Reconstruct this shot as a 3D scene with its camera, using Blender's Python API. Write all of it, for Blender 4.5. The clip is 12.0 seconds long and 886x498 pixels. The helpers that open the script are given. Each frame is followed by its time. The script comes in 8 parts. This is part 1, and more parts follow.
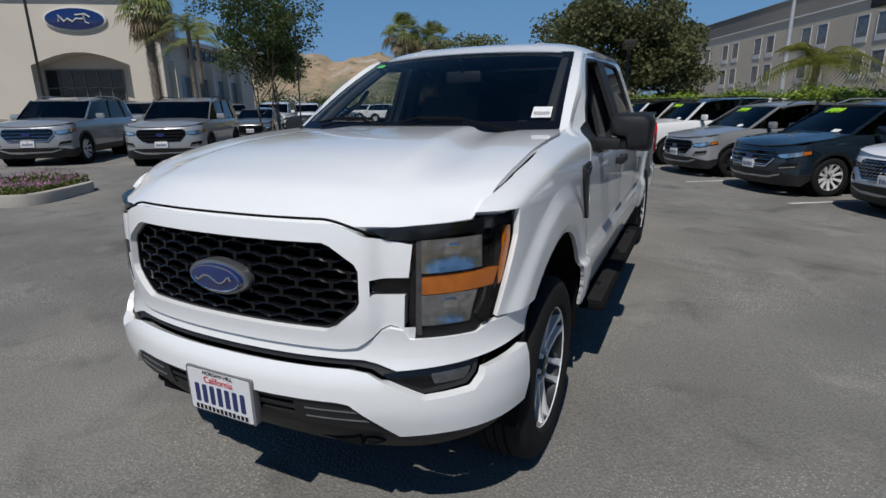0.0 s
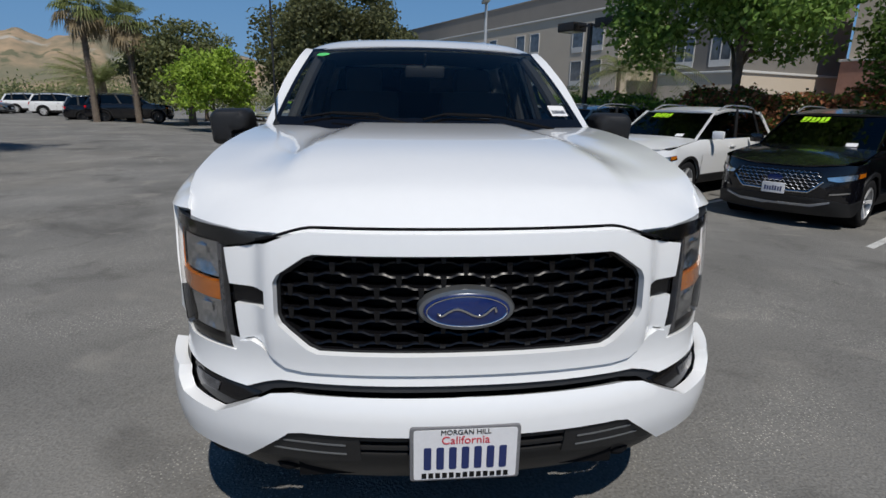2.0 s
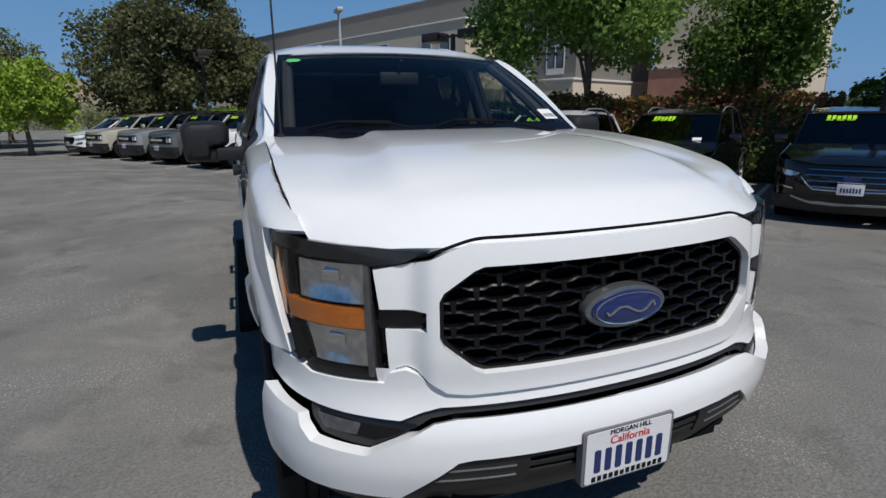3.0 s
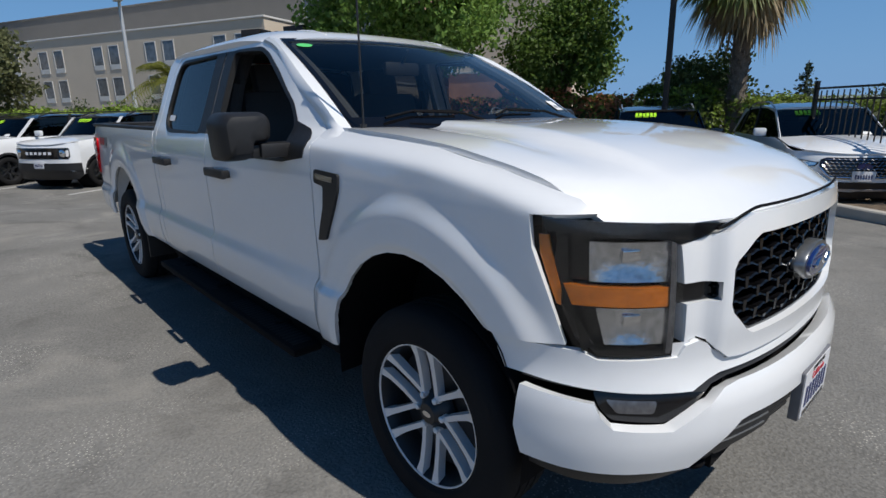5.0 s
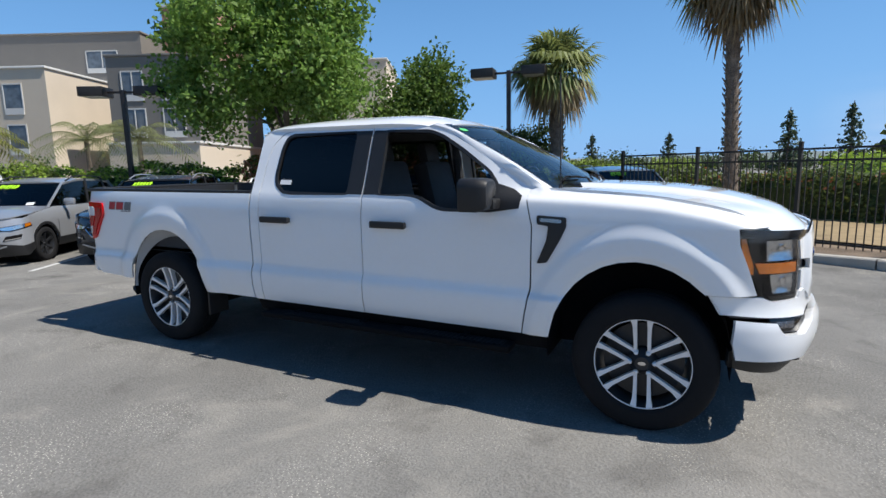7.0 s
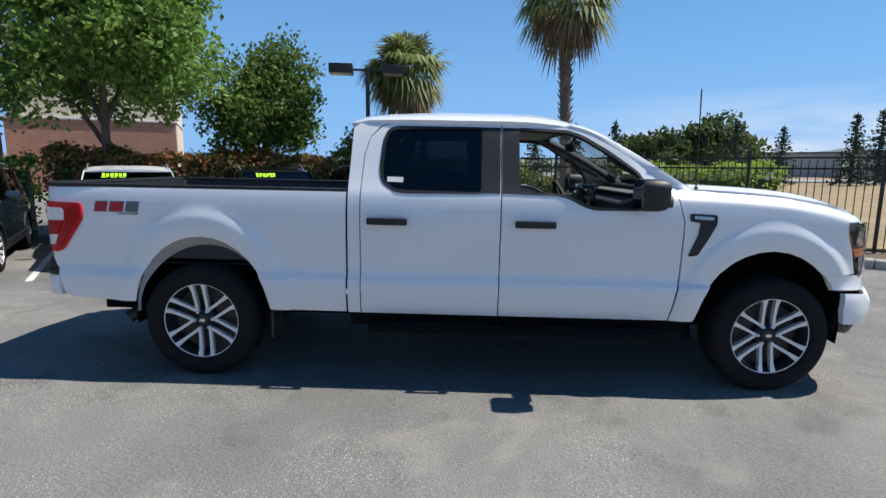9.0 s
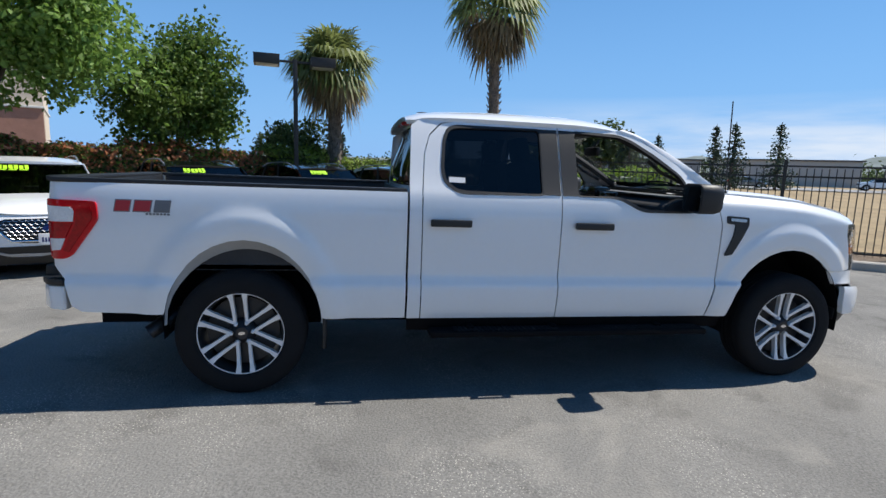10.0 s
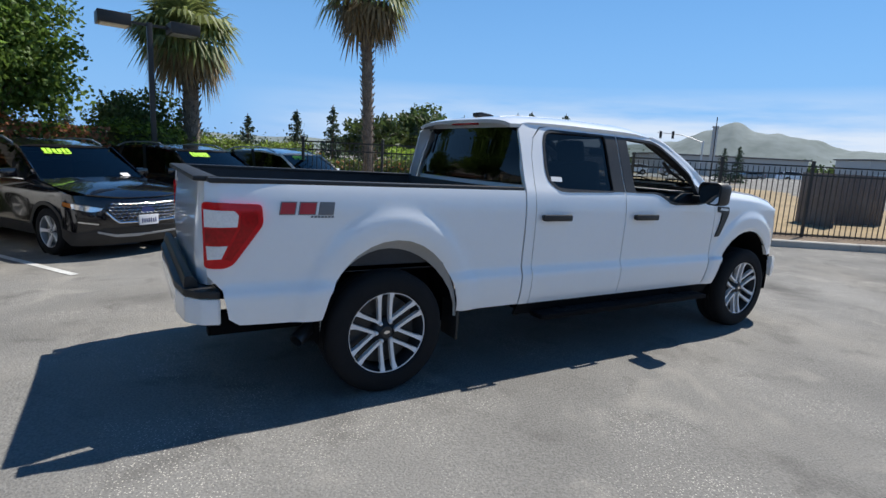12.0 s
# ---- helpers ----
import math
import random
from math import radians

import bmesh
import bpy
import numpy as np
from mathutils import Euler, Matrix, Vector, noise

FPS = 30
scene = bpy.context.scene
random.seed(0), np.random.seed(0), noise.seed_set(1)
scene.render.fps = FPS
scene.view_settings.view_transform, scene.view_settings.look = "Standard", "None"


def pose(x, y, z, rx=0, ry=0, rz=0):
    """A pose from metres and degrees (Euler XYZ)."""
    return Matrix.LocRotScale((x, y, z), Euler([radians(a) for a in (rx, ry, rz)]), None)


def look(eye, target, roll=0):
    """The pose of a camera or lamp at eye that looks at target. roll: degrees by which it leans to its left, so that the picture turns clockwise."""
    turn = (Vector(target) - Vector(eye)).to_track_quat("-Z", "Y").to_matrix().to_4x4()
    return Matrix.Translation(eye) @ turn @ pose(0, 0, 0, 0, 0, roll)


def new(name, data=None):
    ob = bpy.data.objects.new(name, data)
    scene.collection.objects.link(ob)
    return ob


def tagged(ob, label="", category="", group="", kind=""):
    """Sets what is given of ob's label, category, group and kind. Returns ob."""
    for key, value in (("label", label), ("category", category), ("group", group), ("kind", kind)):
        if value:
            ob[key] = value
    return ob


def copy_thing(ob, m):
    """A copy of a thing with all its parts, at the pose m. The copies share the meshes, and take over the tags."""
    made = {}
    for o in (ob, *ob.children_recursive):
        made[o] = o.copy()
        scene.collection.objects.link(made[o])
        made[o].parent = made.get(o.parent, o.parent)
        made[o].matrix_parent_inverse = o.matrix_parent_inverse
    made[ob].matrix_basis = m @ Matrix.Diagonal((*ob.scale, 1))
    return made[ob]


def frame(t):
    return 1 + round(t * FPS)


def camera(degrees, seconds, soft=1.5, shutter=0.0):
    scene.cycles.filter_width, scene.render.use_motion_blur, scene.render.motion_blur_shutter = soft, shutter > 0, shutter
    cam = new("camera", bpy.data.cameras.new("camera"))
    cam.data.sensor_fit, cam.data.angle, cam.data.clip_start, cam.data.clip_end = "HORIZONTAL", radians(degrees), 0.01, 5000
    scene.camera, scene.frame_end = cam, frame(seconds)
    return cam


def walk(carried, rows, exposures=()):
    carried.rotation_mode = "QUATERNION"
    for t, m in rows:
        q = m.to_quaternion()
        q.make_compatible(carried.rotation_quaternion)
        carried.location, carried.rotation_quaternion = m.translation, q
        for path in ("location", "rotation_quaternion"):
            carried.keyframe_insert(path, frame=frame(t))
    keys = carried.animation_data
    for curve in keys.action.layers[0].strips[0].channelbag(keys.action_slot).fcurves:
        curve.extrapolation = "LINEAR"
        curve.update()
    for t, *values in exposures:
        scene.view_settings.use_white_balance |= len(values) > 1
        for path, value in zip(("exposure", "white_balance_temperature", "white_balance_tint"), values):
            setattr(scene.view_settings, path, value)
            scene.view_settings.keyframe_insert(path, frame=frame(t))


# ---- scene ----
cam = camera(80.0, 12.0)
PATH = [
    (0, (2.132, 1.453, 1.508), (0.393, 0.614, 0.985), -0.87),
    (0.5, (2.183, 1.038, 1.519), (0.36, 0.422, 0.975), -0.94),
    (1, (2.263, 0.643, 1.542), (0.377, 0.274, 0.989), -0.38),
    (1.5, (2.262, 0.218, 1.526), (0.341, 0.134, 0.974), 0.35),
    (2, (2.267, -0.195, 1.505), (0.348, -0.016, 0.971), 0.81),
    (2.5, (2.212, -0.588, 1.486), (0.327, -0.166, 0.965), 0.55),
    (3, (2.028, -0.98, 1.484), (0.221, -0.286, 0.984), -0.75),
    (5, (1.316, -2.03, 1.44), (-0.114, -0.724, 0.94), -1.09),
    (5.4, (1.099, -2.291, 1.492), (-0.197, -0.851, 0.993), -1.01),
    (5.5, (1.222, -2.589, 1.502), (-0.058, -1.115, 1.066), -0.47),
    (5.6, (1.703, -2.812, 1.501), (0.296, -1.438, 1.136), -1.24),
    (5.7, (1.936, -3.105, 1.503), (0.521, -1.729, 1.175), -0.87),
    (6, (1.512, -3.473, 1.528), (0.26, -1.946, 1.213), -0.79),
    (6.5, (0.869, -3.72, 1.521), (-0.194, -2.054, 1.214), -1.0),
    (7, (0.248, -4.049, 1.514), (-0.611, -2.267, 1.215), -1.14),
    (9, (-2.173, -4.533, 1.529), (-2.226, -2.557, 1.22), 0.43),
    (9.5, (-2.772, -4.5, 1.528), (-2.614, -2.531, 1.217), 1.0),
    (10, (-3.308, -4.362, 1.518), (-2.959, -2.417, 1.213), 1.67),
    (10.5, (-3.846, -4.235, 1.53), (-3.304, -2.334, 1.224), 2.64),
    (11, (-4.371, -4.174, 1.553), (-3.665, -2.329, 1.237), 3.12),
    (11.5, (-4.874, -3.988, 1.552), (-4.006, -2.217, 1.222), 3.32),
    (12, (-5.396, -3.895, 1.577), (-4.375, -2.212, 1.226), 2.96),
]
walk(cam, [(t, look(eye, target, roll)) for t, eye, target, roll in PATH],
     exposures=((0, -0.33), (3, -0.29), (4.8, -0.08), (5.4, 0.06), (5.7, 0.28), (6, 0.36), (7, 0.52), (12, 0.55)))

# ---- light ----
SUN_AZ, SUN_EL = 11.0, 57.0     # degrees: azimuth from +x towards +y, height
world = bpy.data.worlds.new("sky")
scene.world = world
world.use_nodes = True
wn, wl = world.node_tree.nodes, world.node_tree.links
sky = wn.new("ShaderNodeTexSky")
sky.sky_type, sky.sun_disc = "NISHITA", False
sky.sun_elevation, sky.sun_rotation = radians(SUN_EL), radians(90.0 - SUN_AZ)
sky.air_density, sky.dust_density, sky.ozone_density = 1.0, 0.0, 3.0
# thin bright cloud bank low over the far hills and a few wisps
geo = wn.new("ShaderNodeTexCoord")
sep = wn.new("ShaderNodeSeparateXYZ")
wl.new(geo.outputs["Generated"], sep.inputs[0])
stretch = wn.new("ShaderNodeMapping")
stretch.inputs["Scale"].default_value = (1.2, 1.2, 9.0)
wl.new(geo.outputs["Generated"], stretch.inputs[0])
cn = wn.new("ShaderNodeTexNoise")
cn.inputs["Scale"].default_value, cn.inputs["Detail"].default_value, cn.inputs["Roughness"].default_value = 2.2, 7.0, 0.55
wl.new(stretch.outputs[0], cn.inputs["Vector"])
shape = wn.new("ShaderNodeMapRange")
shape.inputs[1].default_value, shape.inputs[2].default_value = 0.30, 0.52
wl.new(cn.outputs["Fac"], shape.inputs[0])
low = wn.new("ShaderNodeMapRange")
low.inputs[1].default_value, low.inputs[2].default_value, low.inputs[3].default_value, low.inputs[4].default_value = 0.055, 0.13, 1.0, 0.0
wl.new(sep.outputs["Z"], low.inputs[0])
east = wn.new("ShaderNodeMapRange")
east.inputs[1].default_value, east.inputs[2].default_value = 0.15, 0.50
wl.new(sep.outputs["X"], east.inputs[0])


def wmath(op, a, b):
    n = wn.new("ShaderNodeMath")
    n.operation = op
    for k, v in enumerate((a, b)):
        if isinstance(v, float):
            n.inputs[k].default_value = v
        else:
            wl.new(v, n.inputs[k])
    return n.outputs[0]


amount = wmath("MULTIPLY", wmath("MULTIPLY", wmath("MULTIPLY", shape.outputs[0], low.outputs[0]), east.outputs[0]), 0.85)
cloud = wn.new("ShaderNodeMixRGB")
cloud.inputs[2].default_value = (5.4, 5.9, 6.6, 1)
wl.new(amount, cloud.inputs[0])
deep = wn.new("ShaderNodeHueSaturation")
deep.inputs["Saturation"].default_value, deep.inputs["Value"].default_value = 1.28, 0.74
wl.new(sky.outputs[0], deep.inputs["Color"])
wl.new(deep.outputs[0], cloud.inputs[1])
haze = wn.new("ShaderNodeMapRange")
haze.inputs[1].default_value, haze.inputs[2].default_value, haze.inputs[3].default_value, haze.inputs[4].default_value = 0.0, 0.62, 0.92, 0.0
wl.new(sep.outputs["Z"], haze.inputs[0])
pale = wn.new("ShaderNodeMixRGB")
pale.inputs[2].default_value = (1.50, 3.35, 6.5, 1)
wl.new(haze.outputs[0], pale.inputs[0])
wl.new(deep.outputs[0], pale.inputs[1])
wl.new(pale.outputs[0], cloud.inputs[1])
bg = wn["Background"]
bg.inputs[1].default_value = 0.100
wl.new(cloud.outputs[0], bg.inputs[0])
sun = new("sun", bpy.data.lights.new("sun", "SUN"))
sun.data.energy, sun.data.angle, sun.data.color = 4.3, radians(0.53), (1.0, 0.955, 0.88)
sa, se = radians(SUN_AZ), radians(SUN_EL)
sun.matrix_world = look((0, 0, 60), (-math.cos(sa) * math.cos(se) * 10, -math.sin(sa) * math.cos(se) * 10, 60 - math.sin(se) * 10))


# ---- materials ----
def surface(name, color, rough=0.5, metal=0.0, spread=0.12, scale=6.0, fine=90.0, bump=0.0, coat=0.0, spec=0.5, vary=0.0, stain=None):
    m = bpy.data.materials.new(name)
    m.use_nodes = True
    n, l = m.node_tree.nodes, m.node_tree.links
    b = n["Principled BSDF"]
    b.inputs["Roughness"].default_value, b.inputs["Metallic"].default_value = rough, metal
    b.inputs["Specular IOR Level"].default_value = spec
    if coat:
        b.inputs["Coat Weight"].default_value, b.inputs["Coat Roughness"].default_value = coat, 0.03
    tc = n.new("ShaderNodeTexCoord")
    big, small = n.new("ShaderNodeTexNoise"), n.new("ShaderNodeTexNoise")
    for t, sc, d in ((big, scale, 4.0), (small, fine, 3.0)):
        t.inputs["Scale"].default_value, t.inputs["Detail"].default_value = sc, d
        l.new(tc.outputs["Object"], t.inputs["Vector"])
    add = n.new("ShaderNodeMath")
    add.operation = "ADD"
    l.new(big.outputs["Fac"], add.inputs[0])
    l.new(small.outputs["Fac"], add.inputs[1])
    src = add.outputs[0]
    if vary:
        info = n.new("ShaderNodeObjectInfo")
        geom = n.new("ShaderNodeNewGeometry")
        both = n.new("ShaderNodeMath")
        both.operation = "ADD"
        l.new(info.outputs["Random"], both.inputs[0])
        l.new(geom.outputs["Random Per Island"], both.inputs[1])
        mul = n.new("ShaderNodeMath")
        mul.operation = "MULTIPLY_ADD"
        mul.inputs[1].default_value, mul.inputs[2].default_value = vary, -vary
        l.new(both.outputs[0], mul.inputs[0])
        tot = n.new("ShaderNodeMath")
        l.new(src, tot.inputs[0])
        l.new(mul.outputs[0], tot.inputs[1])
        src = tot.outputs[0]
    rng = n.new("ShaderNodeMapRange")
    rng.inputs[1].default_value, rng.inputs[2].default_value = 0.6, 1.4
    l.new(src, rng.inputs[0])
    ramp = n.new("ShaderNodeMixRGB")
    ramp.inputs[1].default_value = (*[c * (1 - spread) for c in color], 1)
    ramp.inputs[2].default_value = (*[min(1, c * (1 + spread)) for c in color], 1)
    if stain:
        ramp.inputs[1].default_value = (*stain, 1)
    l.new(rng.outputs[0], ramp.inputs[0])
    l.new(ramp.outputs[0], b.inputs["Base Color"])
    if bump:
        bp = n.new("ShaderNodeBump")
        bp.inputs["Strength"].default_value, bp.inputs["Distance"].default_value = bump, 0.02
        l.new(small.outputs["Fac"], bp.inputs["Height"])
        l.new(bp.outputs[0], b.inputs["Normal"])
    return m


def glass(name, tint, rough=0.0, dark=0.0):
    """A thin pane: mostly clear, tinted, with a sharp reflection."""
    m = bpy.data.materials.new(name)
    m.use_nodes = True
    n, l = m.node_tree.nodes, m.node_tree.links
    n.remove(n["Principled BSDF"])
    clear, gloss, lw, mix = n.new("ShaderNodeBsdfTransparent"), n.new("ShaderNodeBsdfGlossy"), n.new("ShaderNodeLayerWeight"), n.new("ShaderNodeMixShader")
    clear.inputs[0].default_value = (*tint, 1)
    gloss.inputs["Roughness"].default_value = rough
    lw.inputs["Blend"].default_value = 0.5
    pw, fr = n.new("ShaderNodeMath"), n.new("ShaderNodeMath")
    pw.operation, fr.operation = "POWER", "MULTIPLY_ADD"
    pw.inputs[1].default_value, fr.inputs[1].default_value, fr.inputs[2].default_value = 5.0, 0.92, 0.05
    l.new(lw.outputs["Facing"], pw.inputs[0])
    l.new(pw.outputs[0], fr.inputs[0])
    l.new(fr.outputs[0], mix.inputs[0])
    l.new(clear.outputs[0], mix.inputs[1])
    l.new(gloss.outputs[0], mix.inputs[2])
    l.new(mix.outputs[0], n["Material Output"].inputs[0])
    return m


WHITE = surface("white_paint", (0.83, 0.84, 0.85), 0.30, spread=0.012, coat=1.0, fine=30)
SILVER = surface("silver_paint", (0.36, 0.37, 0.39), 0.3, 0.35, spread=0.03, coat=1.0)
GREY = surface("grey_paint", (0.19, 0.20, 0.21), 0.3, 0.5, spread=0.03, coat=1.0)
BLACKP = surface("black_paint", (0.004, 0.004, 0.006), 0.16, spread=0.05, coat=0.8, spec=0.4)
NAVY = surface("navy_paint", (0.014, 0.026, 0.042), 0.25, 0.3, spread=0.05, coat=1.0)
CREAM = surface("cream_paint", (0.50, 0.47, 0.38), 0.3, spread=0.02, coat=1.0)
BLACK = surface("black_plastic", (0.013, 0.013, 0.014), 0.5, spread=0.25, fine=400, bump=0.08)
MESHBLACK = surface("satin_black", (0.005, 0.005, 0.006), 0.22, spread=0.15, spec=0.4)
GLOSSBLACK = surface("gloss_black", (0.005, 0.005, 0.006), 0.12, spread=0.1)
DARK = surface("dark_underbody", (0.005, 0.005, 0.006), 0.9, spread=0.3, spec=0.15)
PRIMER = surface("grey_primer", (0.44, 0.45, 0.46), 0.6, spread=0.1)
LAMPGREY = surface("lamp_silver", (0.60, 0.61, 0.63), 0.20, 1.0, spread=0.3, scale=30, fine=45, bump=0.12)
FOGGREY = surface("smoked_reflector", (0.16, 0.16, 0.17), 0.25, 0.7, spread=0.4, scale=30, fine=80)
RUBBER = surface("tyre_rubber", (0.011, 0.011, 0.012), 0.85, spread=0.25, fine=200, bump=0.15, spec=0.25)
ALLOY = surface("machined_alloy", (0.80, 0.80, 0.81), 0.35, 0.25, spread=0.06, fine=250)
RIMDARK = surface("painted_rim", (0.028, 0.029, 0.032), 0.35, 0.3, spread=0.15)
CHROME = surface("chrome", (0.75, 0.75, 0.76), 0.08, 1.0, spread=0.03)
REFLECTOR = surface("lamp_reflector", (0.8, 0.8, 0.82), 0.16, 1.0, spread=0.25, fine=60)
CABIN = surface("cabin_trim", (0.040, 0.040, 0.043), 0.7, spread=0.25, fine=160, bump=0.1)
DASHTOP = surface("dash_top", (0.10, 0.11, 0.11), 0.6, spread=0.15, fine=300, bump=0.1)
AMBER = surface("amber_lens", (0.46, 0.125, 0.006), 0.22, spread=0.3, scale=30, fine=110, coat=1.0, bump=0.05)
REDLENS = surface("red_lens", (0.60, 0.004, 0.010), 0.15, spread=0.15, fine=40, spec=0.25, coat=0.2)
DEEPRED = surface("deep_red_lens", (0.40, 0.002, 0.006), 0.12, spread=0.4, scale=20, fine=60, spec=0.25, coat=0.2)
CLEARLENS = surface("clear_lens", (0.80, 0.78, 0.77), 0.15, spread=0.15, fine=90, coat=0.5)
BLUE = surface("blue_enamel", (0.008, 0.022, 0.115), 0.15, spread=0.1, coat=1.0)
REDB = surface("red_decal", (0.45, 0.02, 0.03), 0.4, spread=0.1)
DECALGREY = surface("grey_decal", (0.16, 0.16, 0.17), 0.4, spread=0.1)
PLATEW = surface("plate_white", (0.72, 0.72, 0.74), 0.4, spread=0.05)
INKBLUE = surface("plate_blue", (0.018, 0.030, 0.12), 0.5, spread=0.1)
INKRED = surface("plate_red", (0.55, 0.03, 0.05), 0.5, spread=0.1)
LIME = surface("lime_sticker", (0.42, 0.80, 0.02), 0.5, spread=0.06)
GREENST = surface("green_sticker", (0.10, 0.55, 0.16), 0.5, spread=0.06)
PAPER = surface("paper", (0.75, 0.75, 0.75), 0.6, spread=0.04)
SCREEN = glass("windscreen_glass", (0.66, 0.71, 0.70))
TINT = glass("privacy_glass", (0.11, 0.115, 0.12))
TINTDARK = glass("back_glass", (0.012, 0.013, 0.015))
CLEAR = glass("lamp_cover", (0.93, 0.93, 0.93))
VENTBAR = surface("brushed_vent_bar", (0.34, 0.35, 0.36), 0.22, 1.0, spread=0.1)
MIRROR = surface("mirror_glass", (0.7, 0.72, 0.75), 0.02, 1.0, spread=0.0)


# ---- shaping helpers ----
def part(name, bm, material, parent=None, label="", smooth=True, sharp=35.0):
    me = bpy.data.meshes.new(name)
    bm.normal_update()
    bm.to_mesh(me)
    bm.free()
    me.materials.append(material)
    if smooth:
        me.shade_smooth()
        me.set_sharp_from_angle(angle=radians(sharp))
    ob = new(name, me)
    if parent is not None:
        ob.parent = parent
    if label:
        ob["label"] = label
    return ob


def thing(name, label, category, m=None, group="", kind=""):
    ob = new(name)
    if m is not None:
        ob.matrix_basis = m
    return tagged(ob, label, category, group, kind)


def setting(name, bm, material, label, category, smooth=True):
    return tagged(part(name, bm, material, smooth=smooth), label, category, kind="structure")


def box(bm, cx, cy, cz, sx, sy, sz, bevel=0.0, m=None, seg=2):
    r = bmesh.ops.create_cube(bm, size=1.0, matrix=Matrix.Translation((cx, cy, cz)) @ Matrix.Diagonal((sx, sy, sz, 1)))
    vs = r["verts"]
    if bevel:
        es = list({e for v in vs for e in v.link_edges})
        vs = list({v for f in bmesh.ops.bevel(bm, geom=es, offset=bevel, segments=seg, profile=0.6, affect="EDGES")["faces"] for v in f.verts} | {v for v in vs if v.is_valid})
    if m is not None:
        bmesh.ops.transform(bm, matrix=m, verts=vs)
    return vs


def prism(bm, poly, lo, hi, axis="y", bevel=0.0):
    """A polygon given in the two other axes, from lo to hi along one axis."""
    def put(a, b, c):
        return {"x": (c, a, b), "y": (a, c, b), "z": (a, b, c)}[axis]
    v0 = [bm.verts.new(put(a, b, lo)) for a, b in poly]
    v1 = [bm.verts.new(put(a, b, hi)) for a, b in poly]
    fs = [bm.faces.new(v0), bm.faces.new(v1)]
    n = len(poly)
    for k in range(n):
        fs.append(bm.faces.new((v0[k], v0[(k + 1) % n], v1[(k + 1) % n], v1[k])))
    bmesh.ops.recalc_face_normals(bm, faces=fs)
    if bevel:
        bmesh.ops.bevel(bm, geom=list({e for f in fs for e in f.edges}), offset=bevel, segments=2, profile=0.6, affect="EDGES")


def tube(bm, pts, r, n=8, taper=1.0, caps=True):
    pts = [Vector(p) for p in pts]
    rings = []
    for k, p in enumerate(pts):
        d = (pts[min(k + 1, len(pts) - 1)] - pts[max(k - 1, 0)]).normalized()
        side = d.cross((0, 0, 1)) if abs(d.z) < 0.95 else d.cross((1, 0, 0))
        side.normalize()
        up = side.cross(d)
        rr = r * (1 + (taper - 1) * k / max(1, len(pts) - 1))
        rings.append([bm.verts.new(p + rr * (math.cos(a) * side + math.sin(a) * up)) for a in (2 * math.pi * j / n for j in range(n))])
    for a, b in zip(rings, rings[1:]):
        for j in range(n):
            bm.faces.new((a[j], a[(j + 1) % n], b[(j + 1) % n], b[j]))
    if caps:
        bm.faces.new(rings[0][::-1])
        bm.faces.new(rings[-1])


def lathe(bm, profile, n=32, m=None, close=False):
    """Turns (radius, height) pairs round the y axis."""
    rings = []
    for r, h in profile:
        rings.append([bm.verts.new((r * math.cos(a), h, r * math.sin(a))) for a in (2 * math.pi * j / n for j in range(n))])
    fs = []
    pairs = list(zip(rings, rings[1:])) + ([(rings[-1], rings[0])] if close else [])
    for a, b in pairs:
        for j in range(n):
            fs.append(bm.faces.new((a[j], a[(j + 1) % n], b[(j + 1) % n], b[j])))
    if not close:
        for ring in (rings[0], rings[-1]):
            fs.append(bm.faces.new(ring))
    bmesh.ops.recalc_face_normals(bm, faces=fs)
    if m is not None:
        bmesh.ops.transform(bm, matrix=m, verts=[v for ring in rings for v in ring])


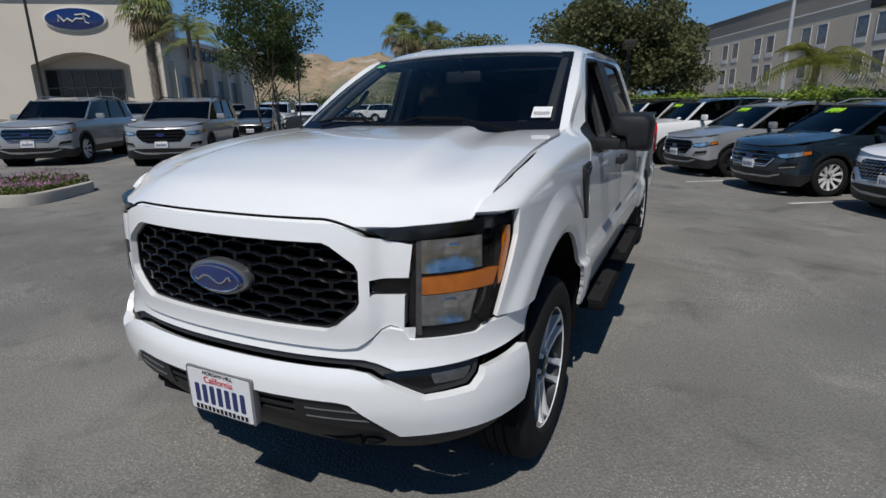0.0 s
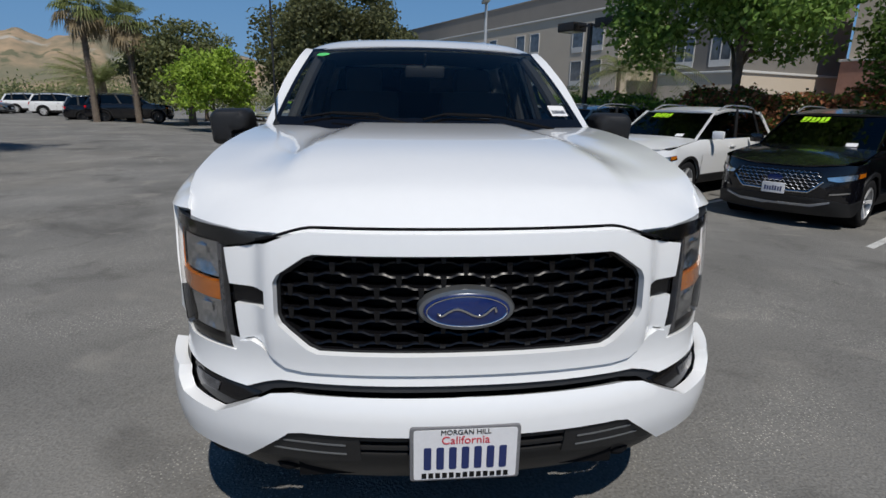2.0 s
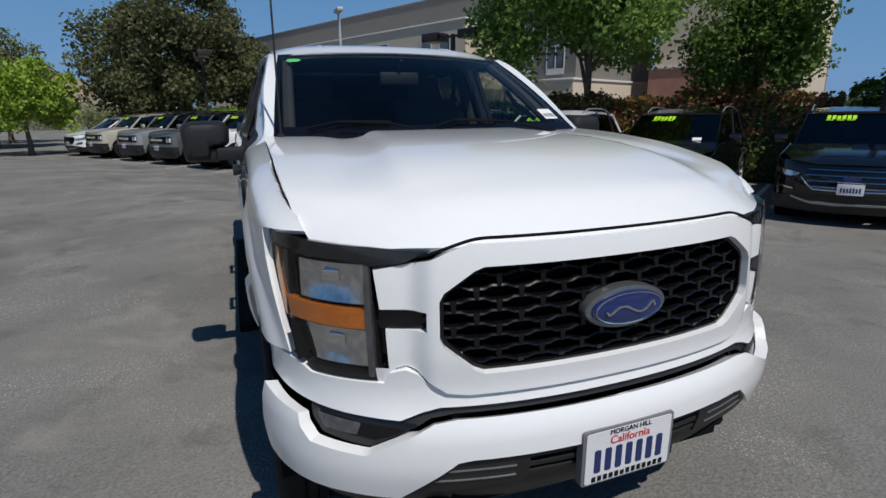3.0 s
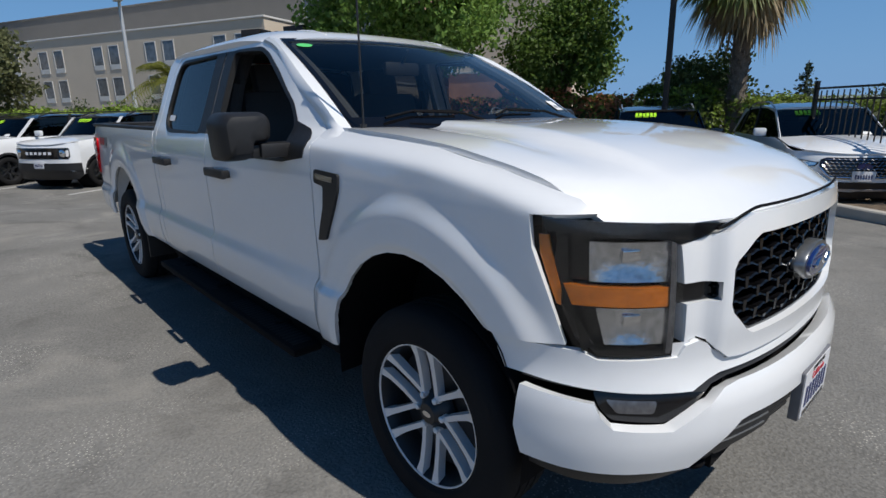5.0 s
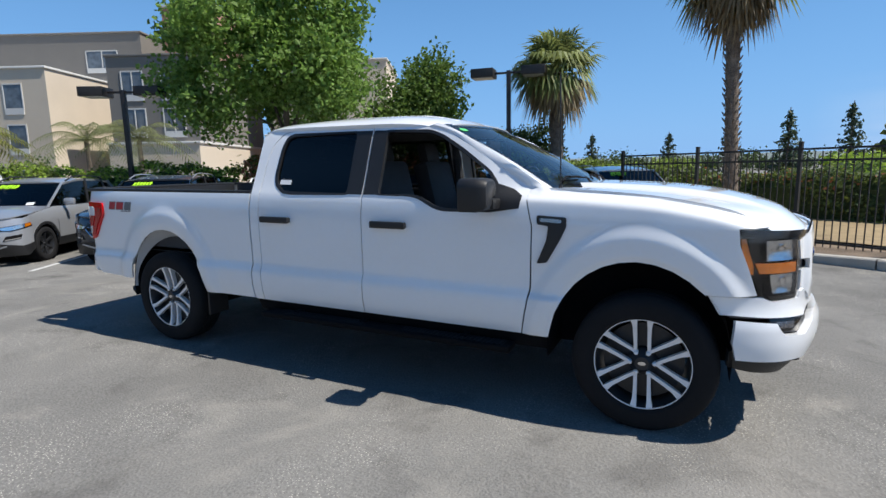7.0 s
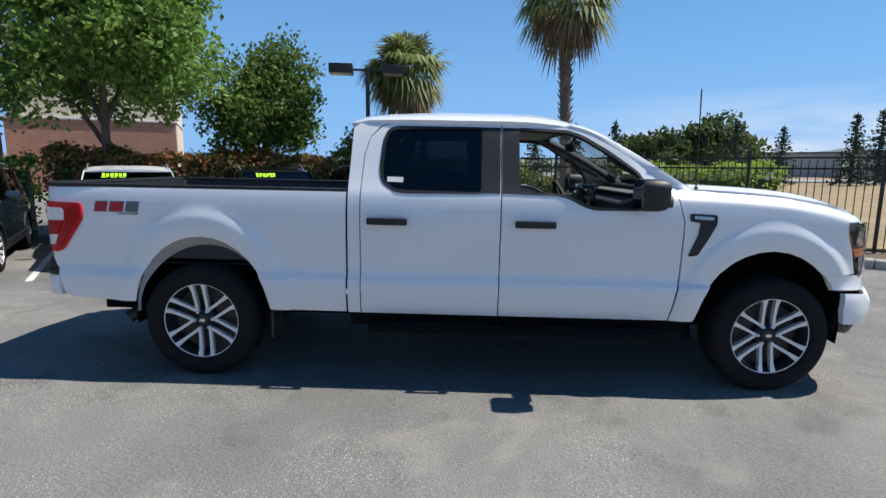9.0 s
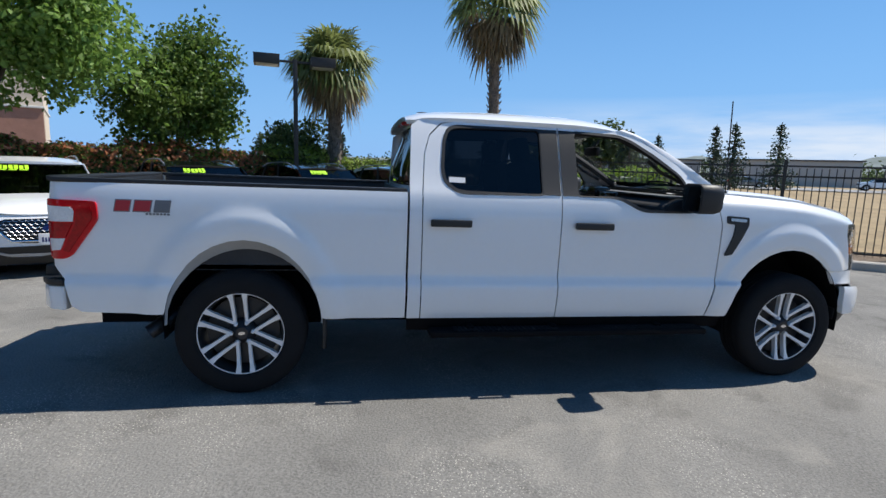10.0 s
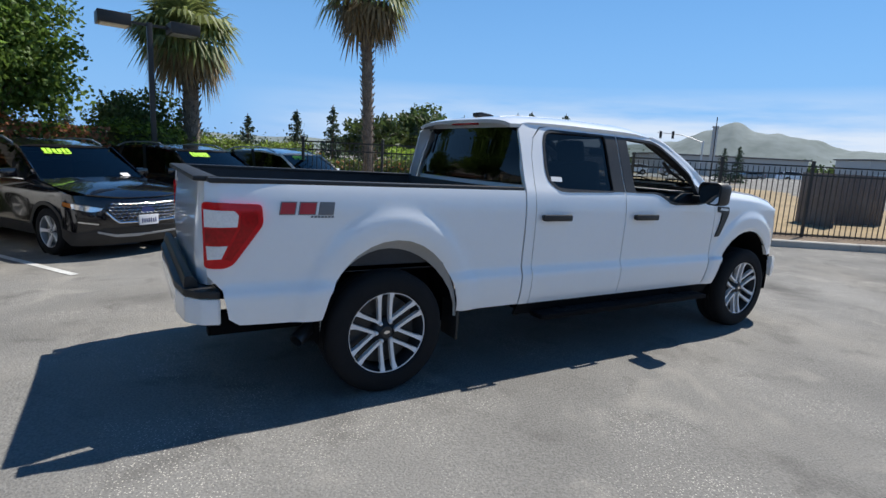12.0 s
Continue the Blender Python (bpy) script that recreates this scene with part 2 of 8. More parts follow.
def sheet(poly, place, step=0.07, lip=0.02, holes=(), out=(0, 0, 1), bm=None):
    """A curved panel: a flat polygon with holes, cut into a grid, laid onto place(a, b), with its rims turned in."""
    own = bmesh.new()
    for loop in (poly, *holes):
        vs = [own.verts.new((a, b, 0)) for a, b in loop]
        for k in range(len(vs)):
            own.edges.new((vs[k], vs[(k + 1) % len(vs)]))
    bmesh.ops.triangle_fill(own, use_beauty=True, use_dissolve=False, edges=own.edges[:], normal=(0, 0, 1))
    bmesh.ops.dissolve_limit(own, angle_limit=0.02, use_dissolve_boundaries=False, verts=own.verts[:], edges=[e for e in own.edges if not e.is_boundary], delimit=set())
    for ax in (0, 1):
        lo, hi = min(p[ax] for p in poly), max(p[ax] for p in poly)
        for k in range(math.floor(lo / step) + 1, math.ceil(hi / step)):
            co, no = [0, 0, 0], [0, 0, 0]
            co[ax], no[ax] = k * step, 1
            bmesh.ops.bisect_plane(own, geom=own.verts[:] + own.edges[:] + own.faces[:], dist=1e-6, plane_co=co, plane_no=no)
    for v in own.verts:
        v.co = place(v.co.x, v.co.y)
    bmesh.ops.recalc_face_normals(own, faces=own.faces[:])
    own.normal_update()
    total = sum((f.normal * f.calc_area() for f in own.faces), Vector())
    if total.dot(Vector(out)) < 0:
        bmesh.ops.reverse_faces(own, faces=own.faces[:])
        own.normal_update()
    if lip:
        rim = [e for e in own.edges if e.is_boundary]
        nor = {v: v.normal.copy() for e in rim for v in e.verts}
        made = bmesh.ops.extrude_edge_only(own, edges=rim)["geom"]
        near = {v.co.to_tuple(5): n for v, n in nor.items()}
        for v in made:
            if isinstance(v, bmesh.types.BMVert):
                v.co -= near[v.co.to_tuple(5)] * lip
    if bm is None:
        return own
    me = bpy.data.meshes.new("tmp")
    own.to_mesh(me)
    own.free()
    bm.from_mesh(me)
    bpy.data.meshes.remove(me)
    return bm


def curve1(points):
    """A smooth curve through the points that never overshoots them."""
    xs, ys = [p[0] for p in points], [p[1] for p in points]
    n = len(xs)
    d = [(ys[k + 1] - ys[k]) / (xs[k + 1] - xs[k]) for k in range(n - 1)]
    m = [d[0]] + [0.0 if d[k - 1] * d[k] <= 0 else 2 * d[k - 1] * d[k] / (d[k - 1] + d[k]) for k in range(1, n - 1)] + [d[-1]]

    def at(v):
        if v <= xs[0]:
            return ys[0]
        if v >= xs[-1]:
            return ys[-1]
        k = bisect_index(xs, v)
        h = xs[k + 1] - xs[k]
        t = (v - xs[k]) / h
        return (1 + 2 * t) * (1 - t) ** 2 * ys[k] + t * (1 - t) ** 2 * h * m[k] + t * t * (3 - 2 * t) * ys[k + 1] + t * t * (t - 1) * h * m[k + 1]

    return at


def bisect_index(xs, v):
    k = 0
    while k < len(xs) - 2 and v >= xs[k + 1]:
        k += 1
    return k


def smooth01(v):
    v = min(1.0, max(0.0, v))
    return v * v * (3 - 2 * v)


def rounded(pts, r=0.02, n=3):
    """A polygon with its corners rounded."""
    res, m = [], len(pts)
    for k in range(m):
        p, a, b = Vector(pts[k]), Vector(pts[k - 1]), Vector(pts[(k + 1) % m])
        da, db = (a - p), (b - p)
        q = min(r, da.length / 2.2, db.length / 2.2)
        p0, p1 = p + da.normalized() * q, p + db.normalized() * q
        for j in range(n + 1):
            t = j / n
            res.append(tuple((1 - t) ** 2 * p0 + 2 * t * (1 - t) * p + t * t * p1))
    return res


def bars(bm, place, a0, a1, b0, b1, n, seed, gap=0.35):
    """A row of plain upright bars that stand for writing, on place(a, b)."""
    rnd = random.Random(seed)
    w = (a1 - a0) / n
    for k in range(n):
        x0, x1 = a0 + w * (k + gap / 2), a0 + w * (k + 1 - gap / 2)
        y1 = b1 - rnd.choice((0, 0, 0.12)) * (b1 - b0)
        bm.faces.new([bm.verts.new(place(*p)) for p in ((x0, b0), (x1, b0), (x1, y1), (x0, y1))])


# ---- ground ----
SITE = radians(32.1)                                     # the stalls' direction
U, V = Vector((math.cos(SITE), math.sin(SITE))), Vector((math.sin(SITE), -math.cos(SITE)))


def ground_z(x, y):
    q = -((x + 2) * V.x + y * V.y)
    w = smooth01((q - 2.0) / 3.5)
    rise = 0.1 * smooth01((-q - 5.0) / 5.0) + 1.3 * smooth01((-q - 12.0) / 18.0)
    return (1 - w) * -0.0125 * max(-5.0, min(5.0, x + 2)) + w * -0.2 + rise


ASPHALT = surface("asphalt", (0.190, 0.185, 0.174), 0.9, spec=0.12, spread=0.38, scale=0.45, fine=70, bump=0.5)
an, al = ASPHALT.node_tree.nodes, ASPHALT.node_tree.links
ab = an["Principled BSDF"]
spk, sray, smix = an.new("ShaderNodeTexVoronoi"), an.new("ShaderNodeMapRange"), an.new("ShaderNodeMixRGB")
atc = an.new("ShaderNodeTexCoord")
spk.inputs["Scale"].default_value = 60.0
sray.inputs[1].default_value, sray.inputs[2].default_value, sray.inputs[3].default_value, sray.inputs[4].default_value = 0.14, 0.30, 1.0, 0.0
patchy, prange, pm = an.new("ShaderNodeTexNoise"), an.new("ShaderNodeMapRange"), an.new("ShaderNodeMath")
patchy.inputs["Scale"].default_value, patchy.inputs["Detail"].default_value = 0.9, 6.0
prange.inputs[1].default_value, prange.inputs[2].default_value, prange.inputs[4].default_value = 0.46, 0.62, 0.85
pm.operation = "MULTIPLY"
al.new(atc.outputs["Object"], spk.inputs["Vector"])
al.new(atc.outputs["Object"], patchy.inputs["Vector"])
al.new(spk.outputs["Distance"], sray.inputs[0])
al.new(patchy.outputs["Fac"], prange.inputs[0])
al.new(sray.outputs[0], pm.inputs[0])
al.new(prange.outputs[0], pm.inputs[1])
al.new(pm.outputs[0], smix.inputs[0])
al.new(ab.inputs["Base Color"].links[0].from_socket, smix.inputs[1])
smix.inputs[2].default_value = (0.58, 0.55, 0.49, 1)
al.new(smix.outputs[0], ab.inputs["Base Color"])
# pale dusty patches and dark oil stains
for sc_, lo_, hi_, amt_, col_ in ((0.33, 0.50, 0.72, 0.55, (0.27, 0.252, 0.222, 1)), (0.62, 0.56, 0.70, 0.65, (0.088, 0.084, 0.079, 1)), (2.2, 0.55, 0.72, 0.55, (0.095, 0.091, 0.086, 1)), (1.4, 0.58, 0.70, 0.5, (0.30, 0.285, 0.255, 1))):
    sn, sr, sm = an.new("ShaderNodeTexNoise"), an.new("ShaderNodeMapRange"), an.new("ShaderNodeMixRGB")
    sn.inputs["Scale"].default_value, sn.inputs["Detail"].default_value, sn.inputs["Roughness"].default_value = sc_, 7.0, 0.6
    sn.inputs["Distortion"].default_value = 0.6
    sr.inputs[1].default_value, sr.inputs[2].default_value, sr.inputs[4].default_value = lo_, hi_, amt_
    al.new(atc.outputs["Object"], sn.inputs["Vector"])
    al.new(sn.outputs["Fac"], sr.inputs[0])
    al.new(sr.outputs[0], sm.inputs[0])
    al.new(smix.inputs[1].links[0].from_socket, sm.inputs[1])
    sm.inputs[2].default_value = col_
    al.new(sm.outputs[0], smix.inputs[1])

# one sheet, fine near the lot and coarse towards the horizon
axis = [-2600, -900, -300, -120, -70, -50] + list(range(-40, 31, 2)) + [40, 60, 110, 260, 800, 2600]
bm = bmesh.new()
grid = [[bm.verts.new((x - 2, y, ground_z(x - 2, y))) for x in axis] for y in axis]
for j in range(len(axis) - 1):
    for i in range(len(axis) - 1):
        bm.faces.new((grid[j][i], grid[j][i + 1], grid[j + 1][i + 1], grid[j + 1][i]))
setting("ground", bm, ASPHALT, "worn grey asphalt car park with pale stones showing", "ground")


# ---- the pickup ----
def front_x(y):
    y = min(abs(y), 0.9499)
    return 0.05 + 0.848 * (1 - (y / 0.95) ** 2.2) ** (1 / 4.0)


def front_y(x):
    x = min(max(x, 0.05), 0.898)
    return 0.95 * (1 - ((x - 0.05) / 0.848) ** 4.0) ** (1 / 2.2)


# the nose's outline in plan, by arc length from the middle
NOSE = [(front_x(y), y) for y in np.linspace(0, 0.75, 60)] + [(x, front_y(x)) for x in np.linspace(front_x(0.75), 0.2, 60)[1:]]
NOSE_S = [0.0]
for (x0, y0), (x1, y1) in zip(NOSE, NOSE[1:]):
    NOSE_S.append(NOSE_S[-1] + math.hypot(x1 - x0, y1 - y0))
NX, NY = [p[0] for p in NOSE], [p[1] for p in NOSE]


def s_of(y):
    return float(np.interp(y, NY, NOSE_S))


def s_of_x(x):
    return float(np.interp(-x, [-v for v in NX], NOSE_S))


lean = curve1([(0.35, -0.10), (0.45, -0.01), (0.50, 0.012), (0.60, 0.035), (0.68, 0.03), (0.74, 0.0), (0.80, -0.012), (0.90, -0.005), (1.05, -0.012), (1.2, -0.035), (1.3, -0.09)])


def nose(s, z, push=0.0):
    a = abs(s)
    x, y = float(np.interp(a, NOSE_S, NX)), float(np.interp(a, NOSE_S, NY))
    h = 0.01
    x2, y2 = float(np.interp(a + h, NOSE_S, NX)), float(np.interp(a + h, NOSE_S, NY))
    x1, y1 = float(np.interp(max(0, a - h), NOSE_S, NX)), float(np.interp(max(0, a - h), NOSE_S, NY))
    n = Vector((y2 - y1, x1 - x2)).normalized() if a > 1e-4 else Vector((1, 0))
    d = lean(z) * max(0.0, 1 - (a / 1.5) ** 2) + push
    x, y = x + n.x * d, y + n.y * d
    return Vector((x, math.copysign(y, s) if s else 0.0, z))


side_y = curve1([(0.40, 0.90), (0.46, 0.930), (0.52, 0.952), (0.60, 0.970), (0.67, 0.977), (0.735, 0.979), (0.768, 0.957), (0.80, 0.954), (0.90, 0.957), (1.05, 0.962), (1.18, 0.962), (1.28, 0.950), (1.345, 0.934), (1.36, 0.926), (1.82, 0.745), (1.9, 0.70)])
ARCHES = ((-0.05, 0.455, 0.49, 0.55), (-3.965, 0.465, 0.475, 0.55))


HOOD_Z = curve1([(-0.72, 1.405), (-0.36, 1.392), (0.02, 1.364), (0.29, 1.320), (0.42, 1.290), (0.54, 1.255), (0.62, 1.222), (0.9, 1.19)])


def flank(x, z, push=0.0, flare=True):
    """Half-width of the body at a place on its side."""
    y = side_y(z)
    if x > 0.05:
        y *= front_y(x) / 0.95 * (1 - 0.01 * smooth01((x - 0.05) / 0.3))
    if x > -1.05:
        y -= 0.062 * smooth01((x + 1.05) / 0.38) * smooth01((z - HOOD_Z(x) + 0.085) / 0.085) ** 1.5
    if x < -4.5:
        y -= 0.016 * ((-4.5 - x) / 0.5) ** 2 + 0.05 * (max(0.0, -4.98 - x) / 0.09) ** 2
    if flare and z < 1.3:
        for cx, cz, rx, rz in ARCHES:
            r = math.hypot((x - cx) / rx, (z - cz) / rz)
            if 0.6 < r < 1.6 and z > cz - 0.05:
                y += 0.022 * smooth01((1.38 - r) / 0.17) * smooth01((z - cz + 0.05) / 0.12) - 0.012 * smooth01((1.06 - r) / 0.06)
    return y + push


def arch_pts(k, n=16, grow=1.0, z0=0.5):
    cx, cz, rx, rz = ARCHES[k]
    pts = []
    for j in range(n + 1):
        a = math.pi * j / n
        pts.append((cx + rx * grow * math.cos(a), max(z0, cz + rz * grow * math.sin(a))))
    return pts


truck = thing("pickup_truck", "white four-door pickup truck with black mesh grille, parked on the asphalt", "pickup truck",
              pose(-2, 0, 0, 0, math.degrees(math.atan(0.0125)), 0))
T0 = Matrix.Translation((2, 0, 0))


def tpart(name, bm, material, label="", parent=None, smooth=True, sharp=35.0):
    bmesh.ops.transform(bm, matrix=T0, verts=bm.verts[:])
    return part(name, bm, material, parent or truck, label, smooth, sharp)


def both(fn):
    for sg in (-1, 1):
        fn(sg)


def side_sheet(poly, sg, push=0.0, holes=(), lip=0.02, step=0.03, flare=True):
    return sheet(poly, lambda a, b: Vector((a, sg * flank(a, b, push, flare), b)), step, lip, holes, out=(0, sg, 0))


# front wings
ARCH_F = arch_pts(0)
wing = [(-0.712, 0.50), (-0.545, 0.50)] + [(x, z) for x, z in ARCH_F[::-1] if x < 0.27 or z > 0.86][1:]
wing = [p for p in wing if not (p[0] > 0.2 and p[1] < 0.85)]
wing += [(0.300, 0.846), (0.42, 0.847), (0.50, 0.848), (0.548, 0.853), (0.495, 1.005), (0.450, 1.118), (0.440, 1.206), (0.50, 1.210), (0.585, 1.213), (0.535, 1.247), (0.42, 1.280), (0.29, 1.311), (0.02, 1.356), (-0.36, 1.384), (-0.70, 1.398), (-0.695, 1.33), (-0.655, 1.18), (-0.657, 0.80)]



def make_wing(sg):
    tpart("front_wing", side_sheet(wing, sg, step=0.011), WHITE)
    # dark side vent, with a bright upper bar
    vent = [(-0.628, 1.248), (-0.45, 1.240), (-0.45, 1.180), (-0.487, 1.10), (-0.56, 0.965), (-0.622, 0.955), (-0.605, 1.0), (-0.565, 1.10), (-0.555, 1.185), (-0.625, 1.195)]
    v = tpart("side_vent", side_sheet(rounded(vent, 0.012), sg, 0.012, lip=0.012, step=0.1), BLACK, "black plastic side vent")
    bar = [(-0.605, 1.233), (-0.475, 1.227), (-0.477, 1.205), (-0.605, 1.212)]
    tpart("vent_bar", side_sheet(rounded(bar, 0.006), sg, 0.018, lip=0.008, step=0.2), VENTBAR, "grey metallic bar", v)


both(make_wing)

# doors
A_LINE = [(-0.70, 1.402), (-0.93, 1.555), (-1.12, 1.675), (-1.27, 1.762), (-1.38, 1.802)]
fdoor = [(-1.888, 0.50), (-0.72, 0.50), (-0.668, 0.80), (-0.664, 1.18), (-0.702, 1.33)] + A_LINE + [(-1.50, 1.823), (-1.888, 1.835)]
fwin = [(-1.78, 1.352), (-1.52, 1.352), (-1.45, 1.343), (-1.32, 1.278), (-1.26, 1.264), (-0.90, 1.262), (-0.90, 1.42), (-0.97, 1.515), (-1.17, 1.650), (-1.33, 1.745), (-1.43, 1.782), (-1.78, 1.795)]
rdoor = [(-2.845, 0.50), (-1.896, 0.50), (-1.896, 1.835), (-2.60, 1.828), (-2.72, 1.80), (-2.80, 1.72), (-2.835, 1.60), (-2.85, 1.35), (-2.852, 1.0)]
rwin = [(-2.02, 1.352), (-2.55, 1.352), (-2.63, 1.362), (-2.705, 1.42), (-2.72, 1.50), (-2.705, 1.70), (-2.675, 1.770), (-2.62, 1.790), (-2.02, 1.797)]


def grow(poly, d):
    c = Vector((sum(p[0] for p in poly) / len(poly), sum(p[1] for p in poly) / len(poly)))
    return [tuple(Vector(p) + (Vector(p) - c).normalized() * d) for p in poly]


def make_doors(sg):
    for poly, win, hx in ((fdoor, fwin, -1.66), (rdoor, rwin, -2.665)):
        d = tpart("door", side_sheet(poly, sg, holes=(rounded(win, 0.03),), flare=False), WHITE)
        # rubber seal round the window
        seal = sheet(rounded(grow(win, 0.012), 0.035), lambda a, b: Vector((a, sg * (flank(a, b, 0.004, False)), b)), 0.08, 0.03, (rounded(grow(win, -0.012), 0.03),), (0, sg, 0))
        tpart("window_seal", seal, BLACK, "", d)
        bm = bmesh.new()
        box(bm, hx, sg * (flank(hx, 1.15) + 0.034), 1.15, 0.275, 0.026, 0.048, 0.010)
        box(bm, hx - 0.11, sg * (flank(hx, 1.15) + 0.012), 1.15, 0.04, 0.04, 0.04, 0.008)
        box(bm, hx + 0.11, sg * (flank(hx, 1.15) + 0.012), 1.15, 0.04, 0.04, 0.04, 0.008)
        tpart("door_handle", bm, BLACK, "black door handle", d)
    # dark pillar covers between the windows
    tpart("pillar_cover", side_sheet([(-1.775, 1.352), (-1.775, 1.797), (-1.885, 1.80), (-1.885, 1.352)], sg, 0.005, lip=0.004, flare=False), BLACK, "satin black pillar cover")
    tpart("pillar_cover", side_sheet([(-1.90, 1.352), (-1.90, 1.80), (-2.025, 1.80), (-2.025, 1.352)], sg, 0.005, lip=0.004, flare=False), BLACK, "satin black pillar cover")
    g = tpart("rear_window", side_sheet(grow(rwin, 0.004), sg, -0.012, lip=0.0, flare=False), TINT, "dark tinted window glass, closed")
    g.visible_shadow = True
    if sg < 0:
        tpart("window_label", side_sheet([(-2.675, 1.415), (-2.675, 1.450), (-2.565, 1.448), (-2.565, 1.413)], sg, -0.008, lip=0.0, flare=False), PAPER, "small white paper label", g)
    # mirror sail
    sail = [(-0.905, 1.26), (-0.745, 1.285), (-0.735, 1.36), (-0.80, 1.40), (-0.905, 1.435)]
    tpart("mirror_sail", side_sheet(sail, sg, 0.006, lip=0.01, flare=False), BLACK)
    # sill under the doors and cab corner behind the rear door
    tpart("rocker_panel", sheet([(-2.93, 0.40), (-0.56, 0.40), (-0.56, 0.495), (-2.93, 0.495)], lambda a, b: Vector((a, sg * (side_y(b) - 0.01), b)), 0.2, 0.02, (), (0, sg, 0)), DARK)
    corner = [(-2.938, 0.50), (-2.852, 0.50), (-2.859, 1.0), (-2.857, 1.35), (-2.842, 1.60), (-2.806, 1.725), (-2.725, 1.808), (-2.60, 1.835), (-2.66, 1.858), (-2.85, 1.84), (-2.925, 1.78), (-2.938, 1.40)]
    tpart("cab_corner", side_sheet(corner, sg, flare=False), WHITE)


both(make_doors)

# windscreen and pillars
def screen_pt(t, y):
    half = 0.815 + (0.70 - 0.815) * t
    k = (y / half) ** 2
    x = -0.42 - 0.86 * t - 0.13 * k * (1 - 0.35 * t)
    z = 1.392 + 0.452 * t + 0.022 * math.sin(math.pi * t) - 0.018 * k * t
    return Vector((x, y, z))


def screen_sheet(t0, t1, f0, f1, push=0.0, lip=0.0, holes=()):
    half = lambda t: 0.815 + (0.70 - 0.815) * t
    return sheet([(f0, t0), (f1, t0), (f1, t1), (f0, t1)], lambda f, t: screen_pt(t, f * half(t)) + Vector((0.46, 0, 0.89)) * push, 0.1, lip, holes, (0.4, 0, 0.9))


ws = tpart("windscreen", screen_sheet(0, 1, -1, 1), SCREEN, "clear raked windscreen")
ws.visible_shadow = False
tpart("screen_border", screen_sheet(0.945, 1.0, -0.995, 0.995, 0.003), GLOSSBLACK, "", ws)
for f0, f1 in ((-0.995, -0.965), (0.965, 0.995)):
    tpart("screen_border", screen_sheet(0.0, 0.95, f0, f1, 0.003), GLOSSBLACK, "", ws)
tpart("screen_border", screen_sheet(0.0, 0.10, -0.965, 0.965, 0.003), GLOSSBLACK, "", ws)
# stickers on the glass
hs = lambda t: 0.815 + (0.70 - 0.815) * t
ov = [(-0.875 + 0.055 * math.cos(a), 0.885 + 0.028 * math.sin(a)) for a in np.linspace(0, 2 * math.pi, 25)[:-1]]
tpart("round_sticker", sheet(ov, lambda f, t: screen_pt(t, f * hs(t)) + Vector((0.46, 0, 0.89)) * 0.004, 0.3, 0.0, (), (0, 0, 1)), GREENST, "oval green sticker", ws)
tpart("price_card", screen_sheet(0.13, 0.235, 0.815, 0.935, 0.004), PAPER, "white barcode card", ws)
bm = bmesh.new()
bars(bm, lambda a, b: screen_pt(b, a * hs(b)) + Vector((0.46, 0, 0.89)) * 0.007, 0.825, 0.925, 0.15, 0.185, 11, 3, 0.5)
tpart("barcode", bm, GREY, "", ws)


def make_apillar(sg):
    bm = bmesh.new()
    ts = np.linspace(-0.14, 1, 17)
    fx = curve1([(p[1], p[0]) for p in A_LINE])
    rows = []
    for t in ts:
        a = screen_pt(t, 0.815 + (0.70 - 0.815) * t)
        zb = 1.400 + 0.415 * t
        xb = fx(zb) if zb < 1.80 else -1.38 - (zb - 1.80) * 5.0
        b = Vector((xb, flank(xb, zb, 0.0, False), zb))
        mid = (a + b) / 2 + Vector((0.02, 0.02, 0.014))
        rows.append([bm.verts.new(Vector((p.x, sg * p.y, p.z))) for p in (a + Vector((-0.02, -0.004, -0.02)), a, a.lerp(mid, 0.6), mid, mid.lerp(b, 0.5) + Vector((0.004, 0.006, 0)), b, b + Vector((-0.004, -0.02, -0.004)))])
    for r0, r1 in zip(rows, rows[1:]):
        for k in range(len(r0) - 1):
            bm.faces.new((r0[k], r0[k + 1], r1[k + 1], r1[k]))
    bmesh.ops.recalc_face_normals(bm, faces=bm.faces[:])
    tpart("windscreen_pillar", bm, WHITE)


both(make_apillar)


ROOF_MID = curve1([(-2.96, 1.862), (-2.90, 1.885), (-2.7, 1.91), (-2.2, 1.928), (-1.7, 1.925), (-1.45, 1.90), (-1.27, 1.848)])
ROOF_SIDE = curve1([(-2.96, 1.80), (-2.8, 1.838), (-2.4, 1.843), (-1.8, 1.842), (-1.45, 1.825), (-1.27, 1.79)])


def roof_pt(x, y):
    edge = 0.745 + 0.02 * math.sin(math.pi * min(1, max(0, (-1.28 - x) / 1.65)))
    k = abs(y) / edge
    zc, ze = ROOF_MID(x), ROOF_SIDE(x)
    return Vector((x - 0.075 * k * k * smooth01((x + 1.9) / 0.6), y, zc - (zc - ze) * (0.28 * k ** 2 + 0.72 * k ** 7)))


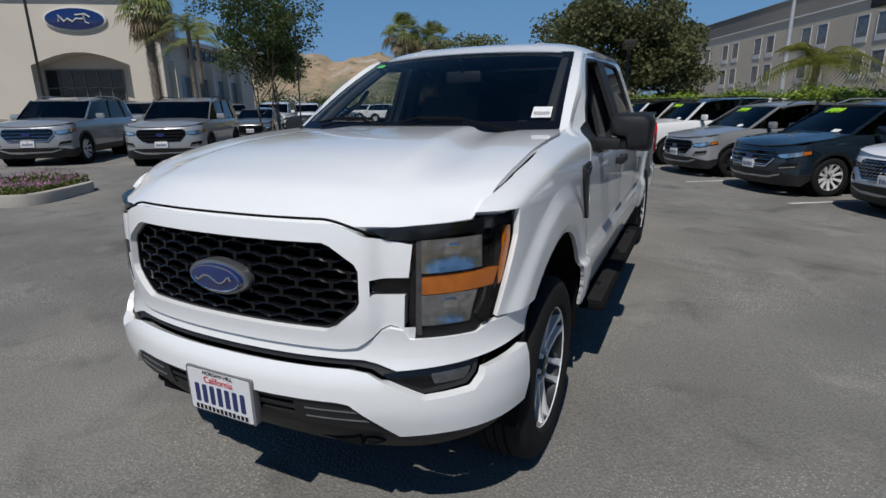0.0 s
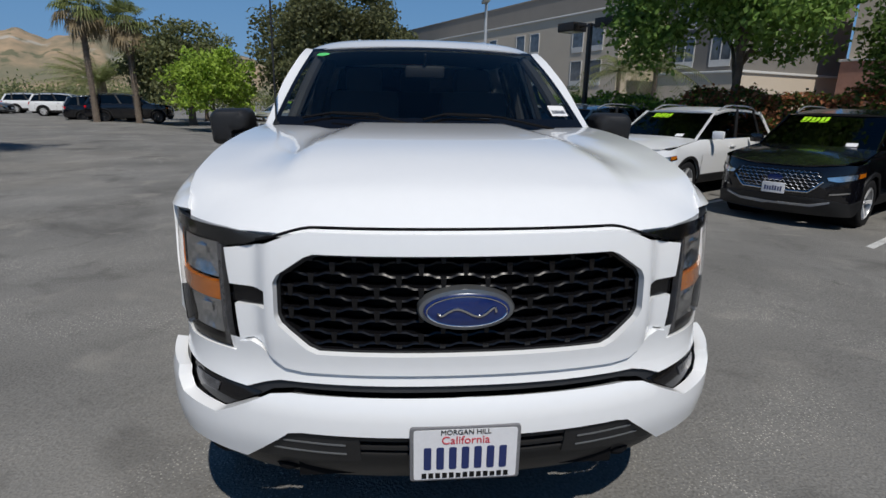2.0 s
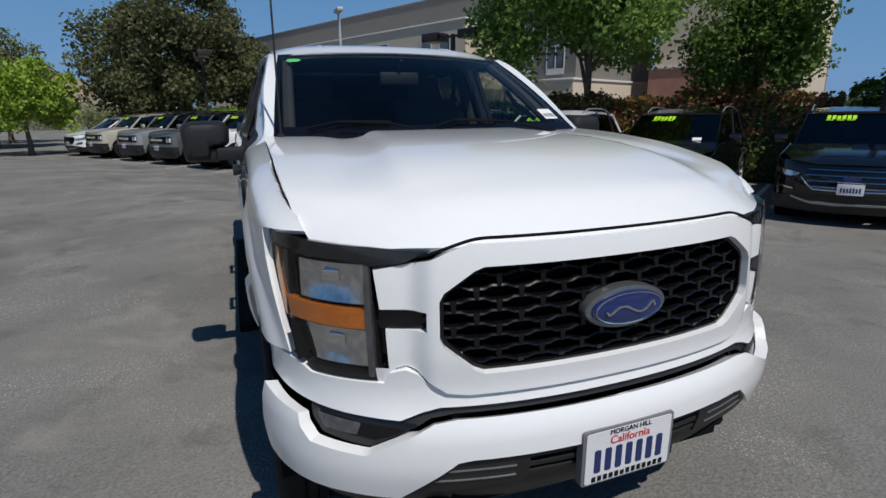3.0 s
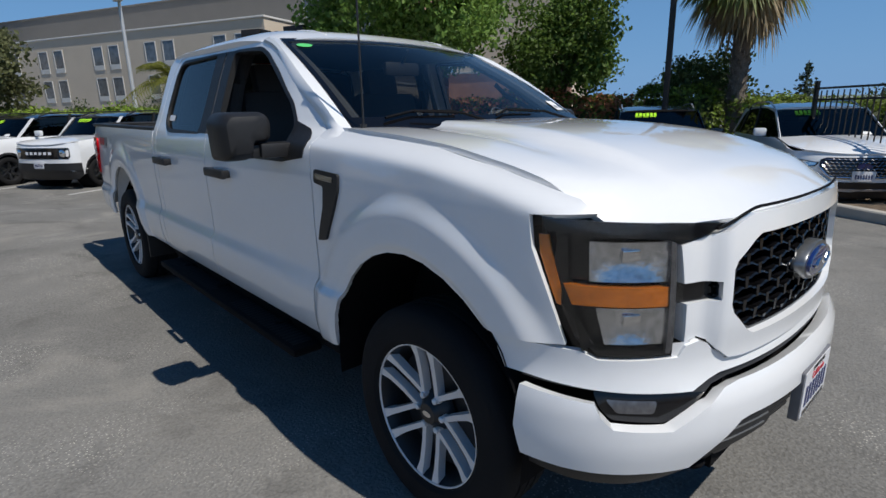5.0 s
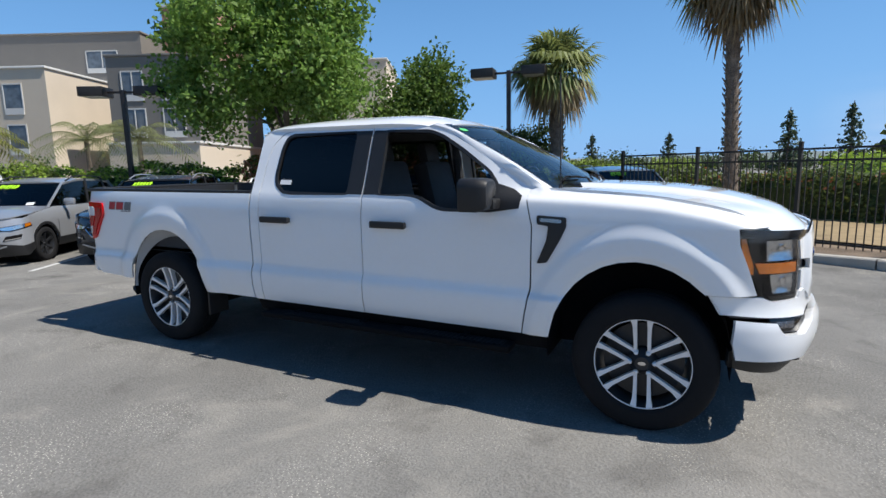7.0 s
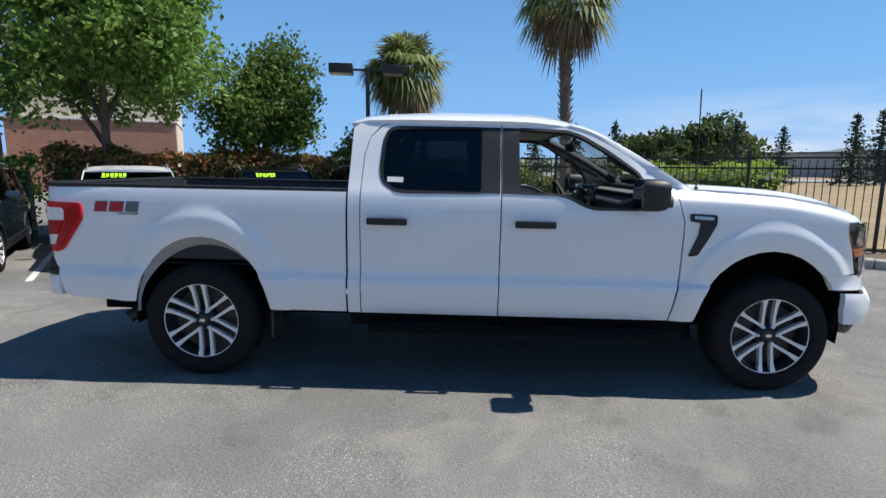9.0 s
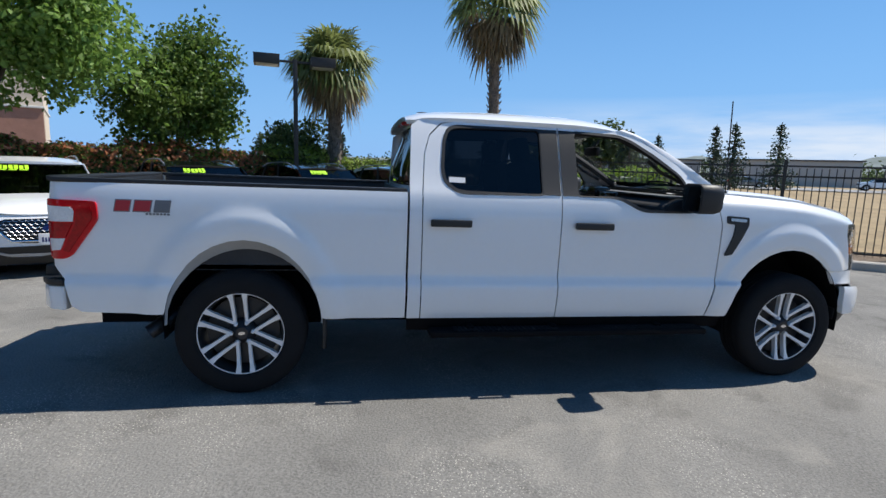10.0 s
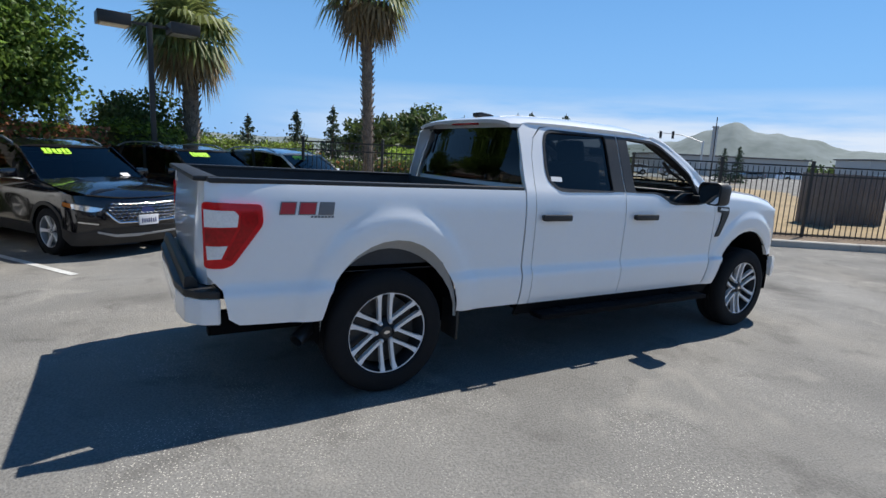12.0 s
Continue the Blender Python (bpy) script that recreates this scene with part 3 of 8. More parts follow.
rp = [(-2.955, -0.70), (-2.90, -0.742)] + [(x, -0.745 - 0.02 * math.sin(math.pi * (-1.28 - x) / 1.65)) for x in np.linspace(-2.8, -1.36, 8)] + [(-1.275, -0.70)]
rp = rp + [(x, -y) for x, y in rp[::-1]]
roof = tpart("roof", sheet(rp, roof_pt, 0.04, 0.03), WHITE)
for y in (-0.42, 0.42):
    bm = bmesh.new()
    tube(bm, [roof_pt(x, y) for x in np.linspace(-2.85, -1.35, 12)], 0.006, 5)
    tpart("roof_bead", bm, WHITE, "", roof)
bm = bmesh.new()
fin = [(-2.80, 0.0), (-2.60, 0.0), (-2.66, 0.030), (-2.76, 0.040), (-2.80, 0.034)]
prism(bm, [(x, 1.905 + z) for x, z in fin], -0.045, 0.045, "y", 0.008)
tpart("aerial_fin", bm, BLACK, "black roof aerial", roof)
# back wall of the cab with its dark glass
def back_pt(y, z):
    return Vector((-2.945 + 0.10 * smooth01((z - 1.40) / 0.45) - 0.03 * (1 - (y / 0.8) ** 2) + (0.05 * abs(y / 0.76) ** 6), y, z))


bw = [(-0.90, 0.6), (0.90, 0.6), (0.915, 1.36), (0.74, 1.80), (0.60, 1.858), (-0.60, 1.858), (-0.74, 1.80), (-0.915, 1.36)]
gw = [(-0.80, 1.38), (0.80, 1.38), (0.675, 1.775), (0.62, 1.80), (-0.62, 1.80), (-0.675, 1.775)]
tpart("cab_back", sheet(bw, back_pt, 0.1, 0.02, (gw,), (-1, 0, 0)), WHITE)
tpart("back_window", sheet(grow(gw, 0.004), lambda y, z: back_pt(y, z) + Vector((-0.004, 0, 0)), 0.1, 0.0, (), (-1, 0, 0)), TINTDARK, "dark tinted rear cab window")
bm = bmesh.new()
box(bm, -2.90, 0, 1.842, 0.06, 0.34, 0.035, 0.008)
tpart("brake_lamp", bm, REDLENS, "red high-level brake lamp")

# bonnet
HOOD_MID = curve1([(-0.75, 1.402), (-0.45, 1.405), (-0.2, 1.400), (0.1, 1.388), (0.4, 1.356), (0.60, 1.318), (0.72, 1.284), (0.81, 1.250), (0.89, 1.215)])
HOOD_SIDE = curve1([(-0.72, 0.835), (-0.3, 0.862), (0.1, 0.868), (0.42, 0.862), (0.55, 0.845), (0.95, 0.80)])


def hood_edge(x):
    return HOOD_SIDE(x)


def hood_pt(x, y):
    e = hood_edge(x)
    k = min(1.0, abs(y) / e)
    fr = front_x(y) - 0.045                              # front rim
    zs = HOOD_Z(x) + 0.006
    zc = HOOD_MID(x)
    z = zs + (zc - zs) * (1 - k ** 2.4)
    ridge = 0.40 + 0.15 * smooth01((x + 0.5) / 1.1)
    z += 0.020 * smooth01((ridge + 0.035 - abs(y)) / 0.07) * smooth01((0.80 - x) / 0.5)
    z -= 0.012 * math.exp(-((abs(y) - ridge - 0.10) / 0.07) ** 2) * smooth01((0.6 - x) / 0.4)
    z -= 0.42 * 0.014 * math.log1p(math.exp(min(30.0, (x - (fr - 0.135)) / 0.014)))      # the crease where the bonnet turns down
    return Vector((x, y, z))


hp = [(-0.70, -0.833), (-0.4, -0.857), (-0.1, -0.864), (0.2, -0.866), (0.40, -0.862), (0.50, -0.850), (0.545, -0.838)]
hp += [(front_x(y) - 0.045, y) for y in np.linspace(-0.81, 0, 14)]
hp = hp + [(x, -y) for x, y in hp[-2::-1]]
rear_rim = [(-0.70, 0.833), (-0.62, 0.62), (-0.56, 0.42), (-0.50, 0.40), (-0.47, 0.0), (-0.50, -0.40), (-0.56, -0.42), (-0.62, -0.62)]
tpart("bonnet", sheet(hp[:-1] + rear_rim, hood_pt, 0.03, 0.02), WHITE)
# dark scuttle under the glass, and two wipers
bm = bmesh.new()
sheet([(-0.74, -0.80), (-0.60, -0.62), (-0.46, -0.40), (-0.38, -0.2), (-0.38, 0.2), (-0.46, 0.40), (-0.60, 0.62), (-0.74, 0.80), (-0.75, 0.6), (-0.75, -0.6)], lambda a, b: Vector((a, b, 1.383 - 0.05 * (a + 0.4))), 0.2, 0.02, (), (0, 0, 1), bm)
tpart("scuttle", bm, BLACK, "black plastic scuttle below the windscreen")


def wiper(y0, y1, t1):
    bm = bmesh.new()
    a = Vector((-0.46, y0, 1.40))
    tube(bm, [a, screen_pt(0.06, (y0 + y1) / 2) + Vector((0.02, 0, 0.035)), screen_pt(t1, y1) + Vector((0.015, 0, 0.03))], 0.008, 6, 0.6)
    tube(bm, [screen_pt(0.055, y0 * 0.35 + y1 * 0.65 - 0.30) + Vector((0, 0, 0.022)), screen_pt(t1 + 0.02, y1 + 0.02) + Vector((0, 0, 0.022)), screen_pt(t1 + 0.015, y1 + 0.25) + Vector((0, 0, 0.02))], 0.0065, 5)
    tpart("wiper", bm, DARK, "black wiper arm")


wiper(0.62, 0.05, 0.085)
wiper(-0.05, -0.52, 0.085)
bm = bmesh.new()
tube(bm, [(-0.53, -0.785, 1.375), (-0.53, -0.782, 1.42)], 0.014, 8)
tube(bm, [(-0.53, -0.782, 1.41), (-0.55, -0.775, 2.08)], 0.0045, 6)
tpart("aerial", bm, BLACK, "thin black whip aerial")

# nose: panel below the lamps, bumper, valance
def nsheet(poly, push=0.0, lip=0.02, step=0.03, holes=()):
    return sheet(poly, lambda s, z: nose(s, z, push), step, lip, holes, (1, 0, 0))


def nose_shape(pts):
    """Draws the lamps inwards and lowers the face of the nose."""
    return [(math.copysign(float(np.interp(abs(a), [0, 0.56, 0.70, 0.77, 1.03, 2], [0, 0.553, 0.635, 0.690, 1.03, 2])), a),
             float(np.interp(b, [0, 0.76, 0.80, 0.86, 1.16, 1.215, 3], [0, 0.757, 0.782, 0.838, 1.144, 1.212, 3]))) for a, b in pts]


def mirrored(half):
    return half + [(-s, z) for s, z in half[::-1]]


S_END = s_of_x(0.455)
S_A, S_B = s_of_x(0.375), s_of_x(0.318)
panel_low = mirrored([(0.0, 0.752), (0.55, 0.752), (0.62, 0.742), (0.72, 0.720), (0.92, 0.735), (S_END, 0.745), (S_A, 0.745), (S_B, 0.862), (1.06, 0.863), (0.99, 0.862), (0.95, 0.838), (0.775, 0.838), (0.755, 0.872), (0.70, 0.882), (0.645, 0.868), (0.60, 0.842), (0.53, 0.803), (0.47, 0.797), (0.0, 0.794)])
tpart("nose_panel", nsheet(nose_shape(panel_low), 0.0), WHITE)
bumper = mirrored([(0.0, 0.618), (0.46, 0.618), (0.50, 0.612), (0.655, 0.488), (0.80, 0.500), (1.0, 0.505), (S_END, 0.512), (S_END + 0.02, 0.60), (S_END + 0.01, 0.728), (0.93, 0.714), (0.915, 0.68), (0.885, 0.648), (0.735, 0.634), (0.60, 0.700), (0.56, 0.720), (0.50, 0.728), (0.0, 0.728)])
tpart("front_bumper", sheet(bumper, lambda s, z: nose(s, z, 0.022 + 0.016 * smooth01((abs(s) - 0.55) / 0.4)), 0.03, 0.04, (), (1, 0, 0)), WHITE, "white painted front bumper")
strip = mirrored([(0.0, 0.725), (0.50, 0.725), (0.57, 0.716), (0.62, 0.69), (0.70, 0.70), (0.80, 0.722), (1.0, 0.725), (S_END + 0.03, 0.728), (S_END + 0.03, 0.755), (0.75, 0.73), (0.62, 0.75), (0.56, 0.76), (0.0, 0.76)])
tpart("bumper_step", nsheet(strip, -0.016, 0.0), BLACK, "black strip above the bumper")
valance = mirrored([(0.0, 0.36), (0.70, 0.38), (1.0, 0.42), (S_END + 0.02, 0.45), (S_END + 0.02, 0.54), (0.98, 0.535), (0.80, 0.52), (0.66, 0.495), (0.62, 0.515), (0.0, 0.515)])
tpart("valance", nsheet(valance, -0.012, 0.05), BLACK, "black plastic valance")
low_back = mirrored([(0.0, 0.50), (0.64, 0.50), (0.50, 0.622), (0.0, 0.622)])
tpart("lower_grille", nsheet(low_back, -0.035, 0.0), DARK, "black slatted lower grille")


def make_low(sg):
    blade = [(sg * 0.30, 0.512), (sg * 0.655, 0.496), (sg * 0.515, 0.608), (sg * 0.30, 0.612)]
    tpart("lower_blade", nsheet(rounded(blade, 0.01), 0.008, 0.03), BLACK)
    bm = bmesh.new()
    for z in (0.54, 0.575):
        sheet([(sg * 0.34, z), (sg * (0.60 - (z - 0.5)), z), (sg * (0.60 - (z - 0.5)), z + 0.004), (sg * 0.34, z + 0.004)], lambda s, q: nose(s, q, 0.012), 0.1, 0.004, (), (1, 0, 0), bm)
    tpart("blade_rib", bm, GREY)
    for z in (0.53, 0.56, 0.592):
        slat = [(sg * 0.16, z), (sg * 0.30, z), (sg * 0.30, z + 0.012), (sg * 0.16, z + 0.012)]
        tpart("slat", nsheet(slat, 0.004, 0.03, 0.2), BLACK)
    # fog lamp
    fog = [(sg * 0.735, 0.636), (sg * 0.883, 0.650), (sg * 0.913, 0.68), (sg * 0.935, 0.726), (sg * 0.80, 0.722), (sg * 0.60, 0.704)]
    f = tpart("fog_lamp", nsheet(rounded(fog, 0.012), -0.012, 0.02), GLOSSBLACK, "dark recessed fog lamp")
    tpart("fog_reflector", nsheet(rounded([(sg * 0.77, 0.668), (sg * 0.87, 0.672), (sg * 0.90, 0.708), (sg * 0.76, 0.702)], 0.008), -0.008, 0.004), FOGGREY, "smoked lamp reflector", f)
    bm = bmesh.new()
    ring = [(0.75 + 0.055 * math.cos(a), sg * 0.53 + 0.04 * math.sin(a), 0.435) for a in np.linspace(-1.6, 1.6, 12)]
    tube(bm, ring, 0.014, 8)
    tpart("tow_hook", bm, DARK, "black tow hook")


both(make_low)

# grille: white surround, black mesh
inner = nose_shape([(0.0, 1.158), (0.43, 1.155), (0.458, 1.145), (0.538, 1.092), (0.55, 1.070), (0.55, 0.972), (0.538, 0.948), (0.458, 0.880), (0.428, 0.867), (0.0, 0.862)])
outer = nose_shape([(0.0, 1.208), (0.46, 1.203), (0.52, 1.190), (0.585, 1.172), (0.70, 1.160), (0.79, 1.148), (0.778, 1.046), (0.60, 1.040), (0.60, 0.988), (0.765, 0.988), (0.757, 0.878), (0.70, 0.888), (0.645, 0.876), (0.60, 0.850), (0.53, 0.811), (0.47, 0.803), (0.0, 0.80)])


def surround_push(s, z):
    a = abs(s)
    return 0.012 * smooth01((0.62 - a) / 0.07) - 0.016 * smooth01((a - 0.56) / 0.07) * (1 - 0.8 * smooth01((a - 0.62) / 0.10))


tpart("grille_surround", sheet(mirrored(outer[1:-1]), lambda s, z: nose(s, z, surround_push(s, z)), 0.016, 0.05, (mirrored(inner[1:-1]),), (1, 0, 0)), WHITE, "white grille surround")
backing = mirrored([(0.0, 0.752), (0.60, 0.752), (0.70, 0.74), (0.72, 0.86), (0.66, 0.86), (0.58, 0.82), (0.50, 0.80), (0.0, 0.80)])
tpart("nose_backing", nsheet(backing, -0.008, 0.0), WHITE)
grille = tpart("grille", nsheet(mirrored([(s, z) for s, z in grow(inner, 0.01)][1:-1]), -0.07, 0.0), DARK, "black mesh grille")


rim = mirrored(inner[1:-1])
tpart("grille_rim", sheet(grow(rim, 0.004), lambda s, z: nose(s, z, -0.010), 0.03, 0.045, ([(a * 0.978, 0.991 + (b - 0.991) * 0.93) for a, b in rim],), (1, 0, 0)), MESHBLACK, "satin black rim inside the surround", grille)

# a dark tube draws the shaded gap under the bonnet's front edge
bm = bmesh.new()
tube(bm, [nose(s, 1.210 - 0.045 * smooth01((abs(s) - 0.42) / 0.20), 0.006 - 0.006 * smooth01((abs(s) - 0.42) / 0.2)) for s in np.linspace(-0.60, 0.60, 61)], 0.0045, 6)
tpart("bonnet_gap", bm, DARK, "dark tube drawn as shade under the bonnet edge")


bm = bmesh.new()
ROWS, PITCH = 10, 0.126
zs = np.linspace(0.838, 1.146, ROWS)


def inside(s, z):
    lim = float(np.interp(z, [0.830, 0.860, 0.935, 1.08, 1.125, 1.150], [0.480, 0.520, 0.590, 0.590, 0.530, 0.485]))
    return abs(s) < lim


for r, z in enumerate(zs):
    off = 0.5 * PITCH * (r % 2)
    pts = []
    for k in range(-62, 63):
        s = k * PITCH / 12
        ph = ((s - off) / PITCH) % 1.0
        dz = 0.0 if r in (0, ROWS - 1) else 0.0042 * max(-1.0, min(1.0, -2.2 * math.cos(2 * math.pi * ph)))
        if inside(s, z):
            pts.append((s, z + dz))
    for (s0, z0), (s1, z1) in zip(pts, pts[1:]):
        q = [nose(s0, z0 - 0.0035, -0.016), nose(s1, z1 - 0.0035, -0.016), nose(s1, z1 + 0.0015, -0.019), nose(s0, z0 + 0.0015, -0.019)]
        b = [nose(s0, z0 - 0.006, -0.060), nose(s1, z1 - 0.006, -0.060), nose(s1, z1 + 0.004, -0.060), nose(s0, z0 + 0.004, -0.060)]
        for quad in (q, [b[3], b[2], q[2], q[3]][::-1], [q[0], q[1], b[1], b[0]][::-1]):
            bm.faces.new([bm.verts.new(p) for p in quad])
    if r + 1 < ROWS:
        for k in range(-7, 8):
            s = k * PITCH + off + PITCH * 0.5
            if inside(s, z + 0.02):
                w, zt = 0.0058, zs[r + 1]
                q = [nose(s - w, z, -0.016), nose(s + w, z, -0.016), nose(s + w * 1.6, zt, -0.016), nose(s - w * 1.6, zt, -0.016)]
                b = [nose(s - w, z, -0.055), nose(s + w, z, -0.055), nose(s + w * 1.6, zt, -0.055), nose(s - w * 1.6, zt, -0.055)]
                for quad in (q, (q[1], b[1], b[2], q[2]), (q[0], q[3], b[3], b[0])):
                    bm.faces.new([bm.verts.new(p) for p in quad])
bmesh.ops.remove_doubles(bm, verts=bm.verts[:], dist=0.0004)
bmesh.ops.recalc_face_normals(bm, faces=bm.faces[:])
tpart("grille_mesh", bm, MESHBLACK, "", grille, sharp=25)
# oval badge, plain
badge_z = 0.988
def oval(a, b, x, dome, mat_, name, parent, label=""):
    bm = bmesh.new()
    rings = []
    for q in (1.0, 0.97, 0.8, 0.5, 0.2):
        d = dome * (1 - q ** 2) + (0.0 if q == 1.0 else 0.006)
        rings.append([bm.verts.new((x + d, a * q * math.cos(t), badge_z + b * q * math.sin(t))) for t in np.linspace(0, 2 * math.pi, 41)[:-1]])
    back = [bm.verts.new((x - 0.03, v.co.y, v.co.z)) for v in rings[0]]
    for r0, r1 in [(back, rings[0])] + list(zip(rings, rings[1:])):
        for j in range(40):
            bm.faces.new((r0[j], r0[(j + 1) % 40], r1[(j + 1) % 40], r1[j]))
    bm.faces.new(rings[-1])
    bmesh.ops.recalc_face_normals(bm, faces=bm.faces[:])
    return tpart(name, bm, mat_, label, parent)


BADGERIM = surface("brushed_badge_rim", (0.26, 0.27, 0.28), 0.3, 0.8, spread=0.1)
badge = oval(0.137, 0.062, 0.893, 0.010, BADGERIM, "badge", None, "silver-rimmed blue oval badge")
oval(0.122, 0.050, 0.904, 0.008, BLUE, "badge_field", badge, "dark blue enamel field")
bm = bmesh.new()
tube(bm, [(0.9175, 0.08 * math.cos(3.14 * q), badge_z + 0.014 * math.sin(12.6 * q) * (1 - 0.4 * q)) for q in np.linspace(0, 1, 22)], 0.0045, 5)
tpart("badge_stroke", bm, CHROME, "silver flourish", badge)
bm = bmesh.new()
tube(bm, [(0.9115, 0.112 * math.cos(t), badge_z + 0.044 * math.sin(t)) for t in np.linspace(0, 2 * math.pi, 41)], 0.0022, 5, caps=False)
tpart("badge_line", bm, CHROME, "", badge)

# headlamps
def make_lamp(sg):
    p = lambda pts: nose_shape([(sg * s, z) for s, z in pts])
    outline = p([(0.58, 1.190), (0.80, 1.199), (1.00, 1.206), (s_of_x(0.446), 1.209), (s_of_x(0.455), 1.118), (s_of_x(0.501), 1.005), (s_of_x(0.561), 0.874), (0.985, 0.860), (0.95, 0.842), (0.772, 0.845), (0.780, 1.0), (0.795, 1.146), (0.70, 1.166)])
    h = tpart("headlamp", nsheet(outline, -0.05, 0.0), GLOSSBLACK, "dark headlamp with amber strip")
    tpart("lamp_brow", nsheet(p([(0.58, 1.188), (0.80, 1.197), (1.00, 1.204), (1.10, 1.206), (1.09, 1.178), (0.85, 1.166), (0.785, 1.158), (0.70, 1.166)]), -0.004, 0.03), GLOSSBLACK, "", h)
    for z0, z1, s0, s1, cut in ((1.034, 1.140, 0.735, 0.968, 0.006), (0.858, 0.962, 0.735, 0.940, 0.030)):
        w = z1 - z0
        cup = sheet([(sg * s0, z0), (sg * (s1 - cut), z0), (sg * s1, z1), (sg * s0, z1)], lambda s, z: nose(s, z, -0.018 - 0.014 * math.sin(math.pi * (abs(s) - s0) / (s1 - s0)) * math.sin(math.pi * (z - z0) / w)), 0.015, 0.012, (), (1, 0, 0))
        tpart("reflector", cup, LAMPGREY, "bright lamp reflector", h, sharp=60)
        bm = bmesh.new()
        cs, cz = (s0 + s1) / 2, z1 - w * 0.34
        box(bm, 0, 0, 0, 0.05, 0.012, 0.030, 0.004, Matrix.Translation(nose(sg * cs, cz, -0.026)) @ Matrix.Rotation(radians(90 + sg * 35), 4, "Z"))
        tpart("bulb_cap", bm, CHROME, "", h)
        for f in (0.16, 0.33, 0.5, 0.67, 0.84):
            bm = bmesh.new()
            q = s0 + (s1 - s0) * f
            tube(bm, [nose(sg * (q - cut * 0.5), z0 + 0.006, -0.022), nose(sg * q, z0 + w * 0.45, -0.038)], 0.0016, 5)
            tpart("reflector_rib", bm, CHROME, "", h)
    so = lambda x, d: sg * (s_of_x(x) - d)
    tpart("indicator", nsheet(p([(0.800, 0.987), (1.01, 0.988), (1.030, 1.042), (0.802, 1.040)]), -0.010, 0.02), AMBER, "amber indicator strip", h)
    edge = [(so(0.512, 0.006), 0.985), (so(0.497, 0.006), 1.020), (so(0.458, 0.006), 1.118), (so(0.452, 0.006), 1.165), (so(0.452, 0.034), 1.166), (so(0.459, 0.040), 1.118), (so(0.497, 0.034), 1.022), (so(0.515, 0.016), 0.980)]
    tpart("side_marker", nsheet(nose_shape(edge), -0.014, 0.01), AMBER, "amber side marker", h)
    # glossy wall between the marker and the reflectors, with a thin grey edge
    wall_ = [(0.985, 0.866), (so(0.575, 0.02) * sg, 0.880), (1.035, 0.985), (1.062, 1.075), (1.058, 1.165), (1.030, 1.165), (1.022, 1.05), (1.005, 0.98)]
    tpart("lamp_wall", nsheet(p(wall_), -0.018, 0.02), GLOSSBLACK, "gloss black housing wall", h)
    tpart("lamp_rib", nsheet(p([(0.790, 0.852), (0.806, 0.853), (0.812, 1.158), (0.800, 1.154)]), -0.006, 0.02), FOGGREY, "grey inner rib", h)
    tpart("lamp_floor", nsheet(p([(0.79, 0.846), (0.95, 0.846), (0.965, 0.868), (0.79, 0.866)]), -0.006, 0.03), GLOSSBLACK, "", h)
    cov = tpart("lamp_cover", nsheet(outline, 0.0, 0.0), CLEAR, "clear lamp cover", h)
    cov.visible_shadow = False
    # dark bar between grille and lamp
    tpart("grille_bar", nsheet(p([(0.55, 0.984), (0.785, 0.988), (0.785, 1.042), (0.55, 1.040)]), -0.025, 0.02), GLOSSBLACK, "gloss black bar")


both(make_lamp)

# number plate in its frame
bm = bmesh.new()
PX = 0.958
prism(bm, rounded([(-0.161, 0.476), (0.161, 0.476), (0.161, 0.654), (-0.161, 0.654)], 0.012), PX - 0.03, PX, "x", 0.003)
plate = tpart("number_plate", bm, DECALGREY, "white number plate in a dark frame")
bm = bmesh.new()
prism(bm, rounded([(-0.150, 0.483), (0.150, 0.483), (0.150, 0.647), (-0.150, 0.647)], 0.008), PX - 0.004, PX + 0.002, "x")
tpart("plate_face", bm, PLATEW, "white plate face", plate)
pl = lambda a, b: Vector((PX + 0.0035, a, b))
bm = bmesh.new()
for k in range(7):
    y0 = -0.128 + 0.0366 * k
    prism(bm, rounded([(y0 + 0.007, 0.516), (y0 + 0.029, 0.516), (y0 + 0.029, 0.590), (y0 + 0.007, 0.590)], 0.006), PX + 0.001, PX + 0.0035, "x")
    tpart("plate_digit", bm, INKBLUE, "dark blue bar", plate, smooth=False)
    bm = bmesh.new()
bars(bm, pl, -0.13, 0.13, 0.487, 0.505, 13, 8, 0.3)
tpart("frame_letters", bm, GLOSSBLACK, "", plate, smooth=False)


def words(name, text, size, m, material, parent, label="", depth=0.0006):
    cu = bpy.data.curves.new(name, "FONT")
    cu.body, cu.size, cu.align_x, cu.align_y, cu.extrude = text, size, "CENTER", "CENTER", depth
    tmp = bpy.data.objects.new(name, cu)
    me = bpy.data.meshes.new_from_object(tmp)
    bpy.data.objects.remove(tmp)
    me.transform(m)
    me.materials.append(material)
    ob = new(name, me)
    ob.parent = parent
    if label:
        ob["label"] = label
    return ob


FRONTFACE = Matrix(((0, 0, 1, 0), (1, 0, 0, 0), (0, 1, 0, 0), (0, 0, 0, 1)))   # text that faces +x
words("plate_state", "California", 0.036, T0 @ Matrix.Translation((PX + 0.0035, 0, 0.612)) @ FRONTFACE, INKRED, plate, "red script")
words("frame_town", "MORGAN HILL", 0.022, T0 @ Matrix.Translation((PX + 0.0035, 0, 0.6385)) @ FRONTFACE, GLOSSBLACK, plate)

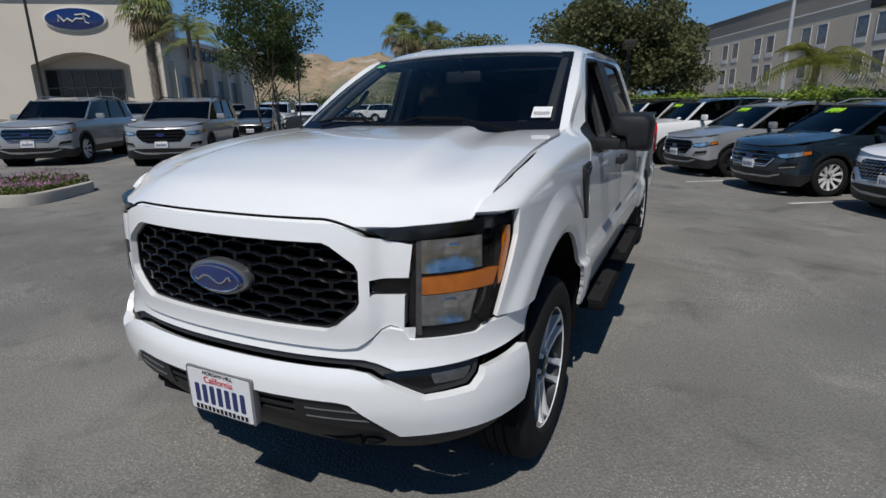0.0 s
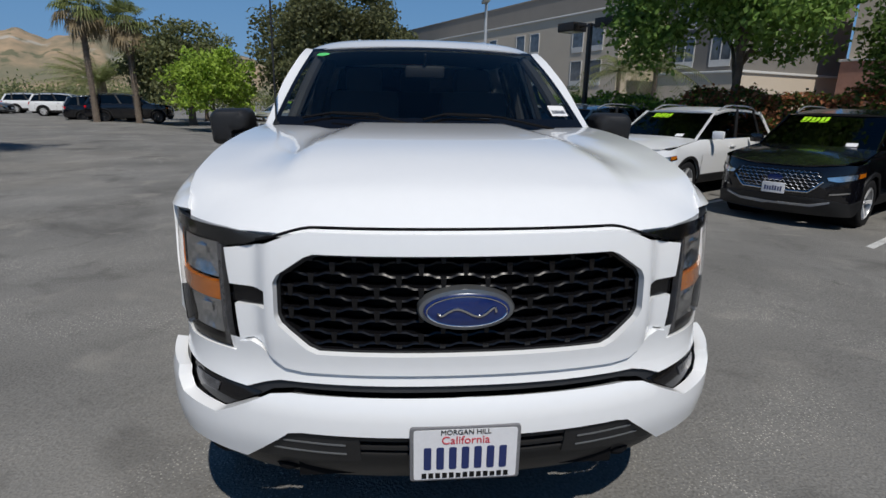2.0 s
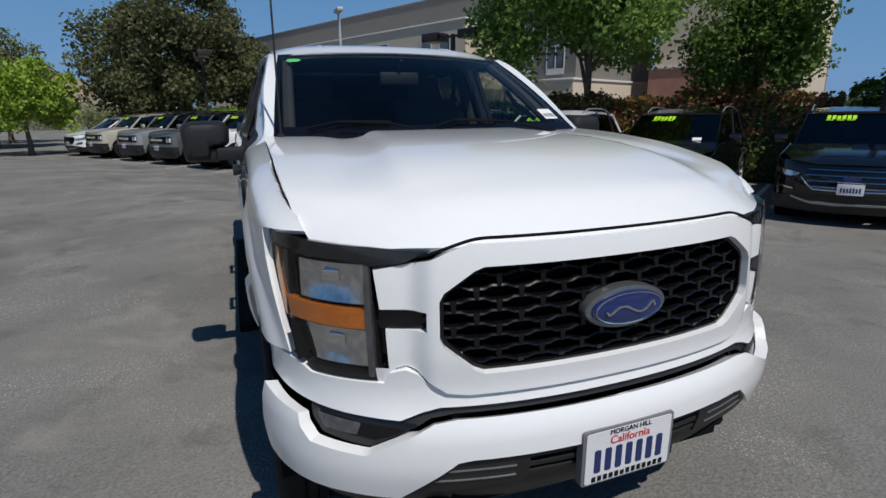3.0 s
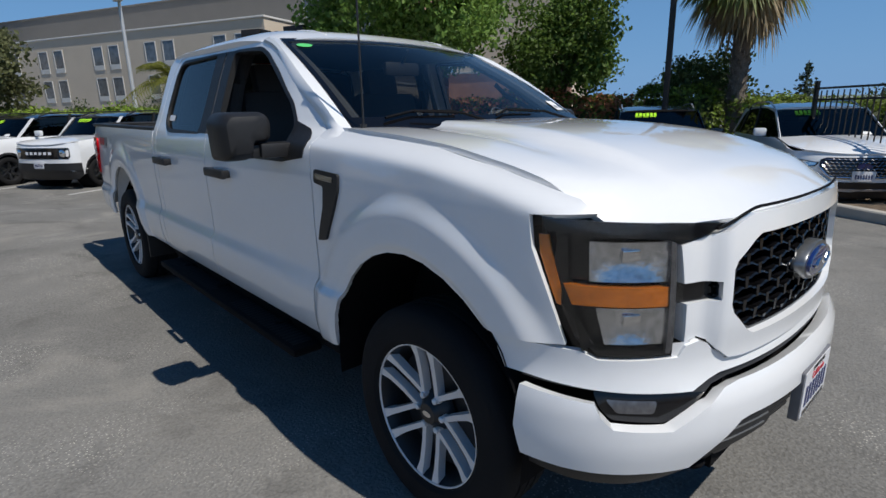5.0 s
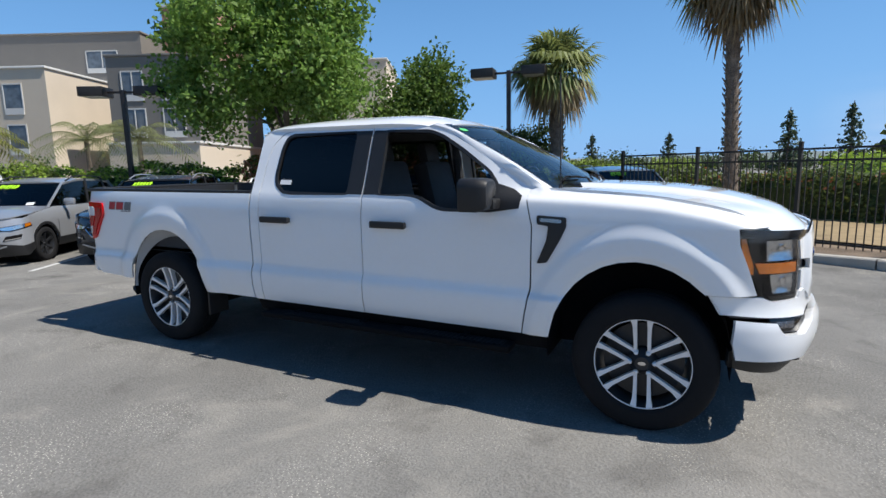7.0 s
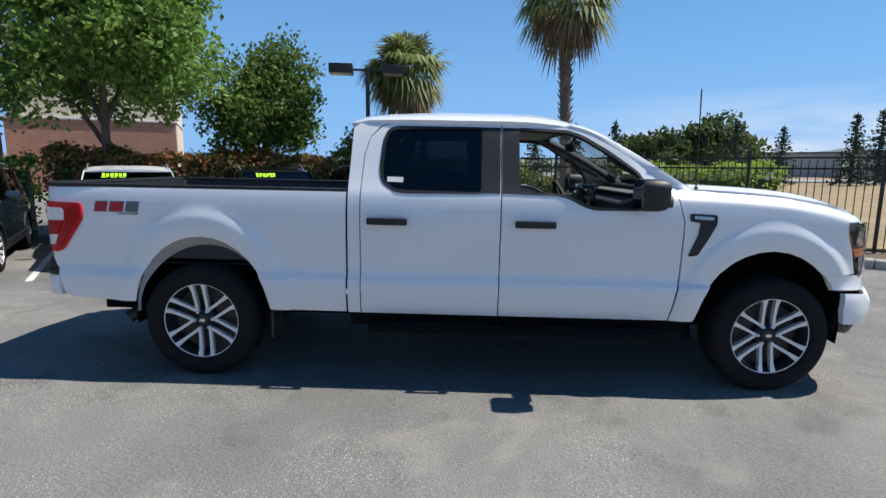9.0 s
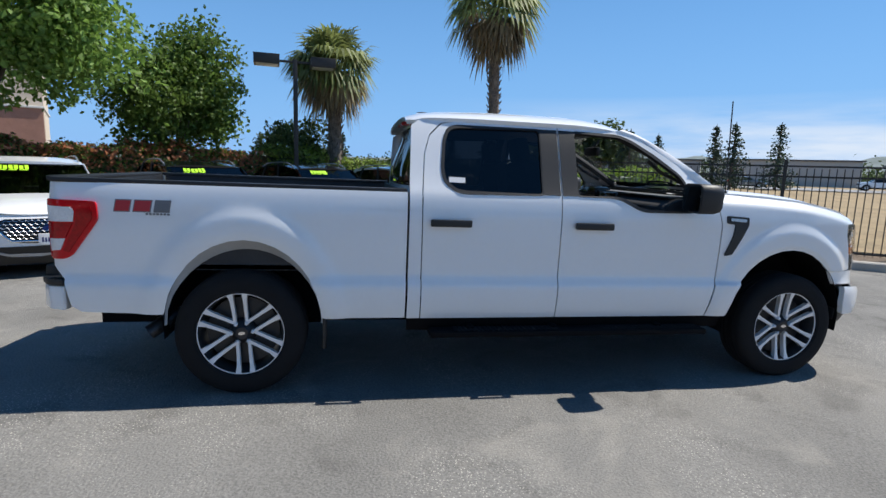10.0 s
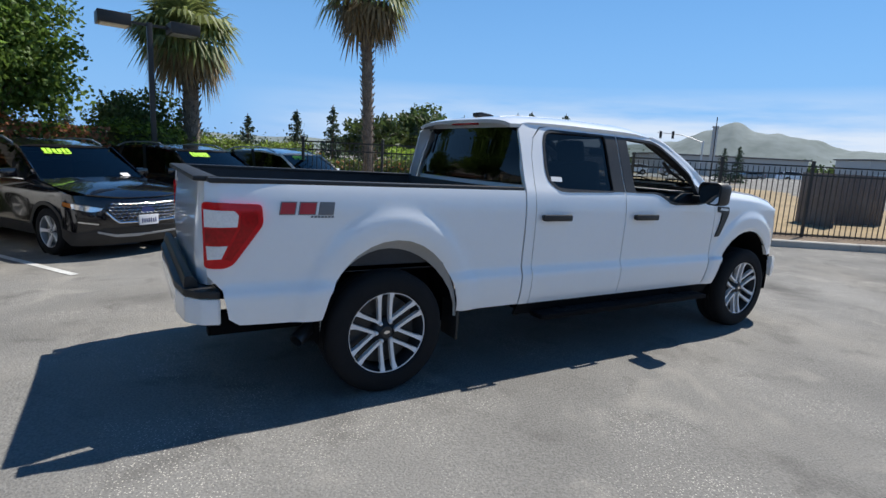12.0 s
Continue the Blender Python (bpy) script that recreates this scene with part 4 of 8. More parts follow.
# mirrors
def make_mirror(sg):
    bm = bmesh.new()
    shell = [(-0.085, -0.022), (-0.022, -0.030), (-0.018, -0.098), (0.076, -0.10), (0.084, 0.06), (0.06, 0.098), (-0.07, 0.100), (-0.09, 0.06)]
    rings = []
    for x, q in ((-1.035, 0.96), (-1.03, 1.0), (-0.93, 1.0), (-0.885, 0.92), (-0.862, 0.75), (-0.855, 0.45)):
        rings.append([bm.verts.new((x, sg * (1.118 + 1.30 * (0.02 + (a - 0.02) * q)), 1.372 + 0.03 + (b - 0.03) * q)) for a, b in rounded(shell, 0.022, 4)])
    for r0, r1 in zip(rings, rings[1:]):
        for j in range(len(r0)):
            bm.faces.new((r0[j], r0[(j + 1) % len(r0)], r1[(j + 1) % len(r0)], r1[j]))
    bm.faces.new(rings[0])
    bm.faces.new(rings[-1])
    bmesh.ops.recalc_face_normals(bm, faces=bm.faces[:])
    mr = tpart("door_mirror", bm, BLACK, "black textured door mirror")
    bm = bmesh.new()
    box(bm, -0.915, sg * 0.985, 1.312, 0.10, 0.17, 0.062, 0.012)
    box(bm, -0.925, sg * 1.085, 1.310, 0.08, 0.09, 0.056, 0.010)
    tpart("mirror_arm", bm, BLACK, "", mr)
    bm = bmesh.new()
    prism(bm, rounded([(sg * 1.118 - 0.088, 1.285), (sg * 1.118 + 0.088, 1.285), (sg * 1.118 + 0.092, 1.44), (sg * 1.118 - 0.09, 1.455)], 0.03), -1.040, -1.034, "x")
    tpart("mirror_glass", bm, MIRROR, "mirror glass", mr)


both(make_mirror)

# load bed
ARCH_R = arch_pts(1)
bedside = [(-2.952, 0.505), (-3.49, 0.505)] + ARCH_R[1:-1] + [(-4.44, 0.545), (-4.90, 0.56), (-4.955, 0.60), (-4.985, 0.76), (-5.055, 0.835), (-5.066, 1.20), (-5.06, 1.338), (-2.952, 1.342)]


def make_bedside(sg):
    tpart("bed_side", side_sheet(bedside, sg), WHITE)
    bm = bmesh.new()
    box(bm, -4.0, sg * 0.884, 1.349, 2.09, 0.098, 0.028, 0.008)
    tpart("bed_rail", bm, BLACK, "black plastic rail cap")
    tpart("bed_liner", sheet([(-4.97, 0.80), (-2.97, 0.80), (-2.97, 1.345), (-4.97, 1.345)], lambda a, b: Vector((a, sg * 0.84, b)), 0.5, 0.0, (), (0, -sg, 0)), CABIN)
    # tail lamp, with clear and red panels
    red = rounded([(-5.078, 1.237), (-4.785, 1.230), (-4.778, 1.12), (-4.93, 0.905), (-4.97, 0.884), (-5.07, 0.880)], 0.025)
    lamp = tpart("tail_lamp", sheet(red, lambda a, b: Vector((a, sg * (flank(a, b, 0.014, False)), b)), 0.02, 0.02, (), (0, sg, 0)), REDLENS, "red and clear tail lamp")
    panels = (("clear_panel", CLEARLENS, [(-5.070, 1.196), (-4.925, 1.193), (-4.905, 1.170), (-4.912, 1.108), (-5.068, 1.104)]),
              ("red_panel", DEEPRED, [(-5.066, 1.096), (-4.915, 1.100), (-4.955, 1.016), (-5.064, 1.010)]),
              ("clear_panel", CLEARLENS, [(-5.062, 1.002), (-4.960, 1.007), (-4.992, 0.938), (-5.056, 0.928)]),
              ("red_panel", DEEPRED, [(-4.893, 1.180), (-4.812, 1.196), (-4.806, 1.130), (-4.945, 0.925), (-4.975, 0.935), (-4.898, 1.100)]))
    for nm, mt, poly in panels:
        tpart(nm, sheet(poly, lambda a, b: Vector((a, sg * (flank(a, b, 0.019, False)), b)), 0.03, 0.006, (), (0, sg, 0)), mt, "", lamp)
    # wheel-arch liner, mud flap
    for k, (cx, cz, rx, rz) in enumerate(ARCHES):
        bm = bmesh.new()
        rows = []
        for j in range(19):
            a = math.pi * (j / 18) * 1.1 - 0.05 * math.pi
            rows.append([bm.verts.new((cx + rx * 1.03 * math.cos(a), sg * y, cz + rz * 1.03 * math.sin(a))) for y in (0.945, 0.9, 0.55)])
        for r0, r1 in zip(rows, rows[1:]):
            for i in range(2):
                bm.faces.new((r0[i], r0[i + 1], r1[i + 1], r1[i]))
        bm.faces.new([r[2] for r in rows] + [bm.verts.new((cx - rx, sg * 0.55, 0.36)), bm.verts.new((cx + rx, sg * 0.55, 0.36))])
        tpart("wheel_arch_liner", bm, DARK)
    bm = bmesh.new()
    box(bm, -3.475, sg * 0.86, 0.43, 0.02, 0.20, 0.26, 0.006)
    tpart("mud_flap", bm, BLACK)
    # grey inner lip seen in the rear arch
    lip = bmesh.new()
    rows = []
    cx, cz, rx, rz = ARCHES[1]
    for j in range(19):
        a = math.pi * j / 18
        rows.append([lip.verts.new((cx + rx * g * math.cos(a), sg * y, cz + rz * g * math.sin(a))) for y, g in ((0.945, 1.012), (0.925, 1.0), (0.924 - 0.11 * max(0.0, math.sin(a) - 0.25), 0.992 - 0.17 * max(0.0, math.sin(a) - 0.25)))])
    for r0, r1 in zip(rows, rows[1:]):
        for i in range(2):
            lip.faces.new((r0[i], r0[i + 1], r1[i + 1], r1[i]))
    tpart("inner_lip", lip, PRIMER, "grey inner wheel arch")
    # letters on the bed side stand as plain blocks
    bl = lambda a, b, d=0.006: Vector((a, sg * flank(a, b, d, False), b))
    for mt, blocks in ((REDB, ((-4.69, -4.60), (-4.585, -4.485))), (DECALGREY, ((-4.47, -4.38),))):
        for a0, a1 in blocks:
            for d, g in ((0.004, 0.006), (0.006, 0.0)):
                mat_ = DECALGREY if g else mt
                tpart("side_badge", sheet([(a0 - g, 1.178 - g), (a1 + g - 0.012, 1.178 - g), (a1 + g, 1.240 + g), (a0 - g + 0.012, 1.240 + g)], lambda a, b: bl(a, b, d), 0.1, 0.002, (), (0, sg, 0)), mat_, "red and grey block badge")
    bm = bmesh.new()
    for k in range(7):
        bars(bm, lambda a, b: bl(a, b, 0.006), -4.52 + 0.02 * k, -4.502 + 0.02 * k, 1.156, 1.168, 1, 2, 0.2)
        tpart("badge_bar", bm, DECALGREY, smooth=False)
        bm = bmesh.new()
    bm.free()


both(make_bedside)
bm = bmesh.new()
box(bm, -3.96, 0, 0.82, 1.98, 1.68, 0.03)
tpart("bed_floor", bm, CABIN, "dark bed liner")
bm = bmesh.new()
box(bm, -2.975, 0, 1.08, 0.03, 1.68, 0.53)
tpart("bed_front", bm, CABIN)
# dark sheet added to draw the shade between cab and bed
bm = bmesh.new()
box(bm, -2.945, 0, 0.92, 0.008, 1.84, 0.84)
tpart("bed_gap_seal", bm, DARK, "dark sheet drawn as shade between cab and load bed")
tpart("tailgate", sheet([(-0.80, 0.76), (0.80, 0.76), (0.83, 1.30), (0.82, 1.345), (-0.82, 1.345), (-0.83, 1.30)], lambda y, z: Vector((-5.08 + 0.05 * smooth01((abs(y) - 0.7) / 0.14) - 0.012 * math.sin((z - 0.76) * 8), y, z)), 0.08, 0.05, (), (-1, 0, 0)), WHITE, "white tailgate")
bm = bmesh.new()
box(bm, -5.05, 0, 1.352, 0.12, 1.66, 0.03, 0.012)
box(bm, -4.995, 0, 1.08, 0.02, 1.62, 0.52, 0.004)
tpart("tailgate_cap", bm, BLACK)
# rear bumper: white with a black tread on top
bm = bmesh.new()
rb = [(-5.19, -0.60), (-5.16, -0.82), (-5.09, -0.91), (-4.995, -0.940), (-4.99, -0.86), (-5.02, -0.80), (-5.04, 0.80), (-4.99, 0.86), (-4.995, 0.940), (-5.09, 0.91), (-5.16, 0.82), (-5.19, 0.60)]
prism(bm, rounded(rb, 0.02), 0.565, 0.712, "z", 0.012)
tpart("rear_bumper", bm, WHITE, "white rear bumper")
bm = bmesh.new()
prism(bm, rounded([(x * 1.001 if x < -5.05 else x, y * 1.006) for x, y in rb], 0.02), 0.714, 0.756, "z", 0.012)
prism(bm, rounded([(-5.165, 0.73), (-5.085, 0.73), (-5.09, 0.775), (-5.11, 0.815), (-5.155, 0.820)], 0.012), -0.80, 0.80, "y", 0.006)
for k in range(7):
    box(bm, -5.02 - k * 0.008, -0.905, 0.757, 0.004, 0.05, 0.006, 0.001)
tpart("bumper_tread", bm, BLACK, "black ribbed bumper top")
bm = bmesh.new()
lathe(bm, [(0.040, -0.16), (0.040, 0.08), (0.047, 0.10), (0.047, 0.22), (0.042, 0.22), (0.040, 0.06)], 20, look((-4.40, -0.76, 0.50), (-4.62, -0.90, 0.36)) @ Matrix.Rotation(radians(-90), 4, "X"))
tpart("exhaust_tip", bm, RIMDARK, "dull steel exhaust tip")

# side steps, underbody
def make_step(sg):
    bm = bmesh.new()
    pts = [(-2.80, 0.0), (-2.74, 0.0), (-0.82, 0.0), (-0.74, 0.0)]
    box(bm, -1.775, sg * 0.985, 0.412, 2.03, 0.145, 0.042, 0.016)
    st = tpart("side_step", bm, DARK, "black running board")
    for x0 in (-2.62, -1.56):
        bm = bmesh.new()
        prev = None
        for k in range(89):
            h = 0.4335 + 0.006 * (k % 4 in (1, 2))
            pair = [bm.verts.new((x0 + k * 0.0085, sg * y, h)) for y in (0.935, 1.035)]
            if prev:
                bm.faces.new((prev[0], prev[1], pair[1], pair[0]))
            prev = pair
        bmesh.ops.recalc_face_normals(bm, faces=bm.faces[:])
        tpart("step_tread", bm, RUBBER, "ribbed rubber tread", st)
    for x in (-2.5, -1.9, -1.1):
        bm = bmesh.new()
        box(bm, x, sg * 0.88, 0.43, 0.05, 0.20, 0.04, 0.008)
        tpart("step_bracket", bm, DARK, "", st)


both(make_step)
for nm, cx, cy, cz, sx, sy, sz in (("floor_pan", -1.75, 0, 0.50, 2.35, 1.74, 0.10), ("bed_underside", -3.95, 0, 0.70, 2.0, 1.05, 0.16), ("engine_block", 0.15, 0, 0.62, 1.35, 1.0, 0.42),
                                   ("frame_rail", -2.2, -0.42, 0.42, 5.6, 0.09, 0.14), ("frame_rail", -2.2, 0.42, 0.42, 5.6, 0.09, 0.14)):
    bm = bmesh.new()
    box(bm, cx, cy, cz, sx, sy, sz)
    tpart(nm, bm, DARK)
bm = bmesh.new()
tube(bm, [(0, -0.8, 0.40), (0, 0.8, 0.40)], 0.05, 10)
tpart("front_axle", bm, DARK)
bm = bmesh.new()
tube(bm, [(-3.993, -0.8, 0.40), (-3.993, 0.8, 0.40)], 0.06, 10)
lathe(bm, [(0.02, -0.12), (0.15, -0.06), (0.17, 0.0), (0.15, 0.06), (0.02, 0.12)], 16, Matrix.Translation((-3.993, 0.1, 0.40)))
tpart("rear_axle", bm, DARK, "dark rear axle")

# wheels: tyre, dark rim, six machined twin spokes
def wheel_parts(wheel, sg, r=0.404, w=0.275, rim=0.276, face=0.055, spokes=6, twin=True, dark=RIMDARK, bright=ALLOY):
    """Axis y; the outer face looks towards sg * y."""
    bm = bmesh.new()
    h = w / 2
    prof = [(rim - 0.012, -h * 0.86), (rim + 0.01, -h * 0.98), (rim + 0.06, -h), (r - 0.035, -h * 0.97), (r - 0.012, -h * 0.86), (r, -h * 0.70), (r + 0.002, -h * 0.36), (r - 0.010, -h * 0.34), (r - 0.010, -h * 0.28), (r + 0.003, -h * 0.26), (r + 0.004, -h * 0.03), (r - 0.008, -h * 0.02), (r - 0.008, h * 0.02), (r + 0.004, h * 0.03), (r + 0.003, h * 0.26), (r - 0.010, h * 0.28), (r - 0.010, h * 0.34), (r + 0.002, h * 0.36), (r, h * 0.70), (r - 0.012, h * 0.86), (r - 0.035, h * 0.97), (rim + 0.06, h), (rim + 0.01, h * 0.98), (rim - 0.012, h * 0.86)]
    lathe(bm, prof, 48, close=True)
    part("tyre", bm, RUBBER, wheel, "black all-terrain tyre", sharp=30)
    bm = bmesh.new()
    lathe(bm, [(rim, -h * 0.85), (rim, h * 0.86), (rim - 0.012, h * 0.86), (rim - 0.03, h * 0.5), (rim - 0.04, -h * 0.85)], 40, close=True, m=Matrix.Scale(sg, 4, (0, 1, 0)))
    lathe(bm, [(0.05, -h * 0.2), (rim - 0.05, -h * 0.2), (rim - 0.05, -h * 0.1), (0.05, -h * 0.1)], 32, close=True)
    rm = part("rim", bm, dark, wheel, "dark grey alloy rim")
    bm = bmesh.new()
    lathe(bm, [(rim, h * 0.84), (rim, h * 0.88), (rim - 0.012, h * 0.88), (rim - 0.014, h * 0.84)], 48, close=True, m=Matrix.Scale(sg, 4, (0, 1, 0)))
    if twin:
        for k in range(spokes):
            m = Matrix.Rotation(2 * math.pi * (k + 0.5) / spokes, 4, "Y")
            for q in (-1, 1):
                v = []
                for rr, off, wd, yy in ((0.050, 0.037, 0.0095, face - 0.002), (0.14, 0.038, 0.0100, face + 0.006), (0.215, 0.040, 0.0115, face + 0.018), (rim - 0.024, 0.044, 0.017, face + 0.028), (rim - 0.004, 0.046, 0.022, face + 0.031)):
                    v.append([bm.verts.new(m @ Vector((rr, sg * y, q * off + e * wd))) for e, y in ((-1, yy - 0.035), (-1, yy), (1, yy), (1, yy - 0.035))])
                for a, b in zip(v, v[1:]):
                    for j in range(4):
                        bm.faces.new((a[j], a[(j + 1) % 4], b[(j + 1) % 4], b[j]))
                bm.faces.new(v[0])
                bm.faces.new(v[-1])
    else:
        for k in range(spokes):
            m = Matrix.Rotation(2 * math.pi * (k + 0.5) / spokes, 4, "Y")
            v = []
            for rr, wd, yy in ((0.04, 0.026, face), (rim * 0.6, 0.020, face + 0.02), (rim - 0.006, 0.030, face + 0.04)):
                v.append([bm.verts.new(m @ Vector((rr, sg * y, e * wd))) for e, y in ((-1, yy - 0.03), (-1, yy), (1, yy), (1, yy - 0.03))])
            for a, b in zip(v, v[1:]):
                for j in range(4):
                    bm.faces.new((a[j], a[(j + 1) % 4], b[(j + 1) % 4], b[j]))
            bm.faces.new(v[0])
            bm.faces.new(v[-1])
    bmesh.ops.recalc_face_normals(bm, faces=bm.faces[:])
    part("spokes", bm, bright, rm, "machined silver twin spokes" if twin else "alloy spokes", sharp=20)
    bm = bmesh.new()
    my = Matrix.Scale(sg, 4, (0, 1, 0))
    hr = 1.0 if twin else 0.55
    lathe(bm, [(0.085 * hr, face - 0.05), (0.075 * hr, face - 0.022), (0.055 * hr, face - 0.006), (0.042 * hr, face + 0.012), (0.038 * hr, face + 0.016)], 28, m=my)
    for k in range(6):
        a = 2 * math.pi * k / 6
        nut = bmesh.new() if twin else bm
        lathe(nut, [(0.012, face - 0.02), (0.012, face + 0.010), (0.006, face + 0.014)], 8, m=my @ Matrix.Translation((0.067 * math.cos(a), 0, 0.067 * math.sin(a))))
        if twin:
            part("lug_nut", nut, ALLOY, rm)
    part("hub", bm, dark, rm)
    bm = bmesh.new()
    pts = [(0.022 * math.cos(a), 0.011 * math.sin(a)) for a in np.linspace(0, 2 * math.pi, 21)[:-1]]
    prism(bm, pts, sg * (face + 0.014), sg * (face + 0.019), "y")
    part("hub_badge", bm, CHROME, rm)
    bm = bmesh.new()
    lathe(bm, [(0.07, -0.02), (0.17, -0.02), (0.17, 0.0), (0.07, 0.0)], 32, close=True)
    part("brake_disc", bm, GREY, wheel)


for sg in (-1, 1):
    for x in (0.0, -3.993):
        w = new("wheel")
        w.parent = truck
        w.location = Vector((x + 2, sg * 0.825, 0.404))
        w.rotation_euler = (0, radians(-2 if x == 0 else -5), 0)
        wheel_parts(w, sg, face=0.086)

# cabin
bm = bmesh.new()
box(bm, -1.75, 0, 0.60, 2.2, 1.75, 0.06)
tpart("cabin_floor", bm, CABIN)
bm = bmesh.new()
sheet([(-2.85, -0.70), (-1.35, -0.66), (-1.35, 0.66), (-2.85, 0.70)], lambda x, y: Vector((x, y, 1.83 - 0.04 * (y / 0.7) ** 2)), 0.3, 0.01, (), (0, 0, -1), bm)
tpart("headlining", bm, DASHTOP)
bm = bmesh.new()
dash = [(-0.50, 1.30), (-0.62, 1.355), (-0.92, 1.35), (-1.04, 1.29), (-1.06, 1.12), (-0.98, 0.95), (-0.7, 0.7), (-0.5, 0.7)]
prism(bm, rounded(dash, 0.03), -0.83, 0.83, "y")
dsh = tpart("dashboard", bm, CABIN, "dark dashboard with a pale top")
bm = bmesh.new()
box(bm, -0.76, 0, 1.358, 0.42, 1.5, 0.016, 0.006)
tpart("dash_top", bm, DASHTOP, "", dsh)
bm = bmesh.new()
box(bm, -1.07, 0.0, 1.26, 0.03, 0.30, 0.20, 0.012)
box(bm, -1.0, 0.42, 1.335, 0.16, 0.34, 0.12, 0.03)
tpart("display", bm, GLOSSBLACK, "dark centre screen", dsh)
bm = bmesh.new()
wm = Matrix.Translation((-1.22, 0.40, 1.235)) @ Matrix.Rotation(radians(66), 4, "Y")
ring = [wm @ Vector((0.185 * math.cos(a), 0.185 * math.sin(a), 0)) for a in np.linspace(0, 2 * math.pi, 33)]
tube(bm, ring, 0.016, 8, caps=False)
for a in (0, math.pi, -math.pi / 2):
    tube(bm, [wm @ Vector((0.04 * math.cos(a), 0.04 * math.sin(a), -0.02)), wm @ Vector((0.18 * math.cos(a), 0.18 * math.sin(a), 0))], 0.014, 6)
box(bm, 0, 0, -0.02, 0.14, 0.16, 0.05, 0.02, wm)
tpart("steering_wheel", bm, CABIN, "black steering wheel")


def seat(x, y, wide=0.52, heads=1):
    bm = bmesh.new()
    box(bm, x, y, 0.90, 0.54, wide, 0.18, 0.05)
    m = Matrix.Translation((x - 0.25, y, 0.95)) @ Matrix.Rotation(radians(-14), 4, "Y")
    box(bm, 0, 0, 0.32, 0.16, wide, 0.66, 0.06, m)
    for k in range(heads):
        yy = 0 if heads == 1 else (k - (heads - 1) / 2) * wide / heads
        box(bm, -0.01, yy, 0.735, 0.10, 0.27, 0.19, 0.04, m)
        tube(bm, [m @ Vector((-0.01, yy - 0.06, 0.6)), m @ Vector((-0.01, yy - 0.06, 0.7))], 0.008, 6)
        tube(bm, [m @ Vector((-0.01, yy + 0.06, 0.6)), m @ Vector((-0.01, yy + 0.06, 0.7))], 0.008, 6)
    tpart("seat", bm, CABIN, "dark cloth seat")


seat(-1.62, 0.42)
seat(-1.62, -0.42)
seat(-2.34, 0.0, 1.45, 3)
bm = bmesh.new()
box(bm, -1.26, 0, 1.70, 0.04, 0.25, 0.075, 0.02)
tube(bm, [(-1.26, 0, 1.72), (-1.20, 0, 1.80)], 0.01, 6)
tpart("inner_mirror", bm, BLACK, "black inside mirror")
for sg in (-1, 1):
    bm = bmesh.new()
    pts = [screen_pt(t, sg * 0.74 * (1 - 0.13 * t)) + Vector((-0.06, 0, -0.02)) for t in np.linspace(0.05, 0.95, 6)]
    tube(bm, pts, 0.03, 8)
    tpart("pillar_trim", bm, CABIN)
    bm = bmesh.new()
    tube(bm, [pts[1] + Vector((-0.05, -sg * 0.01, -0.03)), pts[2] + Vector((-0.10, -sg * 0.02, -0.03)), pts[3] + Vector((-0.05, -sg * 0.01, -0.03))], 0.014, 6)
    tpart("grab_handle", bm, CABIN)
    bm = bmesh.new()
    box(bm, -1.28, sg * 0.87, 1.0, 1.15, 0.05, 0.50, 0.02)
    box(bm, -2.40, sg * 0.87, 1.03, 0.90, 0.05, 0.56, 0.02)
    box(bm, -1.9, sg * 0.82, 1.08, 0.17, 0.06, 0.45, 0.02)
    tube(bm, [(-1.9, sg * 0.81, 1.28), (-1.9, sg * 0.72, 1.62), (-1.9, sg * 0.64, 1.80)], 0.045, 8)
    tpart("door_card", bm, CABIN)


# ---- the lot: kerb, field, stall lines ----
PAINTW = surface("road_paint", (0.62, 0.62, 0.60), 0.7, spread=0.2, scale=3, fine=60, stain=(0.32, 0.32, 0.31))
CONCRETE = surface("kerb_concrete", (0.42, 0.39, 0.345), 0.85, spread=0.2, scale=2.5, fine=80, bump=0.3)
DRYGRASS = surface("dry_grass", (0.29, 0.215, 0.115), 0.95, spread=0.35, scale=0.35, fine=5, bump=0.8, stain=(0.15, 0.11, 0.06))
MULCH = surface("bark_mulch", (0.21, 0.155, 0.105), 0.95, spread=0.5, scale=2.0, fine=60, bump=0.8)
BARK = surface("bark", (0.17, 0.13, 0.10), 0.9, spread=0.35, scale=5, fine=40, bump=0.8)
PALMBARK = surface("palm_bark", (0.17, 0.135, 0.105), 0.9, spread=0.6, scale=6, fine=30, bump=0.9)
IRON = surface("black_iron", (0.022, 0.020, 0.018), 0.5, spread=0.25, fine=60)
BRONZE = surface("lamp_bronze", (0.040, 0.034, 0.030), 0.45, 0.4, spread=0.2)
LAMPGLASS = surface("lamp_lens", (0.55, 0.54, 0.48), 0.25, spread=0.1)


def foliage(name, c, spread=0.45, trans=0.38):
    m = surface(name, c, 0.55, spread=spread, scale=0.8, fine=9, vary=0.55, spec=0.35)
    n, l = m.node_tree.nodes, m.node_tree.links
    b, o = n["Principled BSDF"], n["Material Output"]
    tr, mx = n.new("ShaderNodeBsdfTranslucent"), n.new("ShaderNodeMixShader")
    l.new(b.inputs["Base Color"].links[0].from_socket, tr.inputs[0])
    mx.inputs[0].default_value = trans
    l.new(b.outputs[0], mx.inputs[1])
    l.new(tr.outputs[0], mx.inputs[2])
    l.new(mx.outputs[0], o.inputs[0])
    return m


